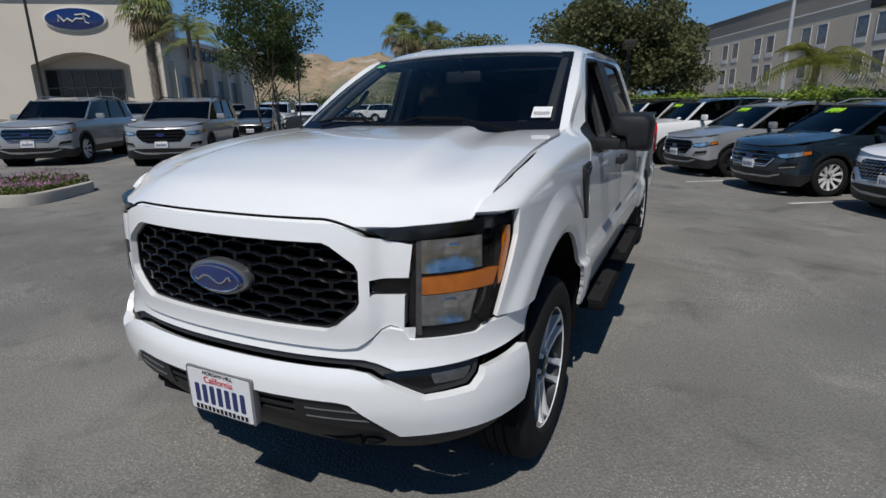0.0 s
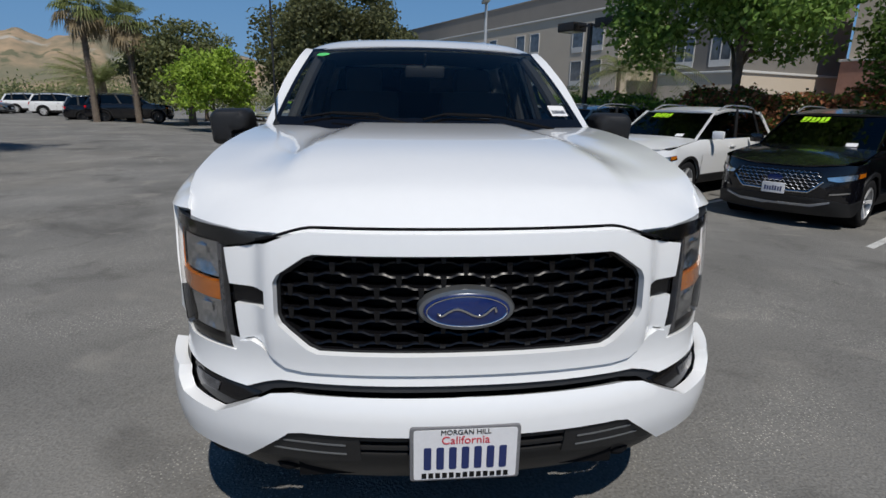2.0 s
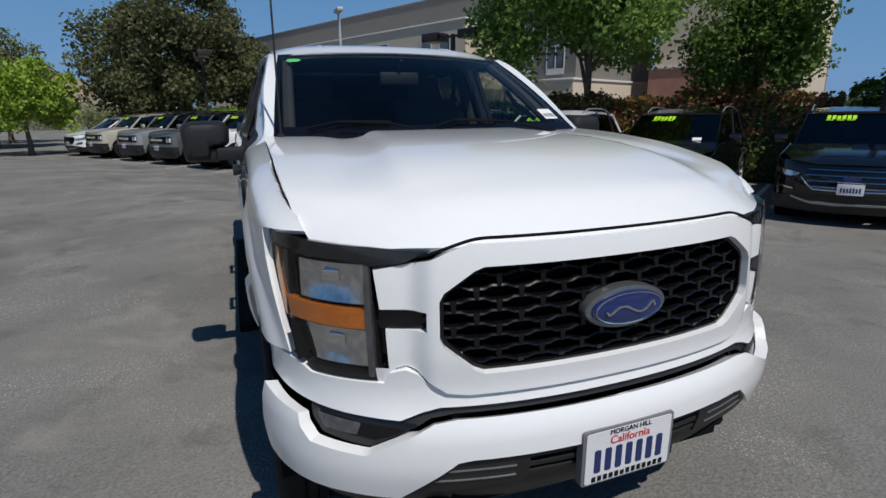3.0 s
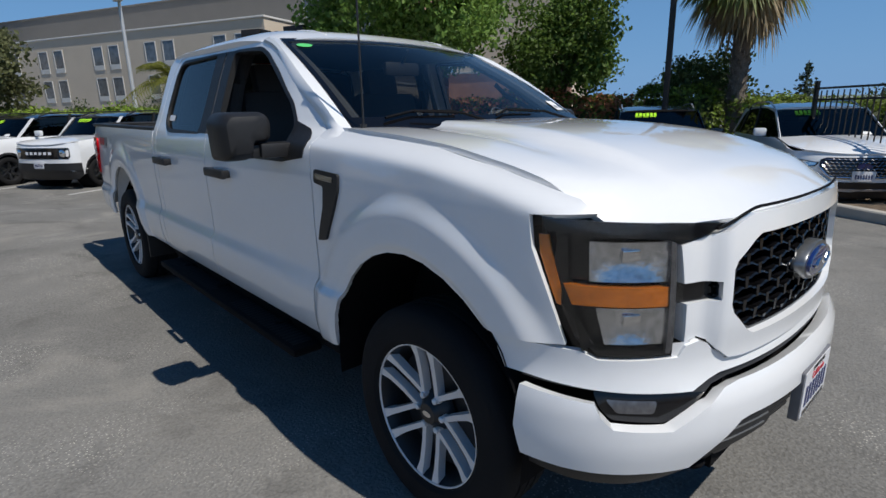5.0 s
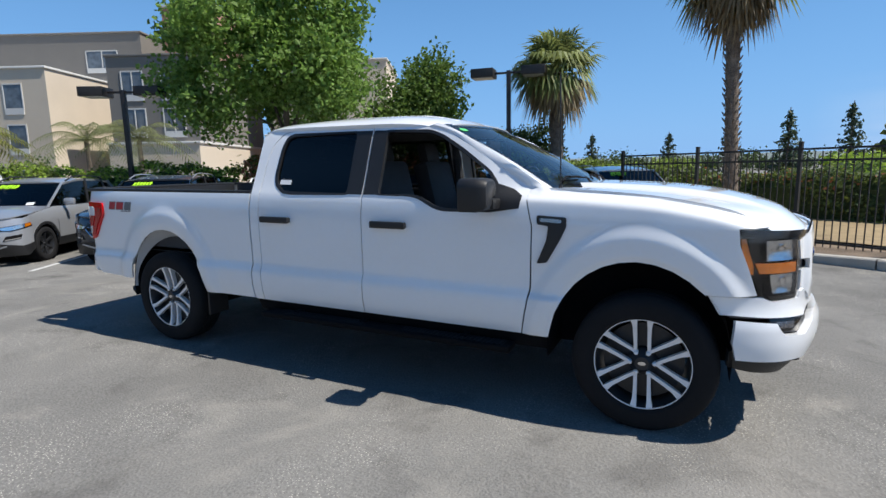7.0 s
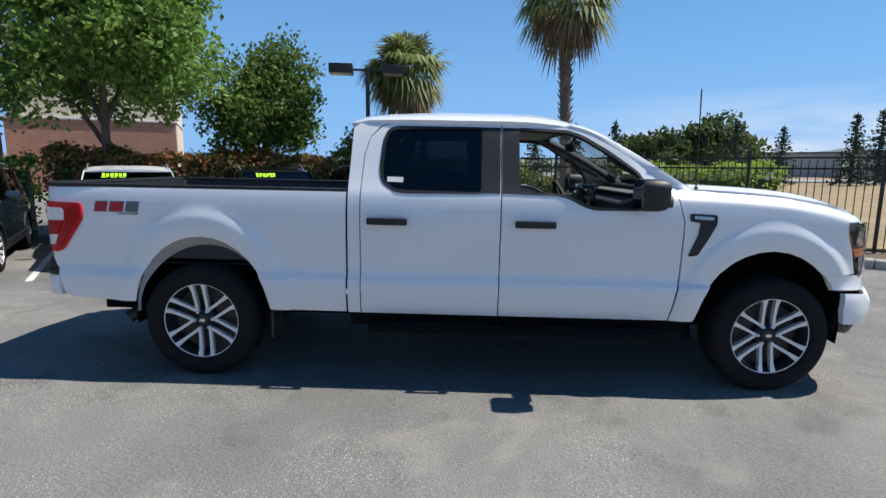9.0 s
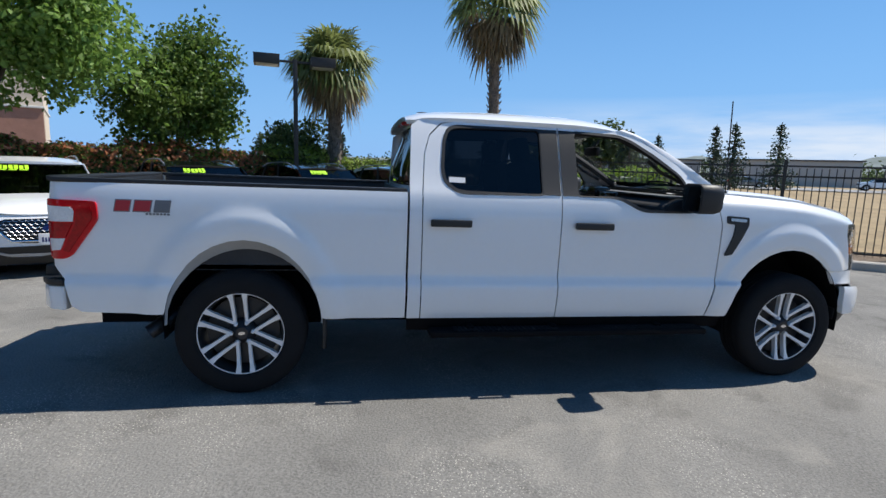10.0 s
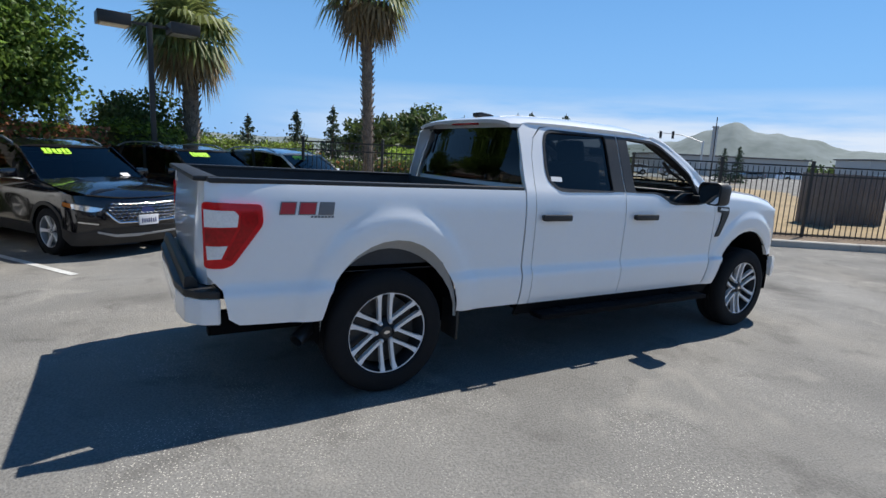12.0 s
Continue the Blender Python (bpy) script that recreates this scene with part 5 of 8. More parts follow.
LEAF = foliage("maple_leaves", (0.165, 0.265, 0.055), trans=0.46)
LEAFDARK = foliage("dark_leaves", (0.078, 0.116, 0.036), trans=0.42)
OLIVE = foliage("olive_leaves", (0.185, 0.200, 0.088), trans=0.45)
LIMELEAF = foliage("bright_leaves", (0.24, 0.34, 0.045))
RED = foliage("red_leaves", (0.38, 0.15, 0.07))
HEDGEGREEN = foliage("hedge_leaves", (0.150, 0.195, 0.045))
PALMGREEN = foliage("palm_leaves", (0.24, 0.28, 0.095))
PALMDRY = foliage("dry_fronds", (0.30, 0.235, 0.14), 0.45)
# needle green is lightened and greyed to carry the distance haze
CONIFER = foliage("hazed_conifer_needles", (0.050, 0.078, 0.050), 0.4, 0.2)
PINK = foliage("pink_flowers", (0.55, 0.30, 0.42), 0.3)


def on_site(u, v, z=None):
    """A place given along the stalls (u) and out of them (v), from the black crossover's nose."""
    x, y = -5.12 + U.x * u + V.x * v, 5.45 + U.y * u + V.y * v
    return Vector((x, y, ground_z(x, y) if z is None else z))


def strip(bm, a, b, w, lift=0.004, n=12):
    a, b = Vector(a[:2]), Vector(b[:2])
    side = Vector((-(b - a).y, (b - a).x)).normalized() * w / 2
    prev = None
    for k in range(n + 1):
        p = a.lerp(b, k / n)
        row = [bm.verts.new((q.x, q.y, ground_z(q.x, q.y) + lift)) for q in (p - side, p + side)]
        if prev:
            bm.faces.new((prev[0], row[0], row[1], prev[1]))
        prev = row


for k in range(-9, 4):
    bm = bmesh.new()
    u = (k + 0.5) * 2.8
    strip(bm, on_site(u, 0.55), on_site(u, -4.9), 0.10, 0.006)
    setting("stall_line", bm, PAINTW, "worn white painted stall line on asphalt", "road marking")

FA, FD = Vector((5.2, 4.9)), Vector((0.806, -0.592))     # fence line
FN = Vector((0.592, 0.806))


def fence_at(s, off=0.0):
    p = FA + FD * s + FN * off
    return p


def ribbon(name, s0, s1, o0, o1, z0, z1, material, label, cat, seg=1.2):
    """A long raised band along the fence, between two offsets."""
    bm = bmesh.new()
    n = int((s1 - s0) / seg)
    prev = None
    for k in range(n + 1):
        s = s0 + (s1 - s0) * k / n
        a, b = fence_at(s, o0), fence_at(s, o1)
        g = ground_z(a.x, a.y)
        row = [bm.verts.new(v) for v in ((a.x, a.y, g - 0.05), (a.x, a.y, g + z0 - 0.02), (a.x + FN.x * 0.02, a.y + FN.y * 0.02, g + z0), (b.x, b.y, g + z1), (b.x, b.y, g - 0.05))]
        if prev:
            for j in range(4):
                bm.faces.new((prev[j], prev[j + 1], row[j + 1], row[j]))
        prev = row
    bmesh.ops.recalc_face_normals(bm, faces=bm.faces[:])
    return setting(name, bm, material, label, cat)


for k in range(-14, 16):
    if k % 1 == 0:
        ribbon("kerb", k * 2.4 + 0.01, k * 2.4 + 2.39, -1.05, -0.88, 0.15, 0.15, CONCRETE, "pale concrete kerb along the fence", "kerb")
ribbon("planting_strip", -34, 40, -0.88, 0.5, 0.11, 0.14, MULCH, "bare brown soil strip under the fence", "soil")
bm = bmesh.new()
prev = None
for k in range(31):
    s = -32 + 5 * k
    row = []
    for off, z in ((0.45, 0.10), (6, 0.05), (25, -0.02), (70, -0.1), (125, -0.15)):
        p = fence_at(s, off)
        row.append(bm.verts.new((p.x, p.y, z)))
    if prev:
        for j in range(4):
            bm.faces.new((prev[j], prev[j + 1], row[j + 1], row[j]))
    prev = row
bmesh.ops.recalc_face_normals(bm, faces=bm.faces[:])
setting("field", bm, DRYGRASS, "flat field of dry straw-coloured grass", "field")

# railing fence: posts, rails, pickets
fence = thing("fence", "black iron railing fence with thin upright pickets", "fence")
pick_me = bpy.data.meshes.new("picket")
bm = bmesh.new()
box(bm, 0, 0, 0.93, 0.016, 0.016, 1.66)
bm.to_mesh(pick_me)
bm.free()
pick_me.materials.append(IRON)
post_me = bpy.data.meshes.new("post")
bm = bmesh.new()
box(bm, 0, 0, 0.93, 0.06, 0.06, 1.96)
box(bm, 0, 0, 1.92, 0.07, 0.07, 0.03, 0.008)
bm.to_mesh(post_me)
bm.free()
post_me.materials.append(IRON)
rail_me = bpy.data.meshes.new("rail")
bm = bmesh.new()
box(bm, 0, 1.03, 0, 0.03, 2.0, 0.035)
bm.to_mesh(rail_me)
bm.free()
rail_me.materials.append(IRON)
fdir = math.degrees(math.atan2(FD.y, FD.x)) - 90
FENCE_Z = -0.06
for k in range(-4, 13):
    s = k * 2.06
    p = fence_at(s)
    o = new("post", post_me)
    o.parent, o.matrix_basis = fence, pose(p.x, p.y, FENCE_Z, 0, 0, fdir)
    if k == 12:
        break
    for z in (0.17, 1.60, 1.80):
        o = new("rail", rail_me)
        o.parent, o.matrix_basis = fence, pose(p.x, p.y, FENCE_Z + z, 0, 0, fdir)
    for j in range(1, 17):
        q = fence_at(s + 2.06 * j / 17)
        o = new("picket", pick_me)
        o.parent, o.matrix_basis = fence, pose(q.x, q.y, FENCE_Z, 0, 0, fdir)


# ---- plants ----
def leaf_mesh(name, spots, size, seed, normals=None, flat=0.5):
    """Many small folded leaves at the given places, in one mesh."""
    rng = np.random.default_rng(seed)
    n = len(spots)
    P = np.asarray(spots, float)
    a = rng.normal(size=(n, 3))
    if normals is not None:
        a = a * (1 - flat) + np.asarray(normals) * flat * 2
    a /= np.linalg.norm(a, axis=1, keepdims=True) + 1e-9
    b = np.cross(a, rng.normal(size=(n, 3)))
    b /= np.linalg.norm(b, axis=1, keepdims=True) + 1e-9
    c = np.cross(a, b)
    s = size * rng.uniform(0.6, 1.35, (n, 1))
    tipw = 0.36
    v = np.stack([P - b * s * 0.5, P - c * s * tipw + a * s * 0.10, P + b * s * 0.55, P + c * s * tipw + a * s * 0.10], 1).reshape(-1, 3)
    idx = np.arange(n) * 4
    faces = np.stack([idx, idx + 1, idx + 2, idx + 3], 1)
    me = bpy.data.meshes.new(name)
    me.from_pydata(v.tolist(), [], faces.tolist())
    me.update()
    return me


def crown_spots(rng, centre, radii, clumps, per, clump_r, hollow=0.45, low=-0.75):
    spots = []
    c = 0
    while c < clumps:
        d = rng.normal(size=3)
        d /= np.linalg.norm(d)
        if d[2] < low:
            continue
        r = rng.uniform(hollow, 1.0) ** 0.6
        wob = 1 + 0.22 * math.sin(3.1 * d[0] + 2.3 * d[1] * 2 + centre[0]) + 0.12 * math.sin(7 * d[2] + 5 * d[0] + centre[1])
        p = np.array(centre) + d * r * np.array(radii) * wob
        q = rng.normal(size=(per, 3)) * clump_r * rng.uniform(0.6, 1.3) * np.array([1, 1, 0.7])
        q /= 1 + 0.30 * np.linalg.norm(q, axis=1, keepdims=True) / clump_r
        spots.append(p + q)
        c += 1
    return np.concatenate(spots)


def tree(x, y, h, radii, centre_h, mat_, label, seed, clumps=130, per=70, clump_r=0.34, leaf=0.14, trunk=0.14, fork=1.6, hollow=0.45, low=-0.75, base=None, stems=1):
    rng = np.random.default_rng(seed)
    z0 = (ground_z(x, y) if base is None else base) - 0.03
    t = thing("tree", label, "tree", pose(x, y, z0))
    for st in range(stems):
        bm = bmesh.new()
        top = Vector((rng.uniform(-.2, .2), rng.uniform(-.2, .2), centre_h + radii[2] * 0.5))
        lean_ = Vector((rng.uniform(-0.5, 0.5), rng.uniform(-0.5, 0.5), 0)) * (0.0 if stems == 1 else 1.2)
        tube(bm, [(lean_.x * 0.05, lean_.y * 0.05, 0), (0.02 + lean_.x * 0.2, 0.02 + lean_.y * 0.2, fork * 0.5), (0.05 + lean_.x * 0.5, lean_.y * 0.5, fork), top + lean_], trunk, 9, 0.25)
        for k in range(9 if stems == 1 else 4):
            a = rng.uniform(0, 6.28)
            s = fork + (top.z - fork) * rng.uniform(0.0, 0.6)
            b0 = Vector((0.04, 0, s)) + lean_ * min(1, s / top.z)
            e = Vector((math.cos(a) * radii[0] * 0.75, math.sin(a) * radii[1] * 0.75, min(s + rng.uniform(0.5, 1.2) * radii[2] * 0.7, centre_h + radii[2] * 0.7)))
            tube(bm, [b0, b0.lerp(e, 0.45) + Vector((0, 0, 0.12 * radii[2])), e], trunk * 0.38, 6, 0.25)
        part("trunk", bm, BARK, t, "grey-brown trunk with limbs")
    me = leaf_mesh("crown", crown_spots(rng, (0, 0, centre_h), radii, clumps, per, clump_r, hollow, low), leaf, seed)
    me.materials.append(mat_)
    o = new("crown", me)
    o.parent = t
    return t


def fan_palm(x, y, h, r, label, seed, trunk=0.2, base=None, nleaf=46, ndry=46, skirt=1.0, tilt=0.0):
    rng = np.random.default_rng(seed)
    z0 = (ground_z(x, y) if base is None else base) - 0.03
    t = thing("palm_tree", label, "palm tree", pose(x, y, z0))
    bm = bmesh.new()
    prof = []
    n = int(h / 0.11)
    for k in range(n + 1):
        z = h * k / n
        rr = trunk * (1.25 - 0.3 * min(1, z / 1.5)) * (1 + 0.10 * (k % 2)) * (1 + rng.uniform(-0.04, 0.04))
        prof.append((rr, z))
    lathe(bm, prof, 14, Matrix.Rotation(radians(90), 4, "X"))
    bmesh.ops.transform(bm, matrix=Matrix.Diagonal((1, 1, -1, 1)) if min(v.co.z for v in bm.verts) < -0.5 else Matrix.Identity(4), verts=bm.verts[:])
    bmesh.ops.recalc_face_normals(bm, faces=bm.faces[:])
    for k in range(int(h * 34)):
        a, z = 2.4 * k + rng.uniform(-0.2, 0.2), h * (0.02 + 0.97 * k / int(h * 34))
        p = Vector((math.cos(a) * trunk * 1.0, math.sin(a) * trunk * 1.0, z))
        q = p + Vector((math.cos(a) * 0.07, math.sin(a) * 0.07, 0.10))
        tube(bm, [p, q], 0.030, 4, 0.35)
    for v in bm.verts:
        v.co.x += tilt * (1 - v.co.z / h)
    part("trunk", bm, PALMBARK, t, "rough brown palm trunk")

    def frond(bm, az, el, length, fan, curl, droop):
        c = Vector((0, 0, h))
        d = Vector((math.cos(az) * math.cos(el), math.sin(az) * math.cos(el), math.sin(el)))
        end = c + d * length - Vector((0, 0, droop * length * 0.35))
        tube(bm, [c, c.lerp(end, 0.5) + Vector((0, 0, 0.04)), end], 0.014, 4, 0.6)
        side = d.cross((0, 0, 1)).normalized()
        up = side.cross(d)
        for k in range(15):
            a = (k - 7) / 7 * 1.75
            b = (d * math.cos(a) + side * math.sin(a)).normalized()
            L = fan * (1 - 0.25 * abs(a) / 1.75) * rng.uniform(0.88, 1.1)
            w = side * math.cos(a) - d * math.sin(a)
            m1 = end + b * L * 0.6 + up * 0.05 * L
            tip = end + b * L - Vector((0, 0, curl * L))
            ww = 0.055 * L
            v = [bm.verts.new(p) for p in (end - w * 0.008, m1 - w * ww, tip, m1 + w * ww, end + w * 0.008)]
            bm.faces.new(v)

    bm = bmesh.new()
    for k in range(nleaf):
        el = math.asin(rng.uniform(-0.35, 1.0))
        frond(bm, rng.uniform(0, 6.28), el, r * rng.uniform(0.40, 0.58), r * rng.uniform(0.42, 0.56), 0.25 + 0.25 * (el < 0.4), 0.5)
    part("crown", bm, PALMGREEN, t, "green fan-shaped fronds", smooth=False)
    bm = bmesh.new()
    for k in range(ndry):
        el = rng.uniform(-1.35, -0.35)
        frond(bm, rng.uniform(0, 6.28), el, r * rng.uniform(0.35, 0.75) * skirt, r * rng.uniform(0.40, 0.55), 0.55, 0.35)
    part("dry_skirt", bm, PALMDRY, t, "hanging skirt of dry straw fronds", smooth=False)
    return t


def feather_palm(x, y, h, r, label, seed, trunk=0.13, base=None, n=16, mat_=None, el0=0.1, droop=1.0):
    rng = np.random.default_rng(seed)
    z0 = (ground_z(x, y) if base is None else base) - 0.03
    t = thing("palm_tree", label, "palm tree", pose(x, y, z0))
    bm = bmesh.new()
    tube(bm, [(0, 0, 0), (0.02, 0, h * 0.5), (0, 0, h)], trunk, 10, 0.75)
    part("trunk", bm, PALMBARK, t, "grey palm trunk")
    bm = bmesh.new()
    for k in range(n):
        az, el = 6.283 * k / n + rng.uniform(-0.2, 0.2), rng.uniform(el0, 1.25)
        pts = []
        d = Vector((math.cos(az), math.sin(az), 0))
        for j in range(8):
            q = j / 7
            pts.append(Vector((0, 0, h)) + d * (r * q * math.cos(el) + r * 0.25 * q * q) + Vector((0, 0, r * (math.sin(el) * q - droop * (0.55 + 0.3 * math.cos(el)) * q ** 2.2))))
        tube(bm, pts, 0.018, 4, 0.3)
        for j in range(1, 26):
            q = j / 25
            i = min(6, int(q * 7))
            p = pts[i].lerp(pts[i + 1], q * 7 - i)
            fwd = (pts[i + 1] - pts[i]).normalized()
            side = fwd.cross((0, 0, 1)).normalized()
            for sg in (-1, 1):
                L = r * 0.30 * math.sin(0.25 + 2.6 * q) * rng.uniform(0.8, 1.15)
                tip = p + side * sg * L * 0.8 + fwd * L * 0.45 - Vector((0, 0, L * 0.45))
                bm.faces.new([bm.verts.new(v) for v in (p - fwd * 0.025, p + fwd * 0.025, tip)])
    part("crown", bm, mat_ or PALMGREEN, t, "arching feathery fronds", smooth=False)
    return t


def conifer(x, y, h, r, label, seed, base=-0.2):
    rng = np.random.default_rng(seed)
    t = thing("conifer", label, "tree", pose(x, y, base))
    bm = bmesh.new()
    tube(bm, [(0, 0, 0), (0, 0, h)], h * 0.022, 7, 0.2)
    part("trunk", bm, BARK, t)
    spots = []
    for k in range(34):
        z = h * (0.08 + 0.9 * k / 34)
        L = r * (1 - (z / h)) ** 0.85 + 0.05 * r
        for j in range(7):
            a = rng.uniform(0, 6.28)
            e = L * rng.uniform(0.55, 1.15)
            m = max(3, int(13 * e / r))
            q = np.linspace(0.1, 1, m)
            spots.append(np.stack([np.cos(a) * e * q, np.sin(a) * e * q, z - 0.22 * e * q + 0.10 * e * q ** 2], 1) + rng.normal(size=(m, 3)) * 0.03 * h / 6)
    me = leaf_mesh("needles", np.concatenate(spots), 0.075 * h ** 0.9 * 0.62, seed)
    me.materials.append(CONIFER)
    o = new("needles", me)
    o.parent = t
    return t


def hedge(name, a, b, w, h, label, seed, mats, dens=150, leaf=0.10, base=None, wave=0.08):
    """A clipped hedge from a to b: a dark twiggy core under layers of leaves."""
    rng = np.random.default_rng(seed)
    a, b = Vector(a), Vector(b)
    d = (b - a)
    L = d.length
    ang = math.degrees(math.atan2(d.y, d.x))
    mid = (a + b) / 2
    z0 = ground_z(mid.x, mid.y) if base is None else base
    t = thing(name, label, "hedge", pose(a.x, a.y, z0, 0, 0, ang))
    bm = bmesh.new()
    n = max(2, int(L / 0.5))
    rows = []
    for k in range(n + 1):
        x = 0.22 + (L - 0.44) * k / n
        hh = h * (0.88 + 0.05 * math.sin(x * 1.7) + 0.03 * math.sin(x * 4.1 + 1))
        rows.append([bm.verts.new(p) for p in ((x, -w * 0.42, -0.05), (x, -w * 0.44, hh * 0.8), (x, -w * 0.25, hh), (x, w * 0.25, hh), (x, w * 0.44, hh * 0.8), (x, w * 0.42, -0.05))])
    for r0, r1 in zip(rows, rows[1:]):
        for j in range(5):
            bm.faces.new((r0[j], r0[j + 1], r1[j + 1], r1[j]))
    bm.faces.new(rows[0])
    bm.faces.new(rows[-1])
    bmesh.ops.recalc_face_normals(bm, faces=bm.faces[:])
    part("core", bm, LEAFDARK, t, "dark twiggy inside")
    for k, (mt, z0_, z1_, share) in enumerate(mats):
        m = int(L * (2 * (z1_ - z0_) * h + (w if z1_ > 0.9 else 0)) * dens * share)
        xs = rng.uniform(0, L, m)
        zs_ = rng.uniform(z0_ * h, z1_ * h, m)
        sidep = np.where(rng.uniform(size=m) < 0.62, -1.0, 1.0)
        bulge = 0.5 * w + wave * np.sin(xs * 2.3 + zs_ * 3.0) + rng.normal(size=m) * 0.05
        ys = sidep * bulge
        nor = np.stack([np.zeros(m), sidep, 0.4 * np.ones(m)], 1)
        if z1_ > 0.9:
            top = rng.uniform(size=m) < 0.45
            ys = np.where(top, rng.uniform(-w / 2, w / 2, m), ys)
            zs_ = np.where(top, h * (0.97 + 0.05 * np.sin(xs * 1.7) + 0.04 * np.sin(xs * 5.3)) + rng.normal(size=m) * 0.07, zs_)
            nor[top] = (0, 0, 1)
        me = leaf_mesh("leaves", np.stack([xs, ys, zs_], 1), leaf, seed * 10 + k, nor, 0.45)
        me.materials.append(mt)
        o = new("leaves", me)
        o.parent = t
    return t


# hedges behind the stalls
HB = on_site(0, -5.6)
def along(u):
    return HB + Vector((U.x * u, U.y * u, 0))


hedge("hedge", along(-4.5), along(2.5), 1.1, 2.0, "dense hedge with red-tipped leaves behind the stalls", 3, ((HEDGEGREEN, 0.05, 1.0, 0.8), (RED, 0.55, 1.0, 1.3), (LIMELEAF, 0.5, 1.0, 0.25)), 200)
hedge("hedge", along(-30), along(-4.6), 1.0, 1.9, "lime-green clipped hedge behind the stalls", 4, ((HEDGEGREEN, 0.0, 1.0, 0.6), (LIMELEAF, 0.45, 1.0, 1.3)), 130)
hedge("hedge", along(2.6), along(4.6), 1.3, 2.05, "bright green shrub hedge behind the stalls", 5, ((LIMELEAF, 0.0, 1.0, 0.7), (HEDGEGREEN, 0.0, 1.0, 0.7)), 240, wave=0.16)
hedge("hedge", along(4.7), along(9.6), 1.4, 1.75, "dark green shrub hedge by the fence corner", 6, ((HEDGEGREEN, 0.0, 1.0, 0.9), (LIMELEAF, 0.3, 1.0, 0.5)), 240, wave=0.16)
p0, p1 = fence_at(-11.0, 4.6), fence_at(-4.2, 5.4)
hedge("hedge", p0, p1, 1.0, 1.2, "green and reddish shrubs behind the iron fence", 7, ((HEDGEGREEN, 0.0, 1.0, 0.9), (LEAFDARK, 0.0, 1.0, 0.5), (RED, 0.7, 1.0, 0.12)), 200, wave=0.2, base=0.0)
p0, p1 = (3.9, 16.4), (8.8, 13.6)
hedge("hedge", p0, p1, 2.2, 1.6, "yellow-green flowering shrubs in the dry field", 8, ((LIMELEAF, 0.0, 1.0, 1.0),), 90, 0.13, base=0.0, wave=0.3)

tree(-10.7, 8.2, 8.4, (2.65, 2.65, 2.85), 5.05, LEAF, "large leafy green maple tree behind the hedge", 21, 320, 140, 0.44, 0.135, 0.19, 2.2)
tree(-7.8, 11.0, 5.0, (1.35, 1.35, 1.65), 3.2, LEAF, "rounded bright green tree behind the hedge", 22, 150, 120, 0.36, 0.115, 0.12, 1.6)
tree(-4.9, 13.6, 3.4, (1.1, 1.1, 1.2), 2.0, LEAFDARK, "dark green shrubby tree behind the hedge", 23, 70, 60, 0.3, 0.12, 0.1, 1.0)
fan_palm(-3.75, 12.5, 4.6, 1.7, "short fan palm with a shaggy dry skirt", 31, 0.20, nleaf=66, ndry=44, skirt=0.58)
fan_palm(0.8, 11.3, 6.35, 1.62, "tall fan palm with a slender ringed trunk", 32, 0.155, nleaf=56, ndry=40, skirt=0.7, tilt=0.25)
feather_palm(-21.5, 4.9, 3.0, 2.0, "young yellow-green feather palm before the hotel", 33, n=24, mat_=foliage("yellow_palm", (0.20, 0.21, 0.035)))
feather_palm(-25.5, 11.4, 3.4, 2.4, "grey-green feather palm before the hotel", 34, mat_=OLIVE)
feather_palm(-22.5, 11.9, 3.3, 2.4, "grey-green feather palm before the hotel", 35, mat_=OLIVE)
for k, (x, y, h, r) in enumerate(((-3.6, 17.7, 2.98, 0.85), (-0.9, 19.7, 3.06, 0.77), (1.4, 20.6, 3.48, 1.02), (3.5, 21.8, 3.91, 1.02), (5.9, 23.4, 4.17, 1.02), (-7.2, 20.4, 3.06, 0.94), (11.6, 22.5, 4.08, 1.7), (58.1, 35.2, 4.46, 1.26), (58.7, 33.7, 4.66, 1.26), (36.1, 48.5, 7.22, 2.04), (41.2, 52.0, 7.99, 2.55), (48.3, 53.1, 8.33, 2.55), (28.9, 47.9, 5.95, 1.87), (25.5, 48.4, 5.44, 1.7), (19.8, 44.0, 4.76, 1.36), (12.9, 40.7, 4.59, 1.36))):
    conifer(x, y, h, r, "dark pointed conifer in the distance", 40 + k)
tree(22, 47, 6.8, (3.4, 3.4, 2.3), 3.9, LEAFDARK, "broad dark tree in the distance", 60, 70, 50, 0.8, 0.5, 0.4, 2, base=-0.2)
tree(14, 41, 4.6, (2.6, 2.6, 1.5), 2.8, LEAFDARK, "broad dark tree in the distance", 61, 60, 50, 0.7, 0.45, 0.4, 2, base=-0.2)
tree(-30.0, -3.0, 7.8, (4.4, 4.3, 3.1), 4.3, OLIVE, "wide olive-green tree beyond the stalls", 24, 380, 110, 0.62, 0.21, 0.28, 1.8)
tree(-36.0, -13.8, 6.2, (3.0, 3.0, 2.3), 3.6, OLIVE, "wide olive-green tree beyond the stalls", 25, 260, 80, 0.60, 0.22, 0.28, 1.8)
tree(-28.0, -9.8, 4.5, (1.9, 1.9, 1.7), 2.6, LIMELEAF, "bright yellow-green tree beyond the stalls", 27, 110, 60, 0.4, 0.2, 0.14, 1.4)
tree(-44, -15.5, 6, (3.4, 3.4, 2.4), 3.4, OLIVE, "olive-green tree beyond the stalls", 28, 120, 60, 0.5, 0.22, 0.2, 1.4)


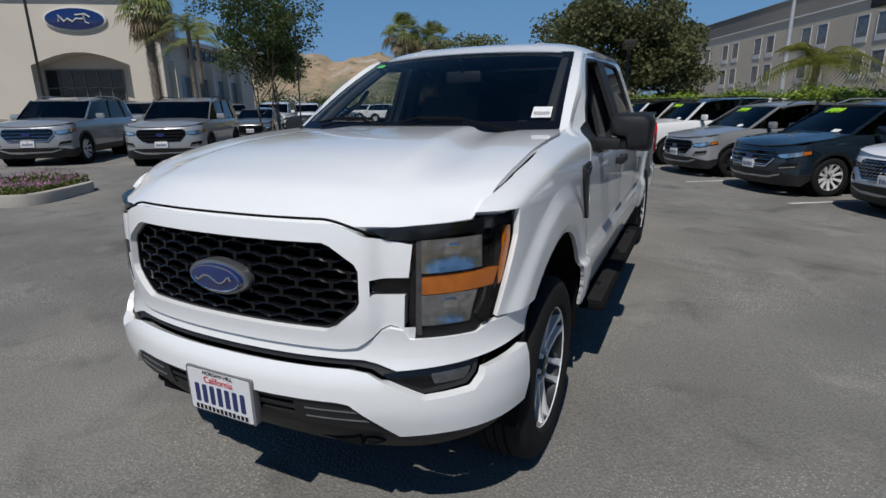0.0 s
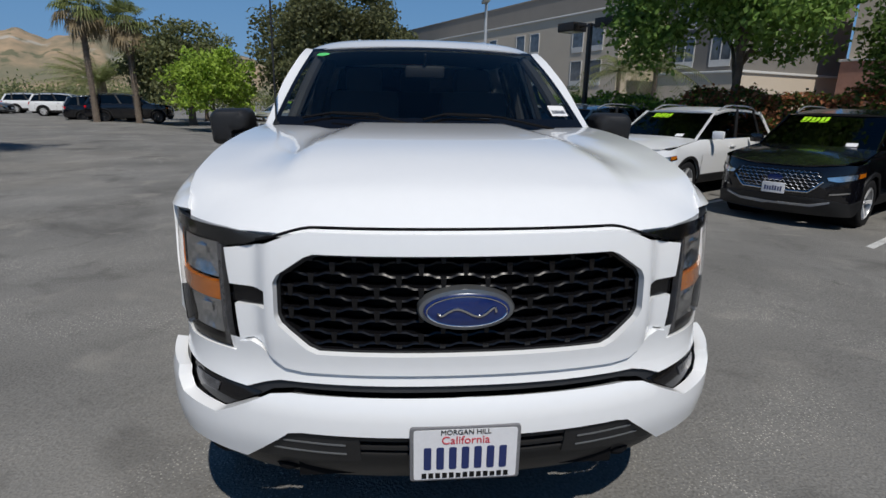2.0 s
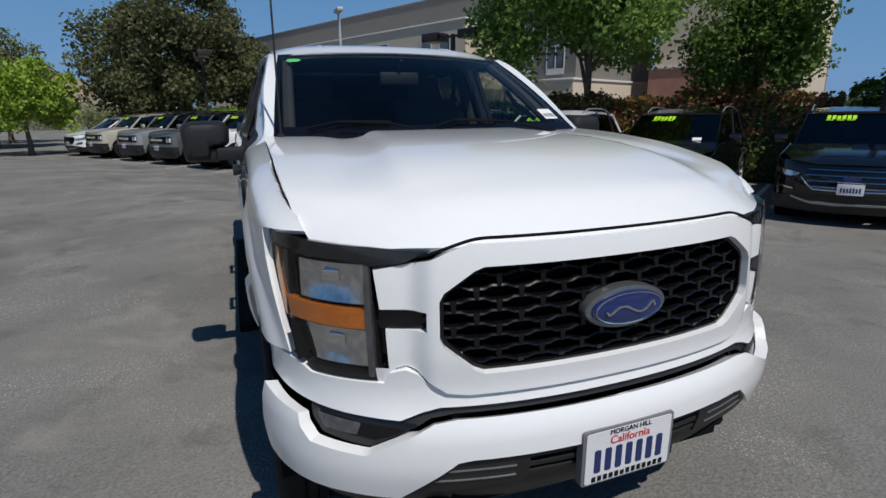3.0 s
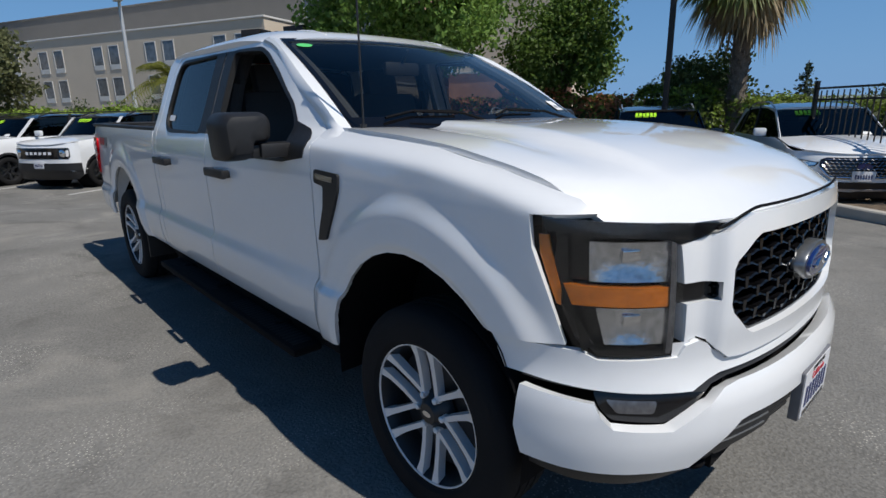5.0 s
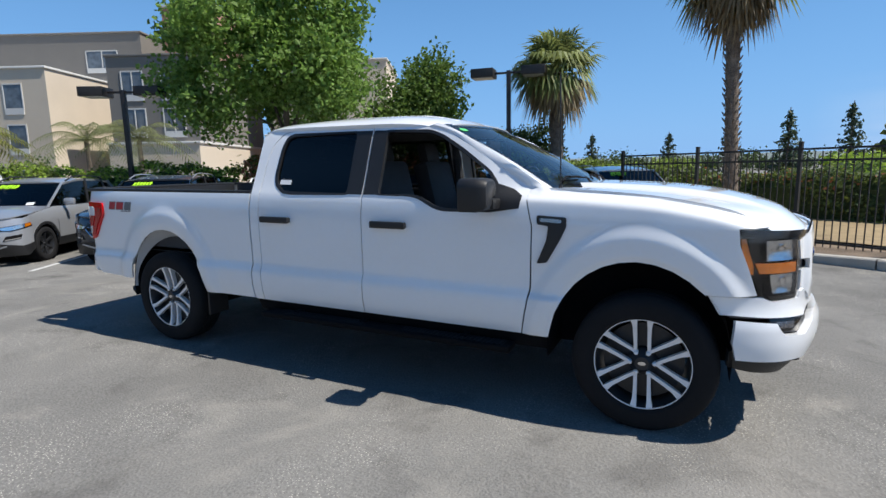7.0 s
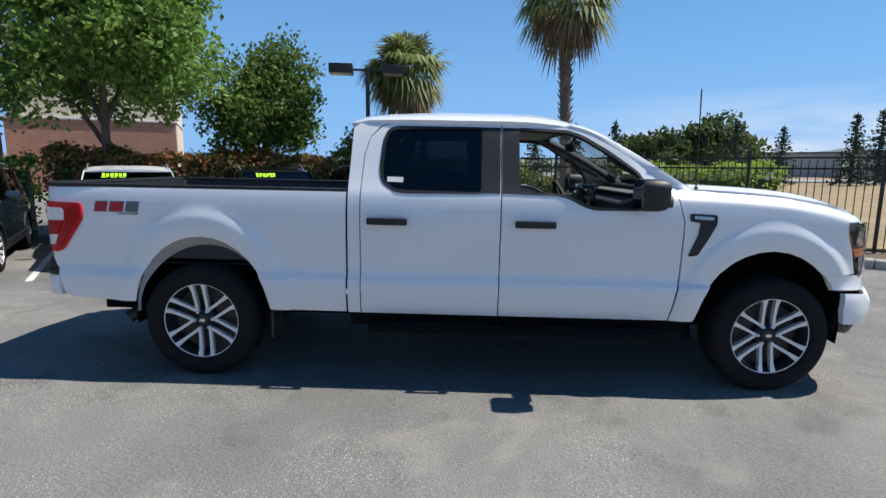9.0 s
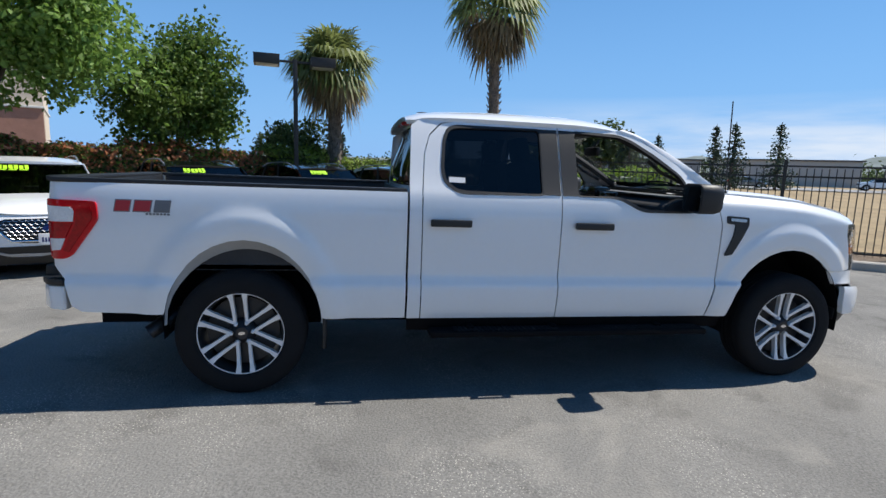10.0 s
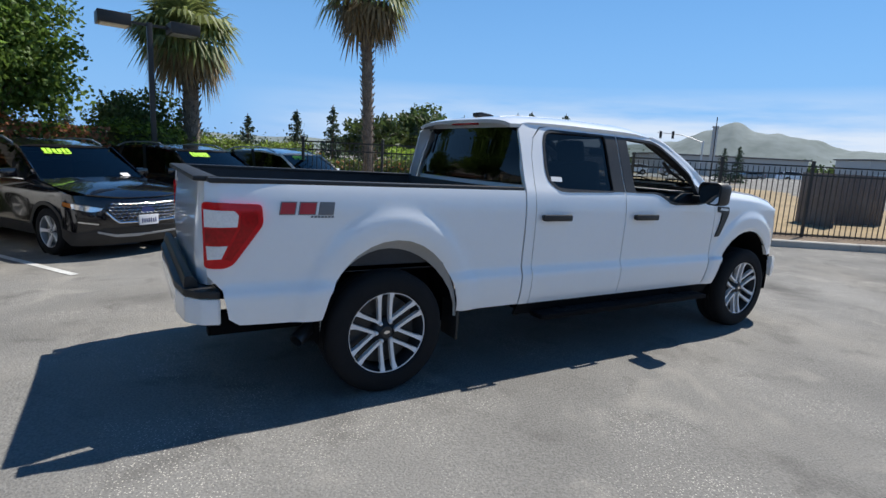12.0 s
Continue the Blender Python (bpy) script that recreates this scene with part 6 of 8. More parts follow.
# ---- lot lamps ----
def lot_lamp(x, y, h, turn, label, seed=0, two=True):
    t = thing("lot_lamp", label, "street lamp", pose(x, y, ground_z(x, y), 0, 0, turn))
    bm = bmesh.new()
    box(bm, 0, 0, h / 2, 0.115, 0.115, h, 0.01)
    part("pole", bm, BRONZE, t, "dark square pole")
    bm = bmesh.new()
    tube(bm, [(0, 0, 0.0), (0, 0, 0.45)], 0.22, 16)
    part("base", bm, CONCRETE, t, "concrete base")
    for sg in ((-1, 1) if two else (1,)):
        bm = bmesh.new()
        box(bm, sg * 0.24, 0, h - 0.06, 0.44, 0.06, 0.06, 0.01)
        part("arm", bm, BRONZE, t)
        bm = bmesh.new()
        prism(bm, [(sg * 0.40, h - 0.18), (sg * 1.05, h - 0.18), (sg * 1.05, h + 0.07), (sg * 0.40, h + 0.07)], -0.28, 0.28, "y", 0.015)
        hd = part("head", bm, BRONZE, t, "dark box-shaped lamp head")
        bm = bmesh.new()
        box(bm, sg * 0.72, 0, h - 0.185, 0.54, 0.44, 0.012)
        part("lens", bm, LAMPGLASS, hd, "pale lamp lens")
    return t


lot_lamp(-4.75, 10.85, 4.45, 8, "dark lot lamp with two box heads behind the stalls")
lot_lamp(-13.9, 5.55, 4.0, 28, "dark lot lamp with two box heads behind the stalls")
lot_lamp(-25.4, -2.0, 4.4, 10, "dark lot lamp with two box heads behind the stalls")
WHITEPOLE = surface("galvanised_pole", (0.55, 0.56, 0.57), 0.4, 0.3, spread=0.1)
t = thing("street_lamp", "slim pale metal street lamp before the hotel", "street lamp", pose(-25.8, 4.4, -0.2))
bm = bmesh.new()
tube(bm, [(0, 0, 0), (0, 0, 6.6)], 0.11, 10, 0.6)
part("pole", bm, WHITEPOLE, t)
bm = bmesh.new()
box(bm, 0.5, -0.1, 6.5, 1.0, 0.3, 0.16, 0.04)
part("head", bm, WHITEPOLE, t)

# ---- hotel ----
STUCCO = surface("beige_stucco", (0.60, 0.51, 0.40), 0.9, spread=0.07, scale=0.6, fine=30, bump=0.2)
STUCCO2 = surface("taupe_stucco", (0.20, 0.185, 0.165), 0.9, spread=0.07, scale=0.6, fine=30, bump=0.2)
BRICK = surface("brick_veneer", (0.36, 0.19, 0.14), 0.9, spread=0.2, scale=2.0, fine=30, bump=0.3)
TRIMW = surface("white_trim", (0.62, 0.61, 0.58), 0.7, spread=0.05)
PANE = surface("window_pane", (0.13, 0.15, 0.17), 0.08, spread=0.5, scale=0.5, fine=3)
CURTAIN = surface("curtain", (0.30, 0.30, 0.31), 0.8, spread=0.2, scale=4, fine=30)
HU = Vector((math.cos(radians(24.5)), math.sin(radians(24.5)), 0))
HNOR = Vector((HU.y, -HU.x, 0))


def block(house, name, corner, length, depth, h, mt, base=-0.25):
    bm = bmesh.new()
    a = Vector(corner)
    p = [a, a - HU * length, a - HU * length - HNOR * depth, a - HNOR * depth]
    v0 = [bm.verts.new((q.x, q.y, base)) for q in p]
    v1 = [bm.verts.new((q.x, q.y, h)) for q in p]
    for k in range(4):
        bm.faces.new((v0[k], v0[(k + 1) % 4], v1[(k + 1) % 4], v1[k]))
    bm.faces.new(v1)
    bmesh.ops.recalc_face_normals(bm, faces=bm.faces[:])
    w = part(name, bm, mt, house, smooth=False)
    bm = bmesh.new()
    m = Matrix.Translation(((p[0] + p[1]) / 2 - HNOR * depth / 2) + Vector((0, 0, h))) @ Matrix.Rotation(radians(24.5), 4, "Z")
    box(bm, 0, 0, 0.03, length + 0.2, depth + 0.2, 0.14, 0.03, m)
    part("parapet", bm, TRIMW if mt is not STUCCO2 else mt, house)
    return w


def hotel_window(house, corner, s, z, w, h, panes=2, sill=True):
    """A window s metres along the front from the corner, set into the wall with frame, panes and sill."""
    c = Vector(corner) - HU * s
    m = Matrix.Translation((c.x, c.y, z)) @ Matrix.Rotation(radians(24.5), 4, "Z")
    bm = bmesh.new()
    for x, zz, sx, sz in ((0, h / 2, w + 0.1, 0.07), (0, -h / 2, w + 0.1, 0.07), (-w / 2, 0, 0.07, h), (w / 2, 0, 0.07, h)) + (((0, 0, 0.06, h),) if panes == 2 else ()):
        box(bm, x, -0.01, zz, sx * 0.97, 0.06, sz, 0.0, m)
    wd = part("window", bm, TRIMW, house, "pale window frame", smooth=False)
    for k in range(panes):
        x = 0 if panes == 1 else (k - 0.5) * w / 2
        bm = bmesh.new()
        box(bm, x, 0.015, 0.0, w / panes - 0.08, 0.05, h - 0.08, 0.0, m)
        part("pane", bm, PANE, wd, smooth=False)
    if sill:
        bm = bmesh.new()
        box(bm, 0, -0.02, -h / 2 - 0.19, w + 0.02, 0.05, 0.30, 0.0, m)
        part("sill", bm, TRIMW, wd, smooth=False)


hotel = thing("hotel_building", "four-storey beige and taupe hotel with paired windows", "building")
CB, CG = (-35.3, 15.3, 0), (-39.8, 25.0, 0)
block(hotel, "wall", CB, 44, 14, 8.0, STUCCO)
block(hotel, "wall", CG, 60, 16, 12.6, STUCCO2)
block(hotel, "wall", (-33.6, 27.0, 0), 4.2, 6, 14.2, BRICK)
for row, z in enumerate((6.35, 3.95)):
    for s in (2.1, 4.1, 9.2, 11.1, 15.2, 17.1, 22, 24, 28, 30, 34, 36):
        hotel_window(hotel, CB, s, z, 1.15, 1.45, 1)
for s in (1.9, 6.4, 11.2, 16.2, 22, 28, 34):
    hotel_window(hotel, CB, s, 1.0, 3.0, 1.9, 2, False)
for z in (10.6, 7.9, 5.2, 2.4):
    for s in (3.2, 9.5, 15.6, 22, 28.5, 35, 41):
        if (z > 9 and s < 4) or (z < 9 and s < 8):
            hotel_window(hotel, CG, s, z, 2.5, 1.35, 2)
wing_ = thing("hotel_wing", "beige and taupe hotel wing behind the trees", "building")
block(wing_, "wall", (-27.1, 19.0, 0), 5.6, 12, 3.4, STUCCO)
block(wing_, "wall", (-27.3, 19.3, 0), 5.4, 11, 8.6, STUCCO2)
block(wing_, "wall", (-20.5, 30.0, 0), 9.0, 8, 4.2, BRICK)
block(wing_, "wall", (-20.6, 30.3, 0), 8.8, 7, 9.5, STUCCO)
for z in (7.0, 4.8):
    for s in (1.5, 3.9):
        hotel_window(wing_, (-27.3, 19.3, 0), s, z, 1.3, 1.4, 2)
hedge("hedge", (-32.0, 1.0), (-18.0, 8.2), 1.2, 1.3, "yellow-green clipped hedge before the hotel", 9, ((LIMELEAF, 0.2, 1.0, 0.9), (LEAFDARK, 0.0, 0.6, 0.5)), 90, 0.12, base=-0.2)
for k, (x, y) in enumerate(((-28.0, 5.5), (-24.2, 8.4), (-30.5, 3.0))):
    tree(x, y, 2.2, (1.1, 1.1, 0.8), 1.5, LEAFDARK, "rounded dark shrub before the hotel", 70 + k, 40, 45, 0.24, 0.11, 0.05, 0.7, base=-0.2)

# ---- dealership ----
CREAMW = surface("cream_stucco", (0.60, 0.54, 0.46), 0.9, spread=0.05, scale=0.5, fine=25, bump=0.15)
dealer = thing("dealership_building", "cream stucco showroom with an arched porch", "building")
DA, DB = Vector((-16.25, -37.6, 0)), Vector((-21.7, -29.5, 0))
dd = (DB - DA).normalized()
dn = Vector((-dd.y, dd.x, 0))
if dn.dot(Vector((1, 1.2, 0))) < 0:
    dn = -dn
dm = Matrix(((dd.x, dn.x, 0, DA.x), (dd.y, dn.y, 0, DA.y), (0, 0, 1, 0.75), (0, 0, 0, 1)))
DL = (DB - DA).length
arch = [(2.4, 0.0)] + [(2.4 + 5.6 * q, 3.5 + 0.75 * math.sin(math.pi * q)) for q in np.linspace(0, 1, 12)] + [(8.0, 0.0)]
wallpoly = [(-6, 0), (2.4, 0)] + arch[1:-1] + [(8.0, 0), (DL, 0), (DL, 7.6), (-6, 7.6)]
bm = sheet(wallpoly, lambda a, b: dm @ Vector((a, 0, b)), 3.0, 1.6, (), dn)
part("wall", bm, CREAMW, dealer, smooth=False)
bm = bmesh.new()
box(bm, 2.0, -3.2, 3.7, 15.6, 0.3, 7.4, 0.0, dm)
box(bm, -6.0, -6.0, 3.7, 0.4, 12, 7.4, 0.0, dm)
box(bm, DL, -1.6, 3.7, 0.4, 3.2, 7.4, 0.0, dm)
part("wall", bm, CREAMW, dealer, smooth=False)
SHOWGLASS = surface("showroom_glass", (0.014, 0.016, 0.018), 0.06, spread=0.5, scale=0.4, fine=2)
for k in range(6):
    for j in range(3):
        bm = bmesh.new()
        box(bm, 2.80 + 0.76 * k, -1.42, 0.55 + 1.1 * j, 0.71, 0.06, 1.05, 0.0, dm)
        part("pane", bm, SHOWGLASS, dealer, smooth=False)
bm = bmesh.new()
for k in range(7):
    box(bm, 2.42 + 0.76 * k, -1.38, 1.65, 0.05, 0.10, 3.36, 0.0, dm)
for j in range(4):
    box(bm, 4.70, -1.375, 0.02 + 1.1 * j, 4.6, 0.09, 0.05, 0.0, dm)
part("mullion", bm, DECALGREY, dealer, "grey glazing bars", smooth=False)
bm = bmesh.new()
box(bm, 5.2, -1.52, 2.3, 6.2, 0.12, 4.6, 0.0, dm)
part("porch_wall", bm, CREAMW, dealer, smooth=False)
bm = bmesh.new()
box(bm, 2.0, 0.12, 7.65, 16.4, 0.5, 0.25, 0.04, dm)
part("cornice", bm, CREAMW, dealer)
SX, SZ = 5.4, 6.1
for a, b, y, mt, nm in ((1.75, 0.70, 0.14, TRIMW, "sign_rim"), (1.62, 0.60, 0.20, BLUE, "sign_field")):
    bm = bmesh.new()
    prism(bm, [(SX + a * math.cos(q), SZ + b * math.sin(q)) for q in np.linspace(0, 2 * math.pi, 41)[:-1]], y - 0.2, y, "y", 0.02)
    bmesh.ops.transform(bm, matrix=dm, verts=bm.verts[:])
    part(nm, bm, mt, dealer, "blue oval wall sign" if nm == "sign_field" else "")
bm = bmesh.new()
for pts in ([(-0.9, 0.1), (-0.6, 0.28), (-0.1, 0.22)], [(-0.55, 0.25), (-0.62, -0.2), (-0.8, -0.25)], [(-0.5, 0.0), (-0.1, 0.02), (0.1, -0.16), (0.35, 0.02), (0.55, -0.15), (0.85, 0.2), (0.85, -0.16)]):
    tube(bm, [dm @ Vector((SX - x, 0.24, SZ + z)) for x, z in pts], 0.045, 5)
part("sign_stroke", bm, TRIMW, dealer)
# wing that runs back to the right, with its name
W0 = DB
W1 = Vector((-37.0, -37.0, 0))
wd_ = (W1 - W0).normalized()
wnn = Vector((wd_.y, -wd_.x, 0))
if wnn.dot(Vector((1, 1, 0))) < 0:
    wnn = -wnn
wmx = Matrix(((wd_.x, wnn.x, 0, W0.x), (wd_.y, wnn.y, 0, W0.y), (0, 0, 1, 0.75), (0, 0, 0, 1)))
WL = (W1 - W0).length
bm = bmesh.new()
box(bm, WL / 2 + 1.9, -4, 2.6, WL - 3.8, 8, 5.2, 0.0, wmx)
box(bm, 1.95, -0.15, 2.6, 3.9, 0.30, 5.2, 0.0, wmx)
box(bm, WL / 2, 0.15, 5.2, WL + 0.3, 0.5, 0.3, 0.0, wmx)
for k in range(5):
    box(bm, 1.2 + k * 2.9, 0.25, 1.9, 0.5, 0.5, 3.8, 0.0, wmx)
part("wall", bm, CREAMW, dealer, smooth=False)
for k in range(4):
    bm = bmesh.new()
    box(bm, 2.65 + k * 2.9, 0.06, 1.6, 2.1, 0.1, 2.6, 0.0, wmx)
    part("pane", bm, PANE, dealer, smooth=False)
tm = wmx @ Matrix.Translation((7.0, 0.42, 4.45)) @ Matrix(((-1, 0, 0, 0), (0, 0, 1, 0), (0, 1, 0, 0), (0, 0, 0, 1)))
if (tm.to_3x3() @ Vector((1, 0, 0))).dot(wd_) < 0:
    tm = wmx @ Matrix.Translation((7.0, 0.42, 4.45)) @ Matrix(((1, 0, 0, 0), (0, 0, 1, 0), (0, 1, 0, 0), (0, 0, 0, 1)))
words("wall_letters", "MORGAN HILL", 1.15, tm, GLOSSBLACK, dealer, "dark raised letters", 0.05)
lot_lamp(-13.15, -26.7, 9.0, 60, "tall dark lot lamp before the showroom")
fan_palm(-16.9, -23.75, 6.4, 1.6, "fan palm before the showroom", 81, 0.2, nleaf=36, ndry=30)
feather_palm(-17.7, -21.9, 5.2, 2.0, "feather palm before the showroom", 82, n=14)
feather_palm(-20.5, -24.6, 5.2, 2.0, "feather palm before the showroom", 83, n=14)


# ---- planted islands ----
def island(x, y, L, W, turn, label, seed):
    g = ground_z(x, y)
    t = thing("planted_island", label, "planter", pose(x, y, g, 0, 0, turn))
    bm = bmesh.new()
    ring = rounded([(-L / 2, -W / 2), (L / 2, -W / 2), (L / 2, W / 2), (-L / 2, W / 2)], 0.6, 6)
    inn = [(a * (1 - 0.3 / L), b * (1 - 0.3 / W)) for a, b in ring]
    n = len(ring)
    v = [[bm.verts.new((a, b, z)) for a, b in q] for q, z in ((ring, -0.05), (ring, 0.13), ([(a * 0.995, b * 0.995) for a, b in ring], 0.15), (inn, 0.15), (inn, 0.05))]
    for r0, r1 in zip(v, v[1:]):
        for j in range(n):
            bm.faces.new((r0[j], r0[(j + 1) % n], r1[(j + 1) % n], r1[j]))
    bmesh.ops.recalc_face_normals(bm, faces=bm.faces[:])
    part("kerb", bm, CONCRETE, t, "pale concrete edging")
    bm = bmesh.new()
    bm.faces.new([bm.verts.new((a, b, 0.10)) for a, b in inn])
    part("soil", bm, MULCH, t, "dark soil")
    rng = np.random.default_rng(seed)
    for nm, mt, cnt, zz, sz in (("leaves", HEDGEGREEN, 9000, 0.30, 0.06), ("flower_bed", PINK, 3200, 0.36, 0.045)):
        m = int(cnt * L * W / 8)
        xs, ys = rng.uniform(-L / 2 + 0.2, L / 2 - 0.2, m), rng.uniform(-W / 2 + 0.15, W / 2 - 0.15, m)
        hh = 0.12 + (zz - 0.05) * (0.5 + 0.5 * np.sin(xs * 2.1 + seed) * np.cos(ys * 2.7)) * rng.uniform(0.3, 1.05, m)
        me = leaf_mesh(nm, np.stack([xs, ys, hh + (0.03 if nm == "flower_bed" else 0)], 1), sz, seed + m)
        me.materials.append(mt)
        o = new(nm, me)
        o.parent = t
        o["kind"] = "stuff"
    return t


island(-12.4, -12.0, 4.6, 2.2, 45, "kerbed island of pink flowering ground cover", 5)
island(-2.75, -9.85, 3.0, 2.0, -64, "kerbed island of pink flowering ground cover", 6)
tree(-11.6, -11.5, 5.2, (1.7, 1.7, 1.6), 3.9, LEAFDARK, "small many-stemmed dark green tree in the island", 91, 130, 90, 0.27, 0.085, 0.045, 1.1, 0.2, stems=3)
tree(-12.9, -12.2, 4.0, (1.2, 1.2, 1.2), 3.1, LEAFDARK, "small many-stemmed dark green tree in the island", 92, 90, 80, 0.25, 0.085, 0.04, 1.1, 0.2, stems=3)
# unseen tree, added for the shadow thrown beside the near island
tree(-1.7, -11.2, 3.6, (1.1, 1.1, 1.0), 2.9, LEAFDARK, "small dark green tree out of view by the island", 93, 60, 60, 0.24, 0.085, 0.05, 1.3, 0.2)

# ---- distance ----
HILLTAN = surface("dry_hillside", (0.40, 0.28, 0.18), 0.95, spread=0.15, scale=0.012, fine=0.06, stain=(0.13, 0.13, 0.085))
hn, hl = HILLTAN.node_tree.nodes, HILLTAN.node_tree.links
htc = hn.new("ShaderNodeTexCoord")
for sc_, lo_, hi_, amt_, col_ in ((0.008, 0.50, 0.60, 0.75, (0.15, 0.15, 0.10, 1)), (0.05, 0.58, 0.66, 0.8, (0.09, 0.105, 0.06, 1)), (0.02, 0.60, 0.66, 0.7, (0.42, 0.40, 0.36, 1))):
    sn, sr, sm = hn.new("ShaderNodeTexNoise"), hn.new("ShaderNodeMapRange"), hn.new("ShaderNodeMixRGB")
    sn.inputs["Scale"].default_value, sn.inputs["Detail"].default_value = sc_, 5.0
    sr.inputs[1].default_value, sr.inputs[2].default_value, sr.inputs[4].default_value = lo_, hi_, amt_
    hb = hn["Principled BSDF"].inputs["Base Color"]
    hl.new(htc.outputs["Object"], sn.inputs["Vector"])
    hl.new(sn.outputs["Fac"], sr.inputs[0])
    hl.new(sr.outputs[0], sm.inputs[0])
    hl.new(hb.links[0].from_socket, sm.inputs[1])
    sm.inputs[2].default_value = col_
    hl.new(sm.outputs[0], hb)
# distance haze is put into this blue-grey hillside colour
HILLBLUE = surface("hazed_hillside", (0.17, 0.20, 0.20), 0.95, spread=0.2, scale=0.01, fine=0.05, stain=(0.11, 0.14, 0.13))


def ridge(name, dist, a0, a1, tops, mt, label, seed, depth=260):
    """A range of hills between two bearings (degrees from +x), with the given heights along it."""
    rng = np.random.default_rng(seed)
    bm = bmesh.new()
    n, m = 260, 16
    rows = []
    ph = rng.uniform(0, 6, 6)
    for k in range(n + 1):
        a = radians(a0 + (a1 - a0) * k / n)
        hgt = float(np.interp(k / n, np.linspace(0, 1, len(tops)), tops))
        row = []
        for j in range(m + 1):
            q = j / m
            r = dist + depth * q
            z = hgt * smooth01(q) * (1 + 0.06 * math.sin(k * 0.24 + ph[0] + q * 4) + 0.03 * math.sin(k * 0.53 + ph[1] + q * 3) + 0.012 * math.sin(k * 1.17 + q * 9 + ph[2]))
            row.append(bm.verts.new((-2 + r * math.cos(a), r * math.sin(a), z - 1.0)))
        rows.append(row)
    for r0, r1 in zip(rows, rows[1:]):
        for j in range(m):
            bm.faces.new((r0[j], r0[j + 1], r1[j + 1], r1[j]))
    bmesh.ops.recalc_face_normals(bm, faces=bm.faces[:])
    return setting(name, bm, mt, label, "hill")


ridge("backdrop_hills", 650, 186, 250, (20, 50, 78, 86, 84, 78, 84, 88, 92, 86, 80, 70), HILLTAN, "dry tan hills with dark scrub patches", 1)
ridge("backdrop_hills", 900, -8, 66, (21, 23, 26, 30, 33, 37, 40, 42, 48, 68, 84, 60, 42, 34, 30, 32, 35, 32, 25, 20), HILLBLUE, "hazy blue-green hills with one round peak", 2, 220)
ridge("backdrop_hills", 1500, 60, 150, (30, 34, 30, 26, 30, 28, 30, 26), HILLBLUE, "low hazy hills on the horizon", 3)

# belts of distant trees
rng = np.random.default_rng(9)
for nm, r0, a0, a1, cnt, hh, mt in (("far_trees", 150, 40, 125, 150, 4.2, LEAFDARK), ("far_trees", 95, 176, 216, 110, 3.6, OLIVE), ("far_trees", 210, 5, 45, 60, 4.0, LEAFDARK), ("far_trees", 120, 216, 250, 60, 4.0, LEAFDARK)):
    spots = []
    for k in range(cnt):
        a = radians(rng.uniform(a0, a1))
        r = r0 * rng.uniform(0.9, 1.25)
        h = hh * rng.uniform(0.5, 1.4)
        c = np.array((-2 + r * math.cos(a), r * math.sin(a), h * 0.5 - 0.2))
        q = rng.normal(size=(240, 3)) * np.array((h * 0.34, h * 0.34, h * 0.24))
        spots.append(c + q)
    me = leaf_mesh(nm, np.concatenate(spots), 0.0042 * r0, int(r0))
    me.materials.append(mt)
    tagged(new(nm, me), "belt of dark green trees in the distance", "trees", kind="stuff")

# low buildings, road and signals beyond the field
ROADG = surface("far_road", (0.25, 0.25, 0.25), 0.9, spread=0.1)
bm = bmesh.new()
pts = [fence_at(-40, 66), fence_at(130, 66), fence_at(130, 84), fence_at(-40, 84)]
bm.faces.new([bm.verts.new((p.x, p.y, 0.02)) for p in pts])
setting("road", bm, ROADG, "pale grey road beyond the field", "road")
PALEWALL = surface("pale_wall", (0.46, 0.45, 0.43), 0.9, spread=0.08)
DARKROOF = surface("far_roof", (0.12, 0.12, 0.12), 0.8, spread=0.15)
for k, (s, off, L, W, h) in enumerate(((12, 120, 26, 12, 5.0), (48, 118, 34, 14, 4.4), (92, 116, 30, 12, 5.2), (-14, 130, 22, 12, 5.0))):
    p = fence_at(s, off)
    b = thing("low_building", "long low pale commercial building across the road", "building", pose(p.x, p.y, -0.2, 0, 0, fdir))
    bm = bmesh.new()
    box(bm, 0, 0, h / 2, W, L, h, 0.05)
    part("wall", bm, PALEWALL, b)
    bm = bmesh.new()
    box(bm, 0, 0, h + 0.15, W + 0.8, L + 0.8, 0.3, 0.05)
    part("roof", bm, DARKROOF, b)
    for j in range(int(L / 4)):
        bm = bmesh.new()
        box(bm, -W / 2 - 0.02, -L / 2 + 2 + 4 * j, 1.5, 0.08, 2.6, 1.7)
        part("window", bm, PANE, b, smooth=False)
# shed by the fence at the lot's far end
WOOD = surface("weathered_boards", (0.16, 0.14, 0.13), 0.9, spread=0.3, scale=2, fine=30, bump=0.3)
p = fence_at(6.6, 4.4)
shed = thing("board_enclosure", "grey weathered board enclosure in the field", "shed", pose(p.x, p.y, 0.05, 0, 0, fdir))
for j in range(16):
    bm = bmesh.new()
    box(bm, 0, -0.2 + 0.16 * j, 0.78, 0.03, 0.145, 1.56, 0.004)
    part("board", bm, WOOD, shed)
for j in range(12):
    bm = bmesh.new()
    box(bm, 0.09 + 0.16 * j, -0.3, 0.78, 0.145, 0.03, 1.56, 0.004)
    part("board", bm, WOOD, shed)
sg_ = thing("traffic_signal", "traffic signal on a long curved arm across the field", "traffic signal", pose(62.1, 40.9, 0, 0, 0, 120))
bm = bmesh.new()
tube(bm, [(0, 0, 0), (0, 0, 5.2)], 0.14, 8, 0.8)
tube(bm, [(0, 0, 4.9), (1.6, 0, 5.6), (3.2, 0, 6.0), (5.9, 0, 6.2)], 0.08, 7, 0.6)
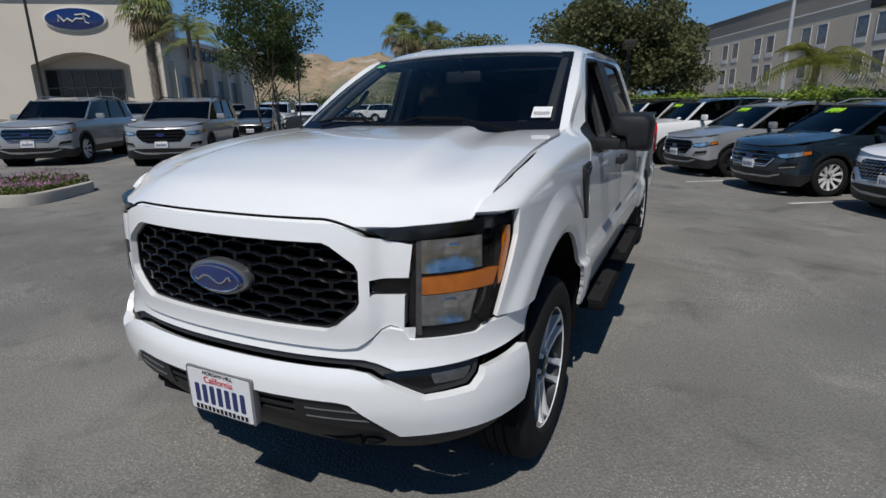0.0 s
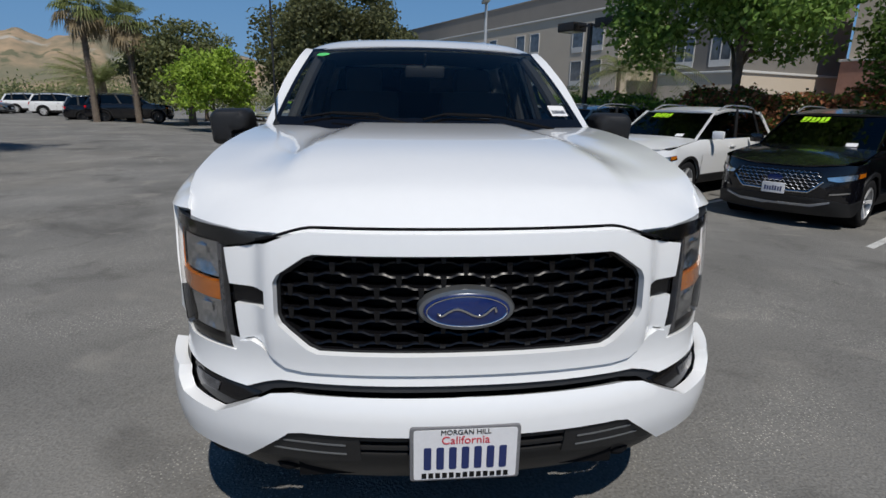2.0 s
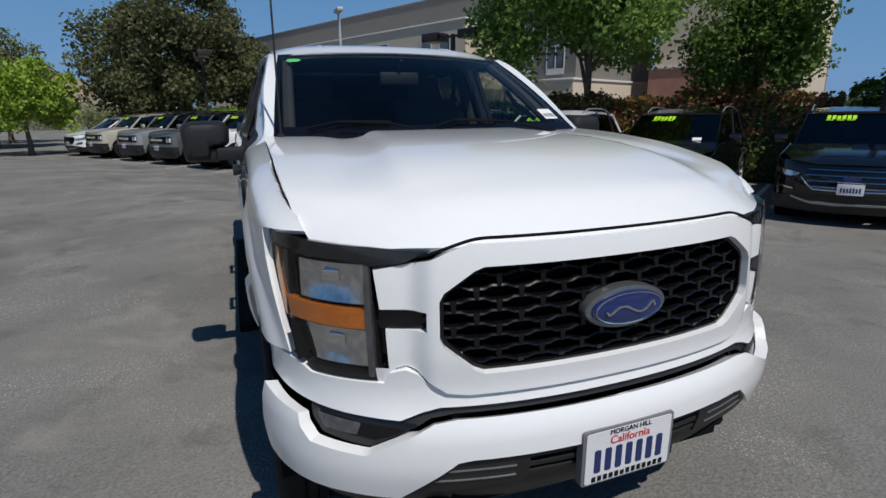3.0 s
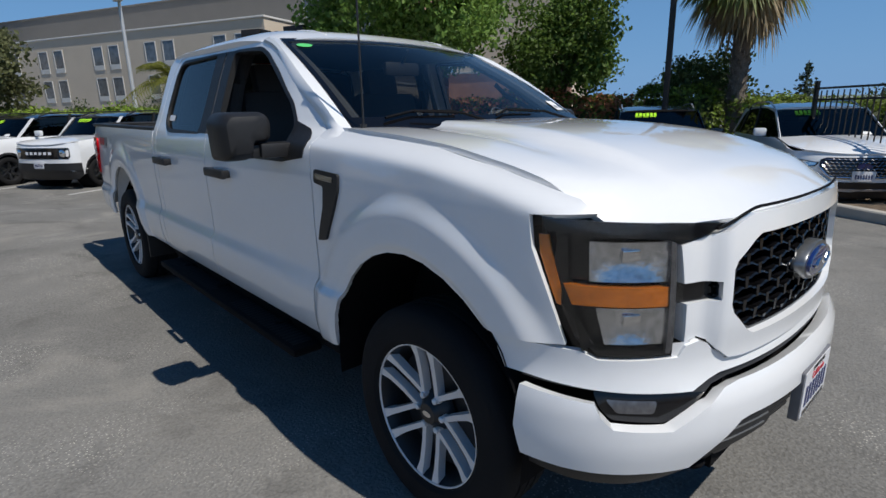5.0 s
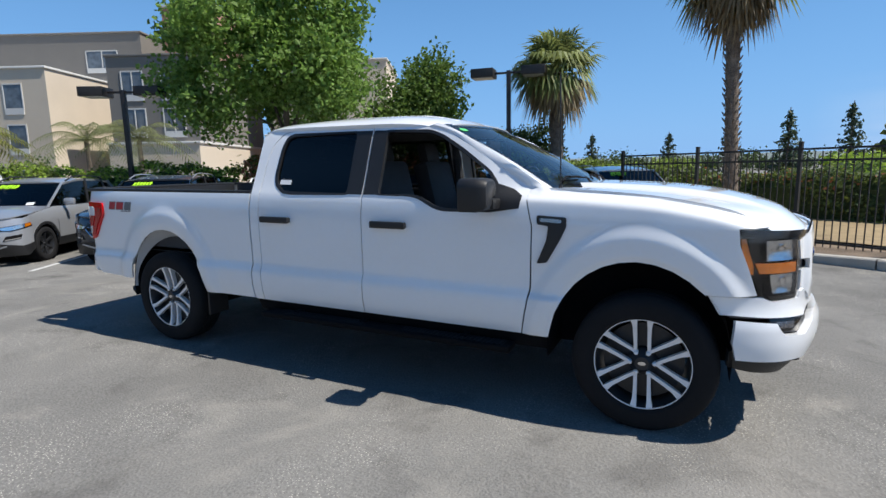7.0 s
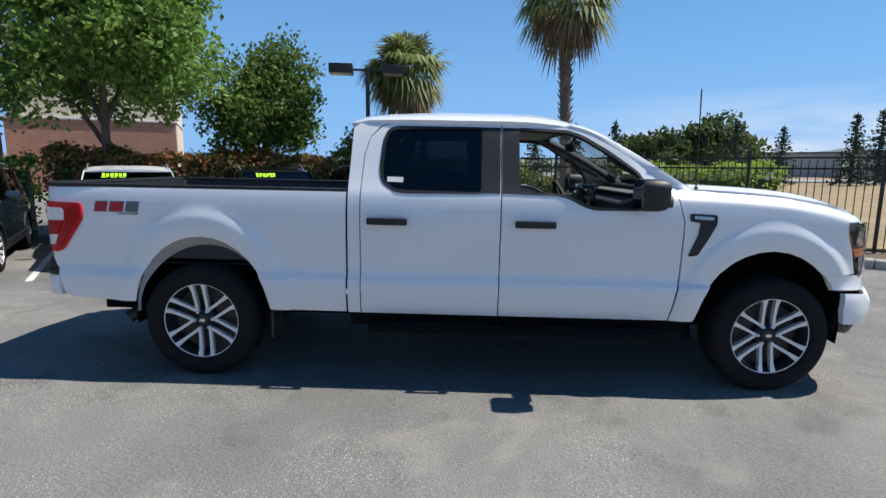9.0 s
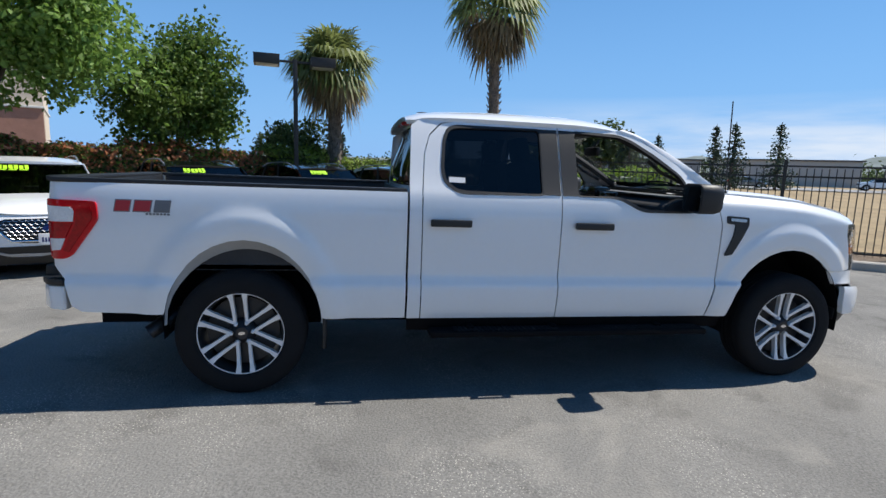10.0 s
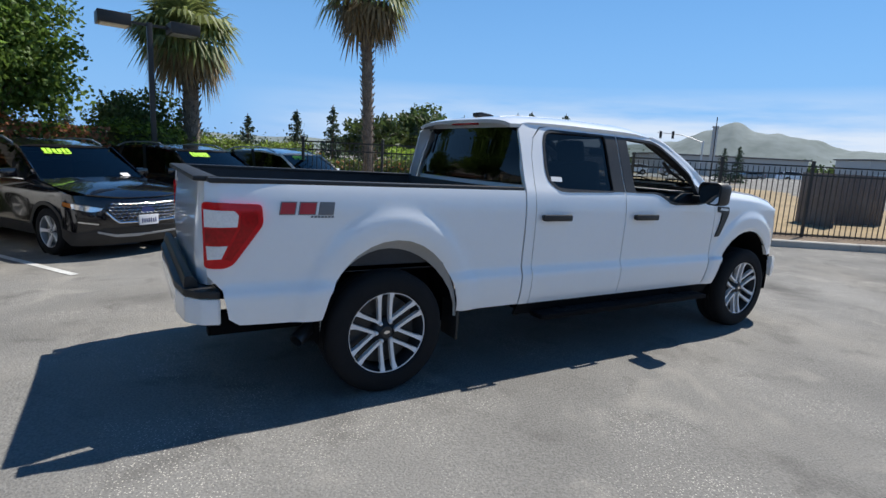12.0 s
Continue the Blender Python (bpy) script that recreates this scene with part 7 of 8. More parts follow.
part("pole", bm, WHITEPOLE, sg_, "grey mast and arm")
for x in (3.9, 5.5):
    bm = bmesh.new()
    box(bm, x, 0, 5.9, 0.32, 0.3, 1.0, 0.04)
    part("signal_head", bm, BLACK, sg_, "dark signal head")
# lattice tower simplified to a solid shaft
p = Vector((97.9, 62.3))
tw = thing("stone_tower", "slim pale lattice tower in the distance, drawn as a solid shaft", "tower", pose(p.x, p.y, 0))
bm = bmesh.new()
box(bm, 0, 0, 4.9, 0.75, 0.75, 9.8, 0.05)
box(bm, 0, 0, 9.9, 0.95, 0.95, 0.4, 0.05)
part("shaft", bm, PALEWALL, tw)
fan_palm(-33.1, -18.5, 6.7, 1.75, "tall fan palm beyond the lot", 84, 0.15, nleaf=40, ndry=34)
fan_palm(-34.0, -16.4, 6.2, 1.7, "tall fan palm beyond the lot", 85, 0.15, nleaf=40, ndry=34)
feather_palm(-40.4, -21.6, 2.6, 3.3, "broad low date palm beyond the lot", 86, 0.42, n=44, el0=0.05, droop=0.42)


# ---- parked cars ----
KINDS = {
    # half width, length, wheel radius, front axle, wheelbase, then heights
    "crossover": dict(w=0.955, L=4.75, r=0.355, fa=-0.95, wb=2.85, sill=0.30, belt=1.08, nose_z=0.93, cowl=(-1.28, 1.10), top=(-2.08, 1.60), roof=((-2.08, 1.60), (-2.7, 1.685), (-3.5, 1.665), (-4.05, 1.60)), back=(-4.58, 1.10), inset=0.21, d=0.52, clad=True),
    "explorer": dict(w=0.985, L=5.0, r=0.385, fa=-0.92, wb=3.02, sill=0.32, belt=1.14, nose_z=1.04, cowl=(-1.35, 1.17), top=(-2.12, 1.68), roof=((-2.12, 1.68), (-2.8, 1.755), (-3.9, 1.74), (-4.5, 1.68)), back=(-4.85, 1.14), inset=0.20, d=0.46, clad=True),
    "boxy": dict(w=0.94, L=4.38, r=0.37, fa=-0.85, wb=2.67, sill=0.34, belt=1.20, nose_z=1.10, cowl=(-1.28, 1.21), top=(-1.80, 1.70), roof=((-1.80, 1.70), (-2.3, 1.79), (-3.4, 1.80), (-4.2, 1.77)), back=(-4.33, 1.20), inset=0.13, d=0.30, clad=True),
    "sedan": dict(w=0.92, L=4.85, r=0.34, fa=-0.95, wb=2.85, sill=0.24, belt=0.96, nose_z=0.80, cowl=(-1.35, 0.98), top=(-2.2, 1.40), roof=((-2.2, 1.40), (-2.8, 1.46), (-3.4, 1.42), (-3.7, 1.36)), back=(-4.45, 1.02), inset=0.22, d=0.5, clad=False),
}
WHEELS = {}


def car_wheel(parent, x, sg, y, r, style):
    key = (style, sg, r)
    w = new("wheel")
    w.parent, w.location = parent, (x, sg * y, r)
    if key not in WHEELS:
        wheel_parts(w, sg, r, 0.235, r * 0.69, 0.06, {"five": 5, "ten": 10, "dark": 6}[style], False, RIMDARK if style != "five" else GREY, {"five": ALLOY, "ten": ALLOY, "dark": RIMDARK}[style])
        WHEELS[key] = w
    else:
        made = {WHEELS[key]: w}
        for o in WHEELS[key].children_recursive:
            c = o.copy()
            scene.collection.objects.link(c)
            c.parent = made[o.parent]
            made[o] = c
    return w


def car(kind, paint, label, category, m, face="mesh", wheels="five", sticker=True, plate_txt=True, roof_paint=None, group=""):
    K = KINDS[kind]
    W, L, d, r = K["w"], K["L"], K["d"], K["r"]
    t = thing("parked_car", label, category, m, group)
    roof_paint = roof_paint or paint
    belt, sill = K["belt"], K["sill"]
    px_ = lambda y: -d + d * max(0.0, 1 - (min(abs(y), W * 0.999) / W) ** 2.6) ** (1 / 2.4)
    py_ = lambda x: W * max(0.0, 1 - (max(0.0, (x + d) / d)) ** 2.4) ** (1 / 2.6) if x > -d else W
    NS = [(px_(y), y) for y in np.linspace(0, W * 0.8, 30)] + [(x, py_(x)) for x in np.linspace(px_(W * 0.8), -d, 25)[1:]]
    SS = [0.0]
    for (x0, y0), (x1, y1) in zip(NS, NS[1:]):
        SS.append(SS[-1] + math.hypot(x1 - x0, y1 - y0))
    nx, ny, send = [q[0] for q in NS], [q[1] for q in NS], SS[-1]
    nz = K["nose_z"]
    lean_ = curve1([(sill - 0.12, -0.14), (sill, -0.05), (sill + 0.15, 0.0), (0.60, 0.0), (nz - 0.12, -0.03), (nz, -0.10)])

    def nose_(s, z, push=0.0):
        a = abs(s)
        x, y = float(np.interp(a, SS, nx)), float(np.interp(a, SS, ny))
        k = max(0.0, 1 - (a / send) ** 3)
        x += (lean_(z) + push) * k
        y += push * (1 - k) * 1.0
        return Vector((x, math.copysign(y, s) if s else 0.0, z))

    def yside(x, z):
        f = float(np.interp(z, [sill - 0.1, sill, sill + 0.14, 0.62, 0.78, belt - 0.1, belt], [W - 0.10, W - 0.05, W - 0.012, W - 0.02, W, W - 0.008, W - 0.055]))
        if x > -d:
            f *= py_(x) / W
        if x < -L + 0.7:
            f -= 0.22 * ((-L + 0.7 - x) / 0.7) ** 2
        return f

    def fl(poly, sg, push=0.0, step=0.16, lip=0.015, holes=()):
        return sheet(poly, lambda a, b: Vector((a, sg * (yside(a, b) + push), b)), step, lip, holes, (0, sg, 0))

    axles = (K["fa"], K["fa"] - K["wb"])
    R = r * 1.14
    bottom = []
    xs_ = [-d]
    hoodline = lambda x: float(np.interp(-x, [0, d, -K["cowl"][0]], [nz - 0.02, nz + (K["cowl"][1] - nz) * 0.45, K["cowl"][1]]))
    for sg in (-1, 1):
        poly = [(-d, sill)]
        for ax in axles:
            arc = [(ax + R * math.cos(a), r + R * math.sin(a)) for a in np.linspace(0, math.pi, 13)]
            arc = [(x, max(sill, z)) for x, z in arc if x < -d + 0.02 or True]
            poly += [(min(x, -d + 0.0), z) if x > -d else (x, z) for x, z in arc]
        bx, bz = K["back"]
        poly += [(-L + 0.05, sill + 0.05), (-L, 0.62), (-L + 0.06, 0.9), (bx, bz), (K["cowl"][0] - 0.05, belt + 0.015), (K["cowl"][0] + 0.15, hoodline(K["cowl"][0] + 0.15) - 0.01), (-d - 0.2, hoodline(-d - 0.2) - 0.012), (-d, hoodline(-d) - 0.02)]
        seen, clean = set(), []
        for q in poly:
            k = (round(q[0], 3), round(q[1], 3))
            if k not in seen:
                seen.add(k)
                clean.append(q)
        part("body_side", fl(clean, sg), paint, t)
        if K["clad"]:
            for ax in axles:
                ring = [(ax + R * 0.995 * math.cos(a), max(sill, r + R * 0.995 * math.sin(a))) for a in np.linspace(0, math.pi, 15)] + [(ax + (R + 0.055) * math.cos(a), max(sill, r + (R + 0.055) * math.sin(a))) for a in np.linspace(math.pi, 0, 15)]
                ring = [(min(x, -d * 0.8), z) for x, z in ring]
                part("arch_cladding", fl(ring, sg, 0.012, 0.4, 0.015), BLACK, t)
            part("sill_cladding", fl([(axles[0] - R - 0.03, sill - 0.03), (axles[1] + R + 0.03, sill - 0.03), (axles[1] + R + 0.04, sill + 0.14), (axles[0] - R - 0.04, sill + 0.14)], sg, 0.012, 0.5), BLACK, t)
        # door shut lines and handles
        xa, xb, xc = K["cowl"][0] - 0.12, (K["cowl"][0] + K["roof"][-1][0]) / 2 - 0.05, K["roof"][-1][0] + 0.02
        for x in (xa, xb, xc):
            part("shut_line", fl([(x - 0.006, sill + 0.16), (x + 0.006, sill + 0.16), (x + 0.006, belt), (x - 0.006, belt)], sg, 0.003, 0.4, 0.0), DARK, t)
        for x in (xb + 0.16, xc + 0.16):
            bm = bmesh.new()
            box(bm, x, sg * (yside(x, belt - 0.14) + 0.015), belt - 0.14, 0.20, 0.03, 0.035, 0.01)
            part("door_handle", bm, paint, t)
        # mirror
        bm = bmesh.new()
        box(bm, K["cowl"][0] - 0.42, sg * (W + 0.10), belt + 0.10, 0.10, 0.22, 0.15, 0.04)
        mr = part("door_mirror", bm, paint, t)
        for ax in axles:
            car_wheel(t, ax, sg, W - 0.13, r, wheels)
            bm = bmesh.new()
            lathe(bm, [(R * 1.0, sg * (W - 0.04)), (R * 1.0, sg * (W - 0.45))], 20, Matrix.Translation((ax, 0, r)))
            bm.faces.ensure_lookup_table()
            bm.faces.remove(bm.faces[-2])                # open towards the wheel
            part("wheel_well", bm, DARK, t)
    # bonnet
    cx, cz = K["cowl"]

    def hood_(x, y):
        k = abs(y) / (W - 0.05)
        e = hoodline(x)
        return Vector((x, y, e + 0.045 * (1 - k ** 2) * smooth01((-x) / 0.35) + 0.012 * smooth01((0.62 - k) / 0.08) * smooth01((-x - 0.25) / 0.5) - 0.03 * smooth01((x + 0.14) / 0.14)))
    hp_ = [(px_(y) - 0.05 if px_(y) - 0.05 > -d else -d, y) for y in np.linspace(-W * 0.93, W * 0.93, 17)]
    hp_ = [(cx - 0.02, -W + 0.09)] + [(-d - 0.05, -W + 0.05)] + hp_[1:-1] + [(-d - 0.05, W - 0.05), (cx - 0.02, W - 0.09), (cx + 0.12, 0.4), (cx + 0.15, 0), (cx + 0.12, -0.4)]
    part("bonnet", sheet(hp_, hood_, 0.16, 0.02), paint, t)
    # nose panel, bumper, grille, lamps
    ns = lambda poly, push=0.0, lip=0.02, step=0.12, holes=(): sheet(poly, lambda s, z: nose_(s, z, push), step, lip, holes, (1, 0, 0))
    part("front_bumper", ns(mirrored([(0.0, sill), (send, sill), (send, hoodline(-d) - 0.02), (send * 0.8, nz + 0.005), (send * 0.5, nz + 0.004), (0.0, nz - 0.012)])), paint, t)
    part("valance", ns(mirrored([(0.0, sill - 0.11), (send * 0.85, sill - 0.09), (send, sill + 0.02), (send, sill + 0.15), (send * 0.8, sill + 0.10), (0.62, sill + 0.16), (0.0, sill + 0.16)]), 0.012), BLACK, t)
    if face in ("mesh", "bar", "black"):
        g0, g1 = nz - 0.40, nz - 0.085
        gp = mirrored([(0.0, g0), (0.44, g0 + 0.01), (0.50, g0 + 0.06), (0.60, g0 + 0.17), (0.58, g1 - 0.03), (0.50, g1), (0.0, g1)])
        gr = part("grille", ns(gp, 0.010, 0.03), GLOSSBLACK if face != "black" else DARK, t, "patterned grille")
        if face != "black":
            bm = bmesh.new()
            cols = [(0.0, g0), (0.44, g0 + 0.01), (0.50, g0 + 0.06), (0.60, g0 + 0.17)]
            rim_ = [(-s, z) for s, z in cols[::-1]] + cols
            tube(bm, [nose_(s, z, 0.02) for s, z in rim_], 0.014, 6)
            part("grille_rim", bm, CHROME, gr, "bright lower rim")
        lines = 6 if face == "mesh" else 4
        bm = bmesh.new()
        for q in range(lines):
            z = g0 + 0.045 + (g1 - g0 - 0.075) * q / (lines - 1)
            lim = float(np.interp(z, [g0, g0 + 0.06, g0 + 0.17, g1 - 0.03, g1], [0.44, 0.5, 0.585, 0.56, 0.48]))
            k = int(lim / 0.035)
            pts = [nose_(s * 0.035, z + (0.011 * (1 if (s + q) % 2 else -1) if face == "mesh" else 0), 0.018) for s in range(-k, k + 1)]
            tube(bm, pts, 0.006 if face == "mesh" else 0.011, 4)
        part("grille_insert", bm, {"mesh": REFLECTOR, "bar": CHROME, "black": GLOSSBLACK}[face], gr)
        bm = bmesh.new()
        prism(bm, [(0.105 * math.cos(a), (g0 + g1) / 2 + 0.02 + 0.045 * math.sin(a)) for a in np.linspace(0, 2 * math.pi, 21)[:-1]], nose_(0, 0.7).x, nose_(0, 0.7).x + 0.022, "x")
        part("badge", bm, BLUE, t, "small blue oval badge")
        for sg in (-1, 1):
            lp = [(sg * 0.60, g1 - 0.075), (sg * (send - 0.06), g1 + 0.0), (sg * (send - 0.02), g1 - 0.075), (sg * 0.80, g1 - 0.155), (sg * 0.64, g1 - 0.14)]
            h = part("headlamp", ns(lp, 0.008, 0.02), GLOSSBLACK, t, "slim headlamp")
            part("lamp_glass", ns([(sg * 0.63, g1 - 0.085), (sg * (send - 0.20), g1 - 0.02), (sg * (send - 0.20), g1 - 0.09), (sg * 0.78, g1 - 0.14), (sg * 0.66, g1 - 0.125)], 0.013, 0.005), REFLECTOR, h)
            part("indicator", ns([(sg * (send - 0.19), g1 - 0.02), (sg * (send - 0.06), g1 - 0.008), (sg * (send - 0.05), g1 - 0.06), (sg * (send - 0.19), g1 - 0.085)], 0.013, 0.005), AMBER, h, "amber indicator")
            part("fog_lamp", ns([(sg * 0.66, sill + 0.20), (sg * 0.95, sill + 0.24), (sg * 0.98, sill + 0.33), (sg * 0.72, sill + 0.30)], 0.010, 0.02), GLOSSBLACK, t)
            part("fog_trim", ns([(sg * 0.70, sill + 0.215), (sg * 0.95, sill + 0.25), (sg * 0.95, sill + 0.27), (sg * 0.70, sill + 0.235)], 0.018, 0.01), CHROME, t)
        part("skid_strip", ns(mirrored([(0.0, sill + 0.02), (0.50, sill + 0.03), (0.72, sill + 0.10), (0.72, sill + 0.125), (0.48, sill + 0.06), (0.0, sill + 0.05)]), 0.022, 0.015), SILVER, t)
    else:                                                  # flat face with one dark panel
        g0, g1 = nz - 0.36, nz - 0.10
        gr = part("grille", ns(mirrored([(0.0, g0), (0.80, g0), (0.84, g0 + 0.05), (0.84, g1 - 0.04), (0.80, g1), (0.0, g1)]), 0.008, 0.02), GLOSSBLACK, t, "flat black grille panel")
        bm = bmesh.new()
        bars(bm, lambda a, b: nose_(a, b, 0.016), -0.42, 0.42, (g0 + g1) / 2 - 0.03, (g0 + g1) / 2 + 0.035, 6, 4, 0.35)
        part("grille_insert", bm, PLATEW, gr, smooth=False)
        for sg in (-1, 1):
            bm = bmesh.new()
            c = nose_(sg * 0.66, (g0 + g1) / 2, 0.0)
            lathe(bm, [(0.02, 0.03), (0.07, 0.02), (0.095, 0.0), (0.1, -0.04)], 20, Matrix.Translation(c) @ Matrix.Rotation(radians(-90), 4, "Z"))
            part("headlamp", bm, REFLECTOR, t, "round headlamp")
            part("indicator", ns([(sg * 0.76, g0 + 0.06), (sg * 0.82, g0 + 0.06), (sg * 0.82, g1 - 0.06), (sg * 0.76, g1 - 0.06)], 0.014, 0.005), CLEARLENS, t)
        part("bumper_guard", ns(mirrored([(0.0, sill + 0.12), (send * 0.98, sill + 0.12), (send * 0.98, sill + 0.30), (0.0, sill + 0.30)]), 0.03, 0.05), BLACK, t)
    if plate_txt:
        bm = bmesh.new()
        x0 = nose_(0, sill + 0.25, 0.03).x
        prism(bm, rounded([(-0.155, sill + 0.18), (0.155, sill + 0.18), (0.155, sill + 0.335), (-0.155, sill + 0.335)], 0.01), x0 - 0.02, x0, "x", 0.002)
        pl_ = part("number_plate", bm, PLATEW, t, "white number plate")
        bm = bmesh.new()
        bars(bm, lambda a, b: Vector((x0 + 0.002, a, b)), -0.125, 0.125, sill + 0.215, sill + 0.285, 7, 3, 0.4)
        part("plate_digits", bm, INKBLUE, pl_, smooth=False)
    # greenhouse: dark glass shell, painted roof and pillars
    I = K["inset"]
    rf = K["roof"]
    base = [(cx, cz), (cx - 0.3, belt + 0.01), (xb, belt + 0.005), (rf[-1][0], belt + 0.01), (K["back"][0], K["back"][1])]
    ntop = len(rf)
    glassb = bmesh.new()
    xs2 = np.linspace(0, 1, 9)
    bxs = [p[0] for p in base]
    rows = []
    for q in xs2:
        bx_ = cx + (K["back"][0] - cx) * q
        tx = rf[0][0] + (rf[-1][0] - rf[0][0]) * q
        bz_ = float(np.interp(-bx_, [-p[0] for p in base], [p[1] for p in base]))
        tz = float(np.interp(-tx, [-p[0] for p in rf], [p[1] for p in rf])) - 0.02
        wb_ = W - 0.075 - (0.06 if q in (0.0, 1.0) else 0)
        wt = W - I - 0.02
        rows.append(((bx_, wb_, bz_), (tx, wt, tz)))
    for sg in (-1, 1):
        vv = [[glassb.verts.new((x, sg * y, z)) for x, y, z in rw] for rw in rows]
        for a, b in zip(vv, vv[1:]):
            glassb.faces.new((a[0], b[0], b[1], a[1]))
    fr = [[glassb.verts.new(p) for p in ((rows[0][0][0] + 0.10 * (1 - s * s), s * rows[0][0][1], rows[0][0][2]), (rows[0][1][0] + 0.06 * (1 - s * s), s * rows[0][1][1], rows[0][1][2]))] for s in np.linspace(-1, 1, 7)]
    bk = [[glassb.verts.new(p) for p in ((rows[-1][0][0] - 0.08 * (1 - s * s), s * rows[-1][0][1], rows[-1][0][2]), (rows[-1][1][0] - 0.04 * (1 - s * s), s * rows[-1][1][1], rows[-1][1][2]))] for s in np.linspace(-1, 1, 7)]
    for st in (fr, bk):
        for a, b in zip(st, st[1:]):
            glassb.faces.new((a[0], b[0], b[1], a[1]))
    bmesh.ops.remove_doubles(glassb, verts=glassb.verts[:], dist=0.002)
    bmesh.ops.recalc_face_normals(glassb, faces=glassb.faces[:])
    gl = part("window_glass", glassb, TINT, t, "dark window glass")
    bm = bmesh.new()
    box(bm, (cx + K["back"][0]) / 2 - 0.1, 0, belt - 0.10, abs(K["back"][0] - cx) - 0.2, 2 * W - 0.3, 0.06)
    for x in (cx - 0.95, cx - 1.9):
        for y in (-0.4, 0.4):
            box(bm, x, y, belt + 0.02, 0.16, 0.46, 0.5, 0.05)
            box(bm, x - 0.02, y, belt + 0.33, 0.10, 0.26, 0.16, 0.04)
    part("seats", bm, CABIN, t)
    # roof
    wt = W - I

    def roof_(x, y):
        z = float(np.interp(-x, [-p[0] for p in rf], [p[1] for p in rf]))
        return Vector((x + 0.06 * (1 - (y / wt) ** 2) * (1 if x > rf[0][0] - 0.2 else 0), y, z + 0.02 - 0.045 * abs(y / wt) ** 4))
    part("roof", sheet([(rf[0][0], -wt), (rf[0][0], wt), (rf[-1][0] - 0.12, wt), (rf[-1][0] - 0.12, -wt)], roof_, 0.2, 0.045), roof_paint, t)
    for sg in (-1, 1):
        for (q0, q1, wd, mt) in ((0, 0, 0.05, paint), (3.6 / 8, 3.75 / 8, 0.045, BLACK), (6.3 / 8, 6.6 / 8, 0.05, BLACK if kind != "boxy" else paint), (1, 1, 0.07, paint)):
            def at(q, top):
                k = q * 8
                i = min(7, int(k))
                a, b = Vector(rows[i][top]), Vector(rows[i + 1][top])
                return a.lerp(b, k - i)
            bm = bmesh.new()
            p0_, p1_ = at(q0, 0), at(q1, 1)
            p0_.y, p1_.y = sg * (p0_.y + 0.004), sg * (p1_.y + 0.004)
            box_pts = [p0_ + Vector((wd, 0, -0.02)), p0_ + Vector((-wd, 0, -0.02)), p1_ + Vector((-wd, 0, 0.02)), p1_ + Vector((wd, 0, 0.02))]
            v0 = [bm.verts.new(p) for p in box_pts]
            v1 = [bm.verts.new(p + Vector((0, sg * 0.012, 0.004))) for p in box_pts]
            for k in range(4):
                bm.faces.new((v0[k], v0[(k + 1) % 4], v1[(k + 1) % 4], v1[k]))
            bm.faces.new(v1)
            bmesh.ops.recalc_face_normals(bm, faces=bm.faces[:])
            part("pillar", bm, mt, t)
        bm = bmesh.new()
        tube(bm, [Vector((x, sg * (wt - 0.05), float(np.interp(-x, [-p[0] for p in rf], [p[1] for p in rf])) + (0.05 if 0 < k < 6 else 0.0))) for k, x in enumerate(np.linspace(rf[0][0] - 0.2, rf[-1][0] + 0.05, 7))], 0.016, 6)
        if kind != "sedan":
            part("roof_rail", bm, SILVER if face in ("mesh", "bar") else BLACK, t)
        else:
            bm.free()
        # belt trim
        bm = bmesh.new()
        tube(bm, [Vector((p[0], sg * (W - 0.058), p[1] + 0.004)) for p in base[1:4]], 0.011, 5)
        part("belt_trim", bm, CHROME if face in ("mesh", "bar") else BLACK, t)
    bm = bmesh.new()
    box(bm, (-L + -0.5) / 2, 0, sill + 0.02, L - 0.9, 2 * W - 0.5, 0.20)
    part("underbody", bm, DARK, t)
    # tail
    bx, bz = K["back"]
    part("tailgate", sheet([(-W + 0.24, sill + 0.08), (W - 0.24, sill + 0.08), (W - 0.22, 0.7), (W - 0.16, bz), (-W + 0.16, bz), (-W + 0.22, 0.7)], lambda y, z: Vector((float(np.interp(z, [sill, 0.62, 0.9, bz], [-L + 0.06, -L, -L + 0.06, bx])) - 0.06 * (1 - (y / W) ** 2), y, z)), 0.25, 0.04, (), (-1, 0, 0)), paint, t)
    for sg in (-1, 1):
        bm = bmesh.new()
        box(bm, -L + 0.16, sg * (W - 0.22), bz - 0.16, 0.22, 0.14, 0.16, 0.03)
        part("tail_lamp", bm, REDLENS, t)
    if sticker:
        def wsp(a, b):
            p = Vector(rows[0][0]).lerp(Vector(rows[0][1]), b)
            s = a
            return Vector((p.x + (0.10 + (0.06 - 0.10) * b) * (1 - s * s) + 0.012, s * p.y, p.z + 0.012))
        for k in range(6):
            bm = bmesh.new()
            bars(bm, wsp, -0.62 + 0.0933 * k, -0.527 + 0.0933 * k, 0.80, 0.93, 1, len(label) + k, 0.25)
            part("price_digit", bm, LIME, t, "lime green price bar", smooth=False)
        for k in range(3):
            bm = bmesh.new()
            bars(bm, wsp, -0.62 + 0.19 * k, -0.47 + 0.19 * k, 0.76, 0.785, 1, 2, 0.0)
            part("price_line", bm, LIME, t, "lime green small line", smooth=False)
        bm = bmesh.new()
        bars(bm, wsp, 0.52, 0.70, 0.06, 0.16, 1, 2, 0.0)
        part("paper_card", bm, PAPER, t, smooth=False)
    return t


def stall(i, v=0.0, turn=0.0):
    p = on_site(i * 2.8, v)
    return pose(p.x, p.y, p.z, 0, 0, math.degrees(SITE) - 90 + turn)


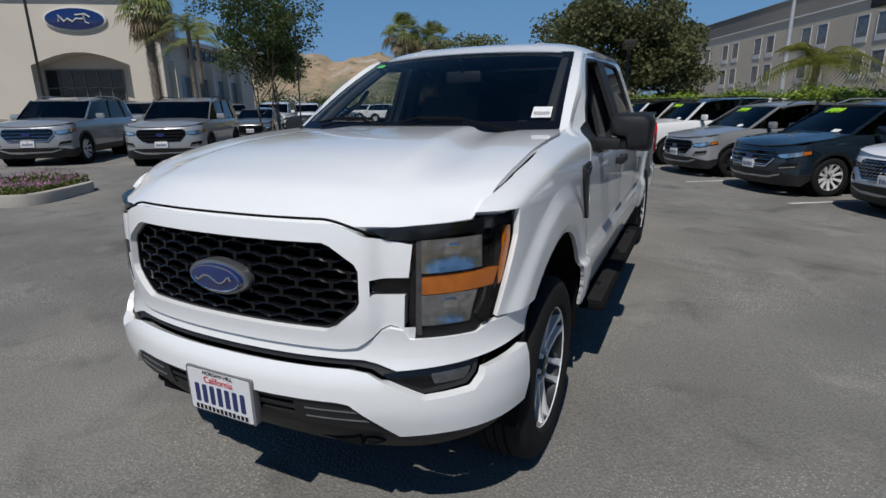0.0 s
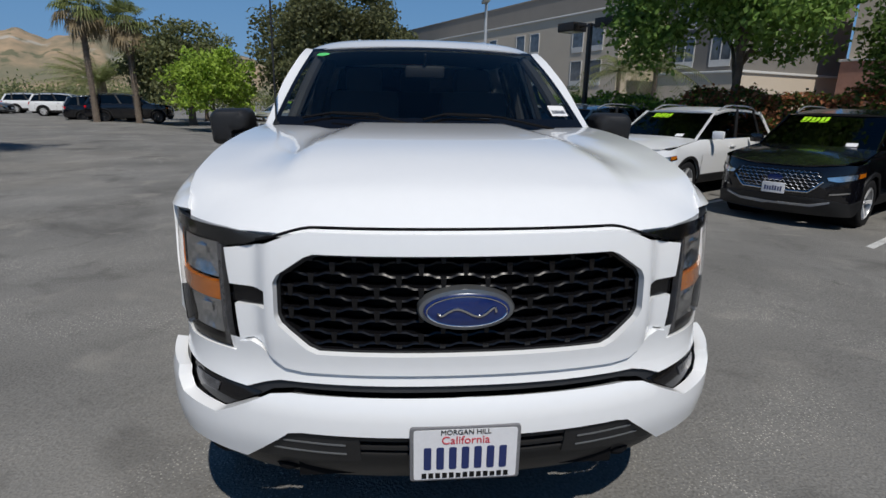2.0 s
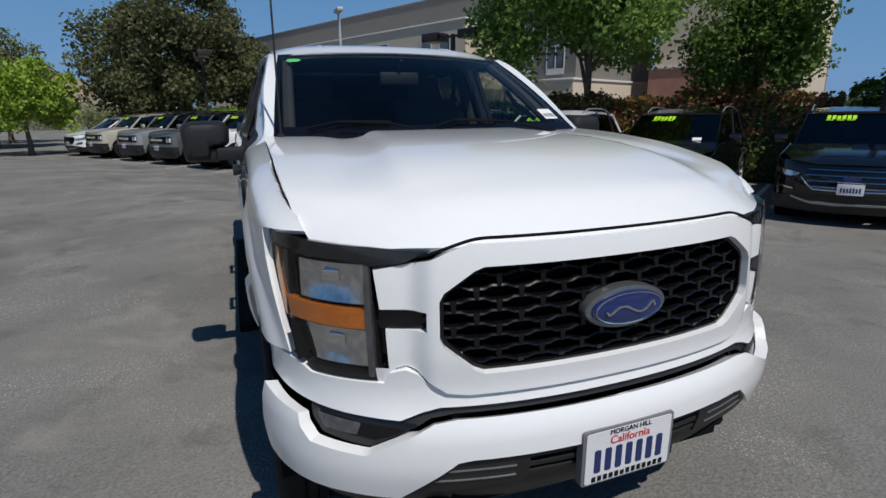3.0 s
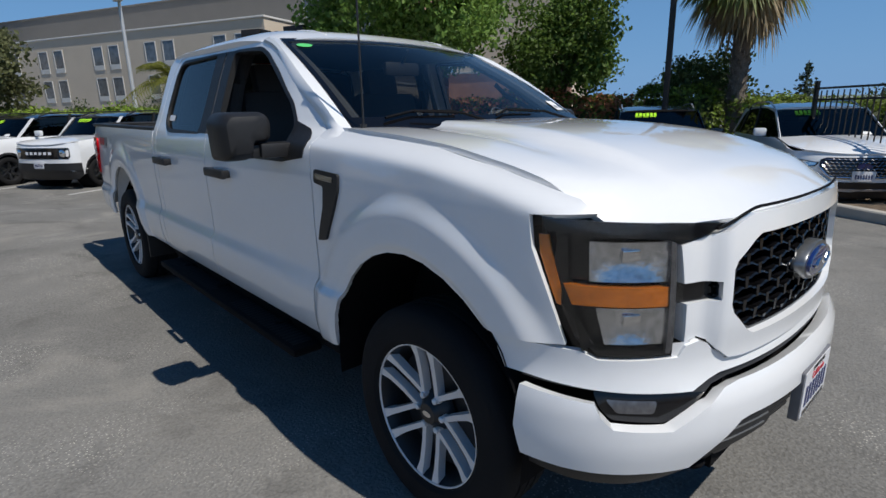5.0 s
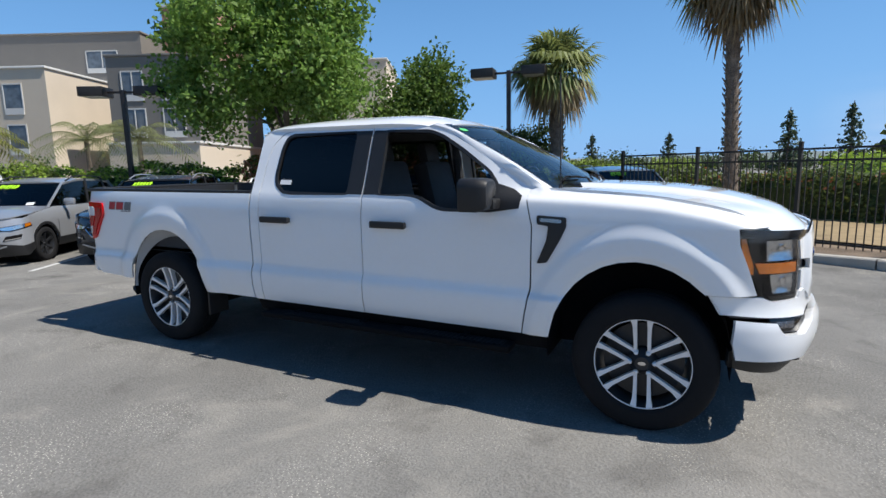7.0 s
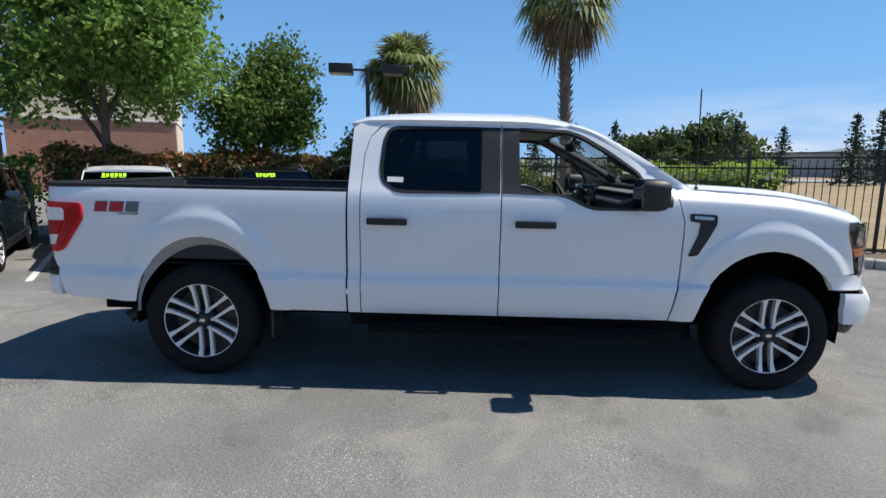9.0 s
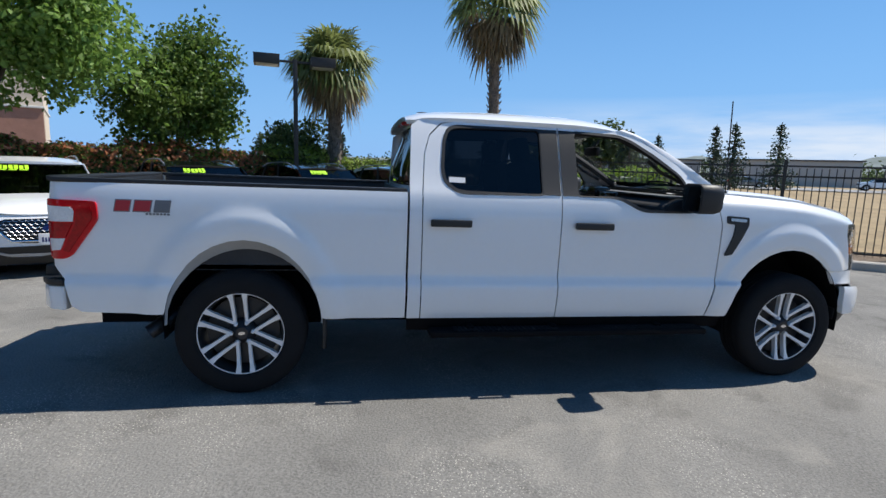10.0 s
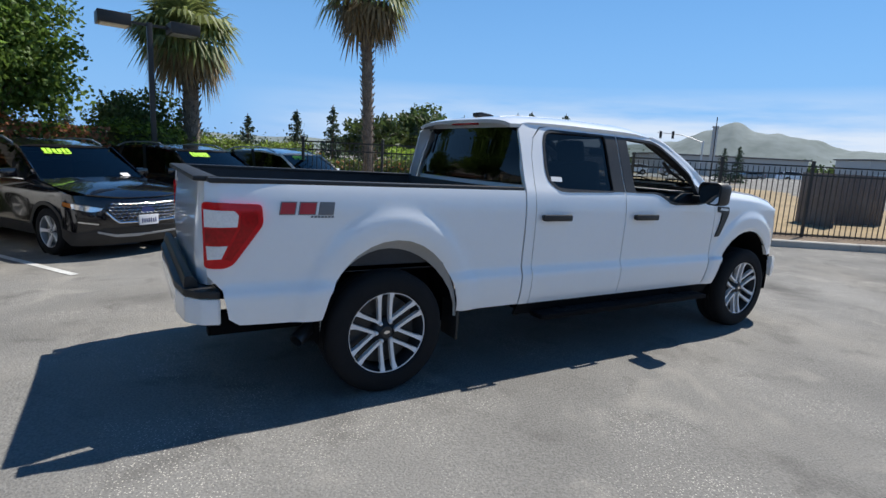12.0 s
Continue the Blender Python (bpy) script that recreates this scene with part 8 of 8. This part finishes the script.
ROW = "cars nosed out of the stalls"
car("crossover", WHITE, "white crossover with a mesh grille parked before the hedge", "car", stall(2, 0.1), "mesh", "five", group=ROW)
car("crossover", BLACKP, "black crossover with a barred grille parked before the hedge", "car", stall(1, -0.1), "bar", "five", group=ROW)
car("crossover", BLACKP, "glossy black crossover with a chrome mesh grille and price sticker", "car", stall(0), "mesh", "five", group=ROW)
car("crossover", WHITE, "white crossover with a mesh grille and price sticker", "car", stall(-1, 0.0), "mesh", "five", group=ROW)
car("crossover", NAVY, "dark blue crossover with a barred grille and silver wheels", "car", stall(-2, 0.15), "bar", "ten", group=ROW)
car("crossover", SILVER, "silver crossover with a black grille and dark wheels", "car", stall(-3, 0.1), "black", "dark", group=ROW)
b1 = car("boxy", WHITE, "white boxy off-roader with a black roof", "car", stall(-4, 0.0), "flat", "dark", roof_paint=BLACKP, group=ROW)
copy_thing(b1, stall(-5, 0.2))
car("boxy", GREY, "dark grey boxy off-roader parked in a stall", "car", stall(-6, 0.1), "flat", "dark", roof_paint=BLACKP, group=ROW)
car("boxy", SILVER, "grey boxy off-roader parked in a stall", "car", stall(-7, 0.0), "flat", "dark", roof_paint=BLACKP, group=ROW)
car("boxy", CREAM, "cream boxy off-roader parked in a stall", "car", stall(-8, 0.1), "flat", "dark", group=ROW)
car("crossover", WHITE, "small white crossover at the end of the stalls", "car", stall(-9, 0.0), "black", "ten", sticker=False, group=ROW)

# cars before the showroom
ang = math.degrees(SITE)
e1 = car("explorer", SILVER, "silver three-row wagon with a chrome grille", "car", pose(-5.6, -13.9, ground_z(-5.6, -13.9), 0, 0, ang + 4), "bar", "ten", sticker=False)
e2 = car("explorer", SILVER, "silver three-row wagon with a black grille", "car", pose(-7.1, -10.9, ground_z(-7.1, -10.9), 0, 0, ang + 2), "black", "dark", sticker=False)
s1 = car("sedan", GREY, "dark grey saloon parked beside the wagons", "car", pose(-15.6, -16.4, ground_z(-15.6, -16.4), 0, 0, ang + 2), "black", "ten", sticker=False)
copy_thing(e1, pose(-12.5, -20.0, ground_z(-12.5, -20.0), 0, 0, ang + 8))
copy_thing(s1, pose(-4.0, -19.2, ground_z(-4.0, -19.2), 0, 0, ang + 5))
wv = car("explorer", WHITE, "white wagon parked before the showroom", "car", pose(-20.0, -19.5, ground_z(-20.0, -19.5), 0, 0, ang), "black", "ten", sticker=False)
blk = car("explorer", BLACKP, "black wagon parked beyond the lot", "car", pose(-36.0, -15.0, 0, 0, 0, 110), "black", "dark", sticker=False)
FAR = [(s1, -48, -33, 100), (wv, -50.5, -36, 60), (s1, -47, -40, 30), (wv, -52, -30.5, 110), (e1, -44.5, -36, 40), (blk, -39, -18, 120), (e1, -42.5, -20, 115), (wv, -45, -24, 100), (s1, -30, -27, 60), (e2, -28, -30, 50), (wv, -26, -22, 35)]
for ob, x, y, a in FAR:
    copy_thing(ob, pose(x, y, ground_z(x, y), 0, 0, a))
for k in range(9):
    q = fence_at(6 + 9.5 * k + (k * 37 % 5), 72 + (k * 53 % 9))
    copy_thing((s1, wv, e1)[k % 3], pose(q.x, q.y, 0.03, 0, 0, fdir + 90 + (180 if k % 2 else 0)))
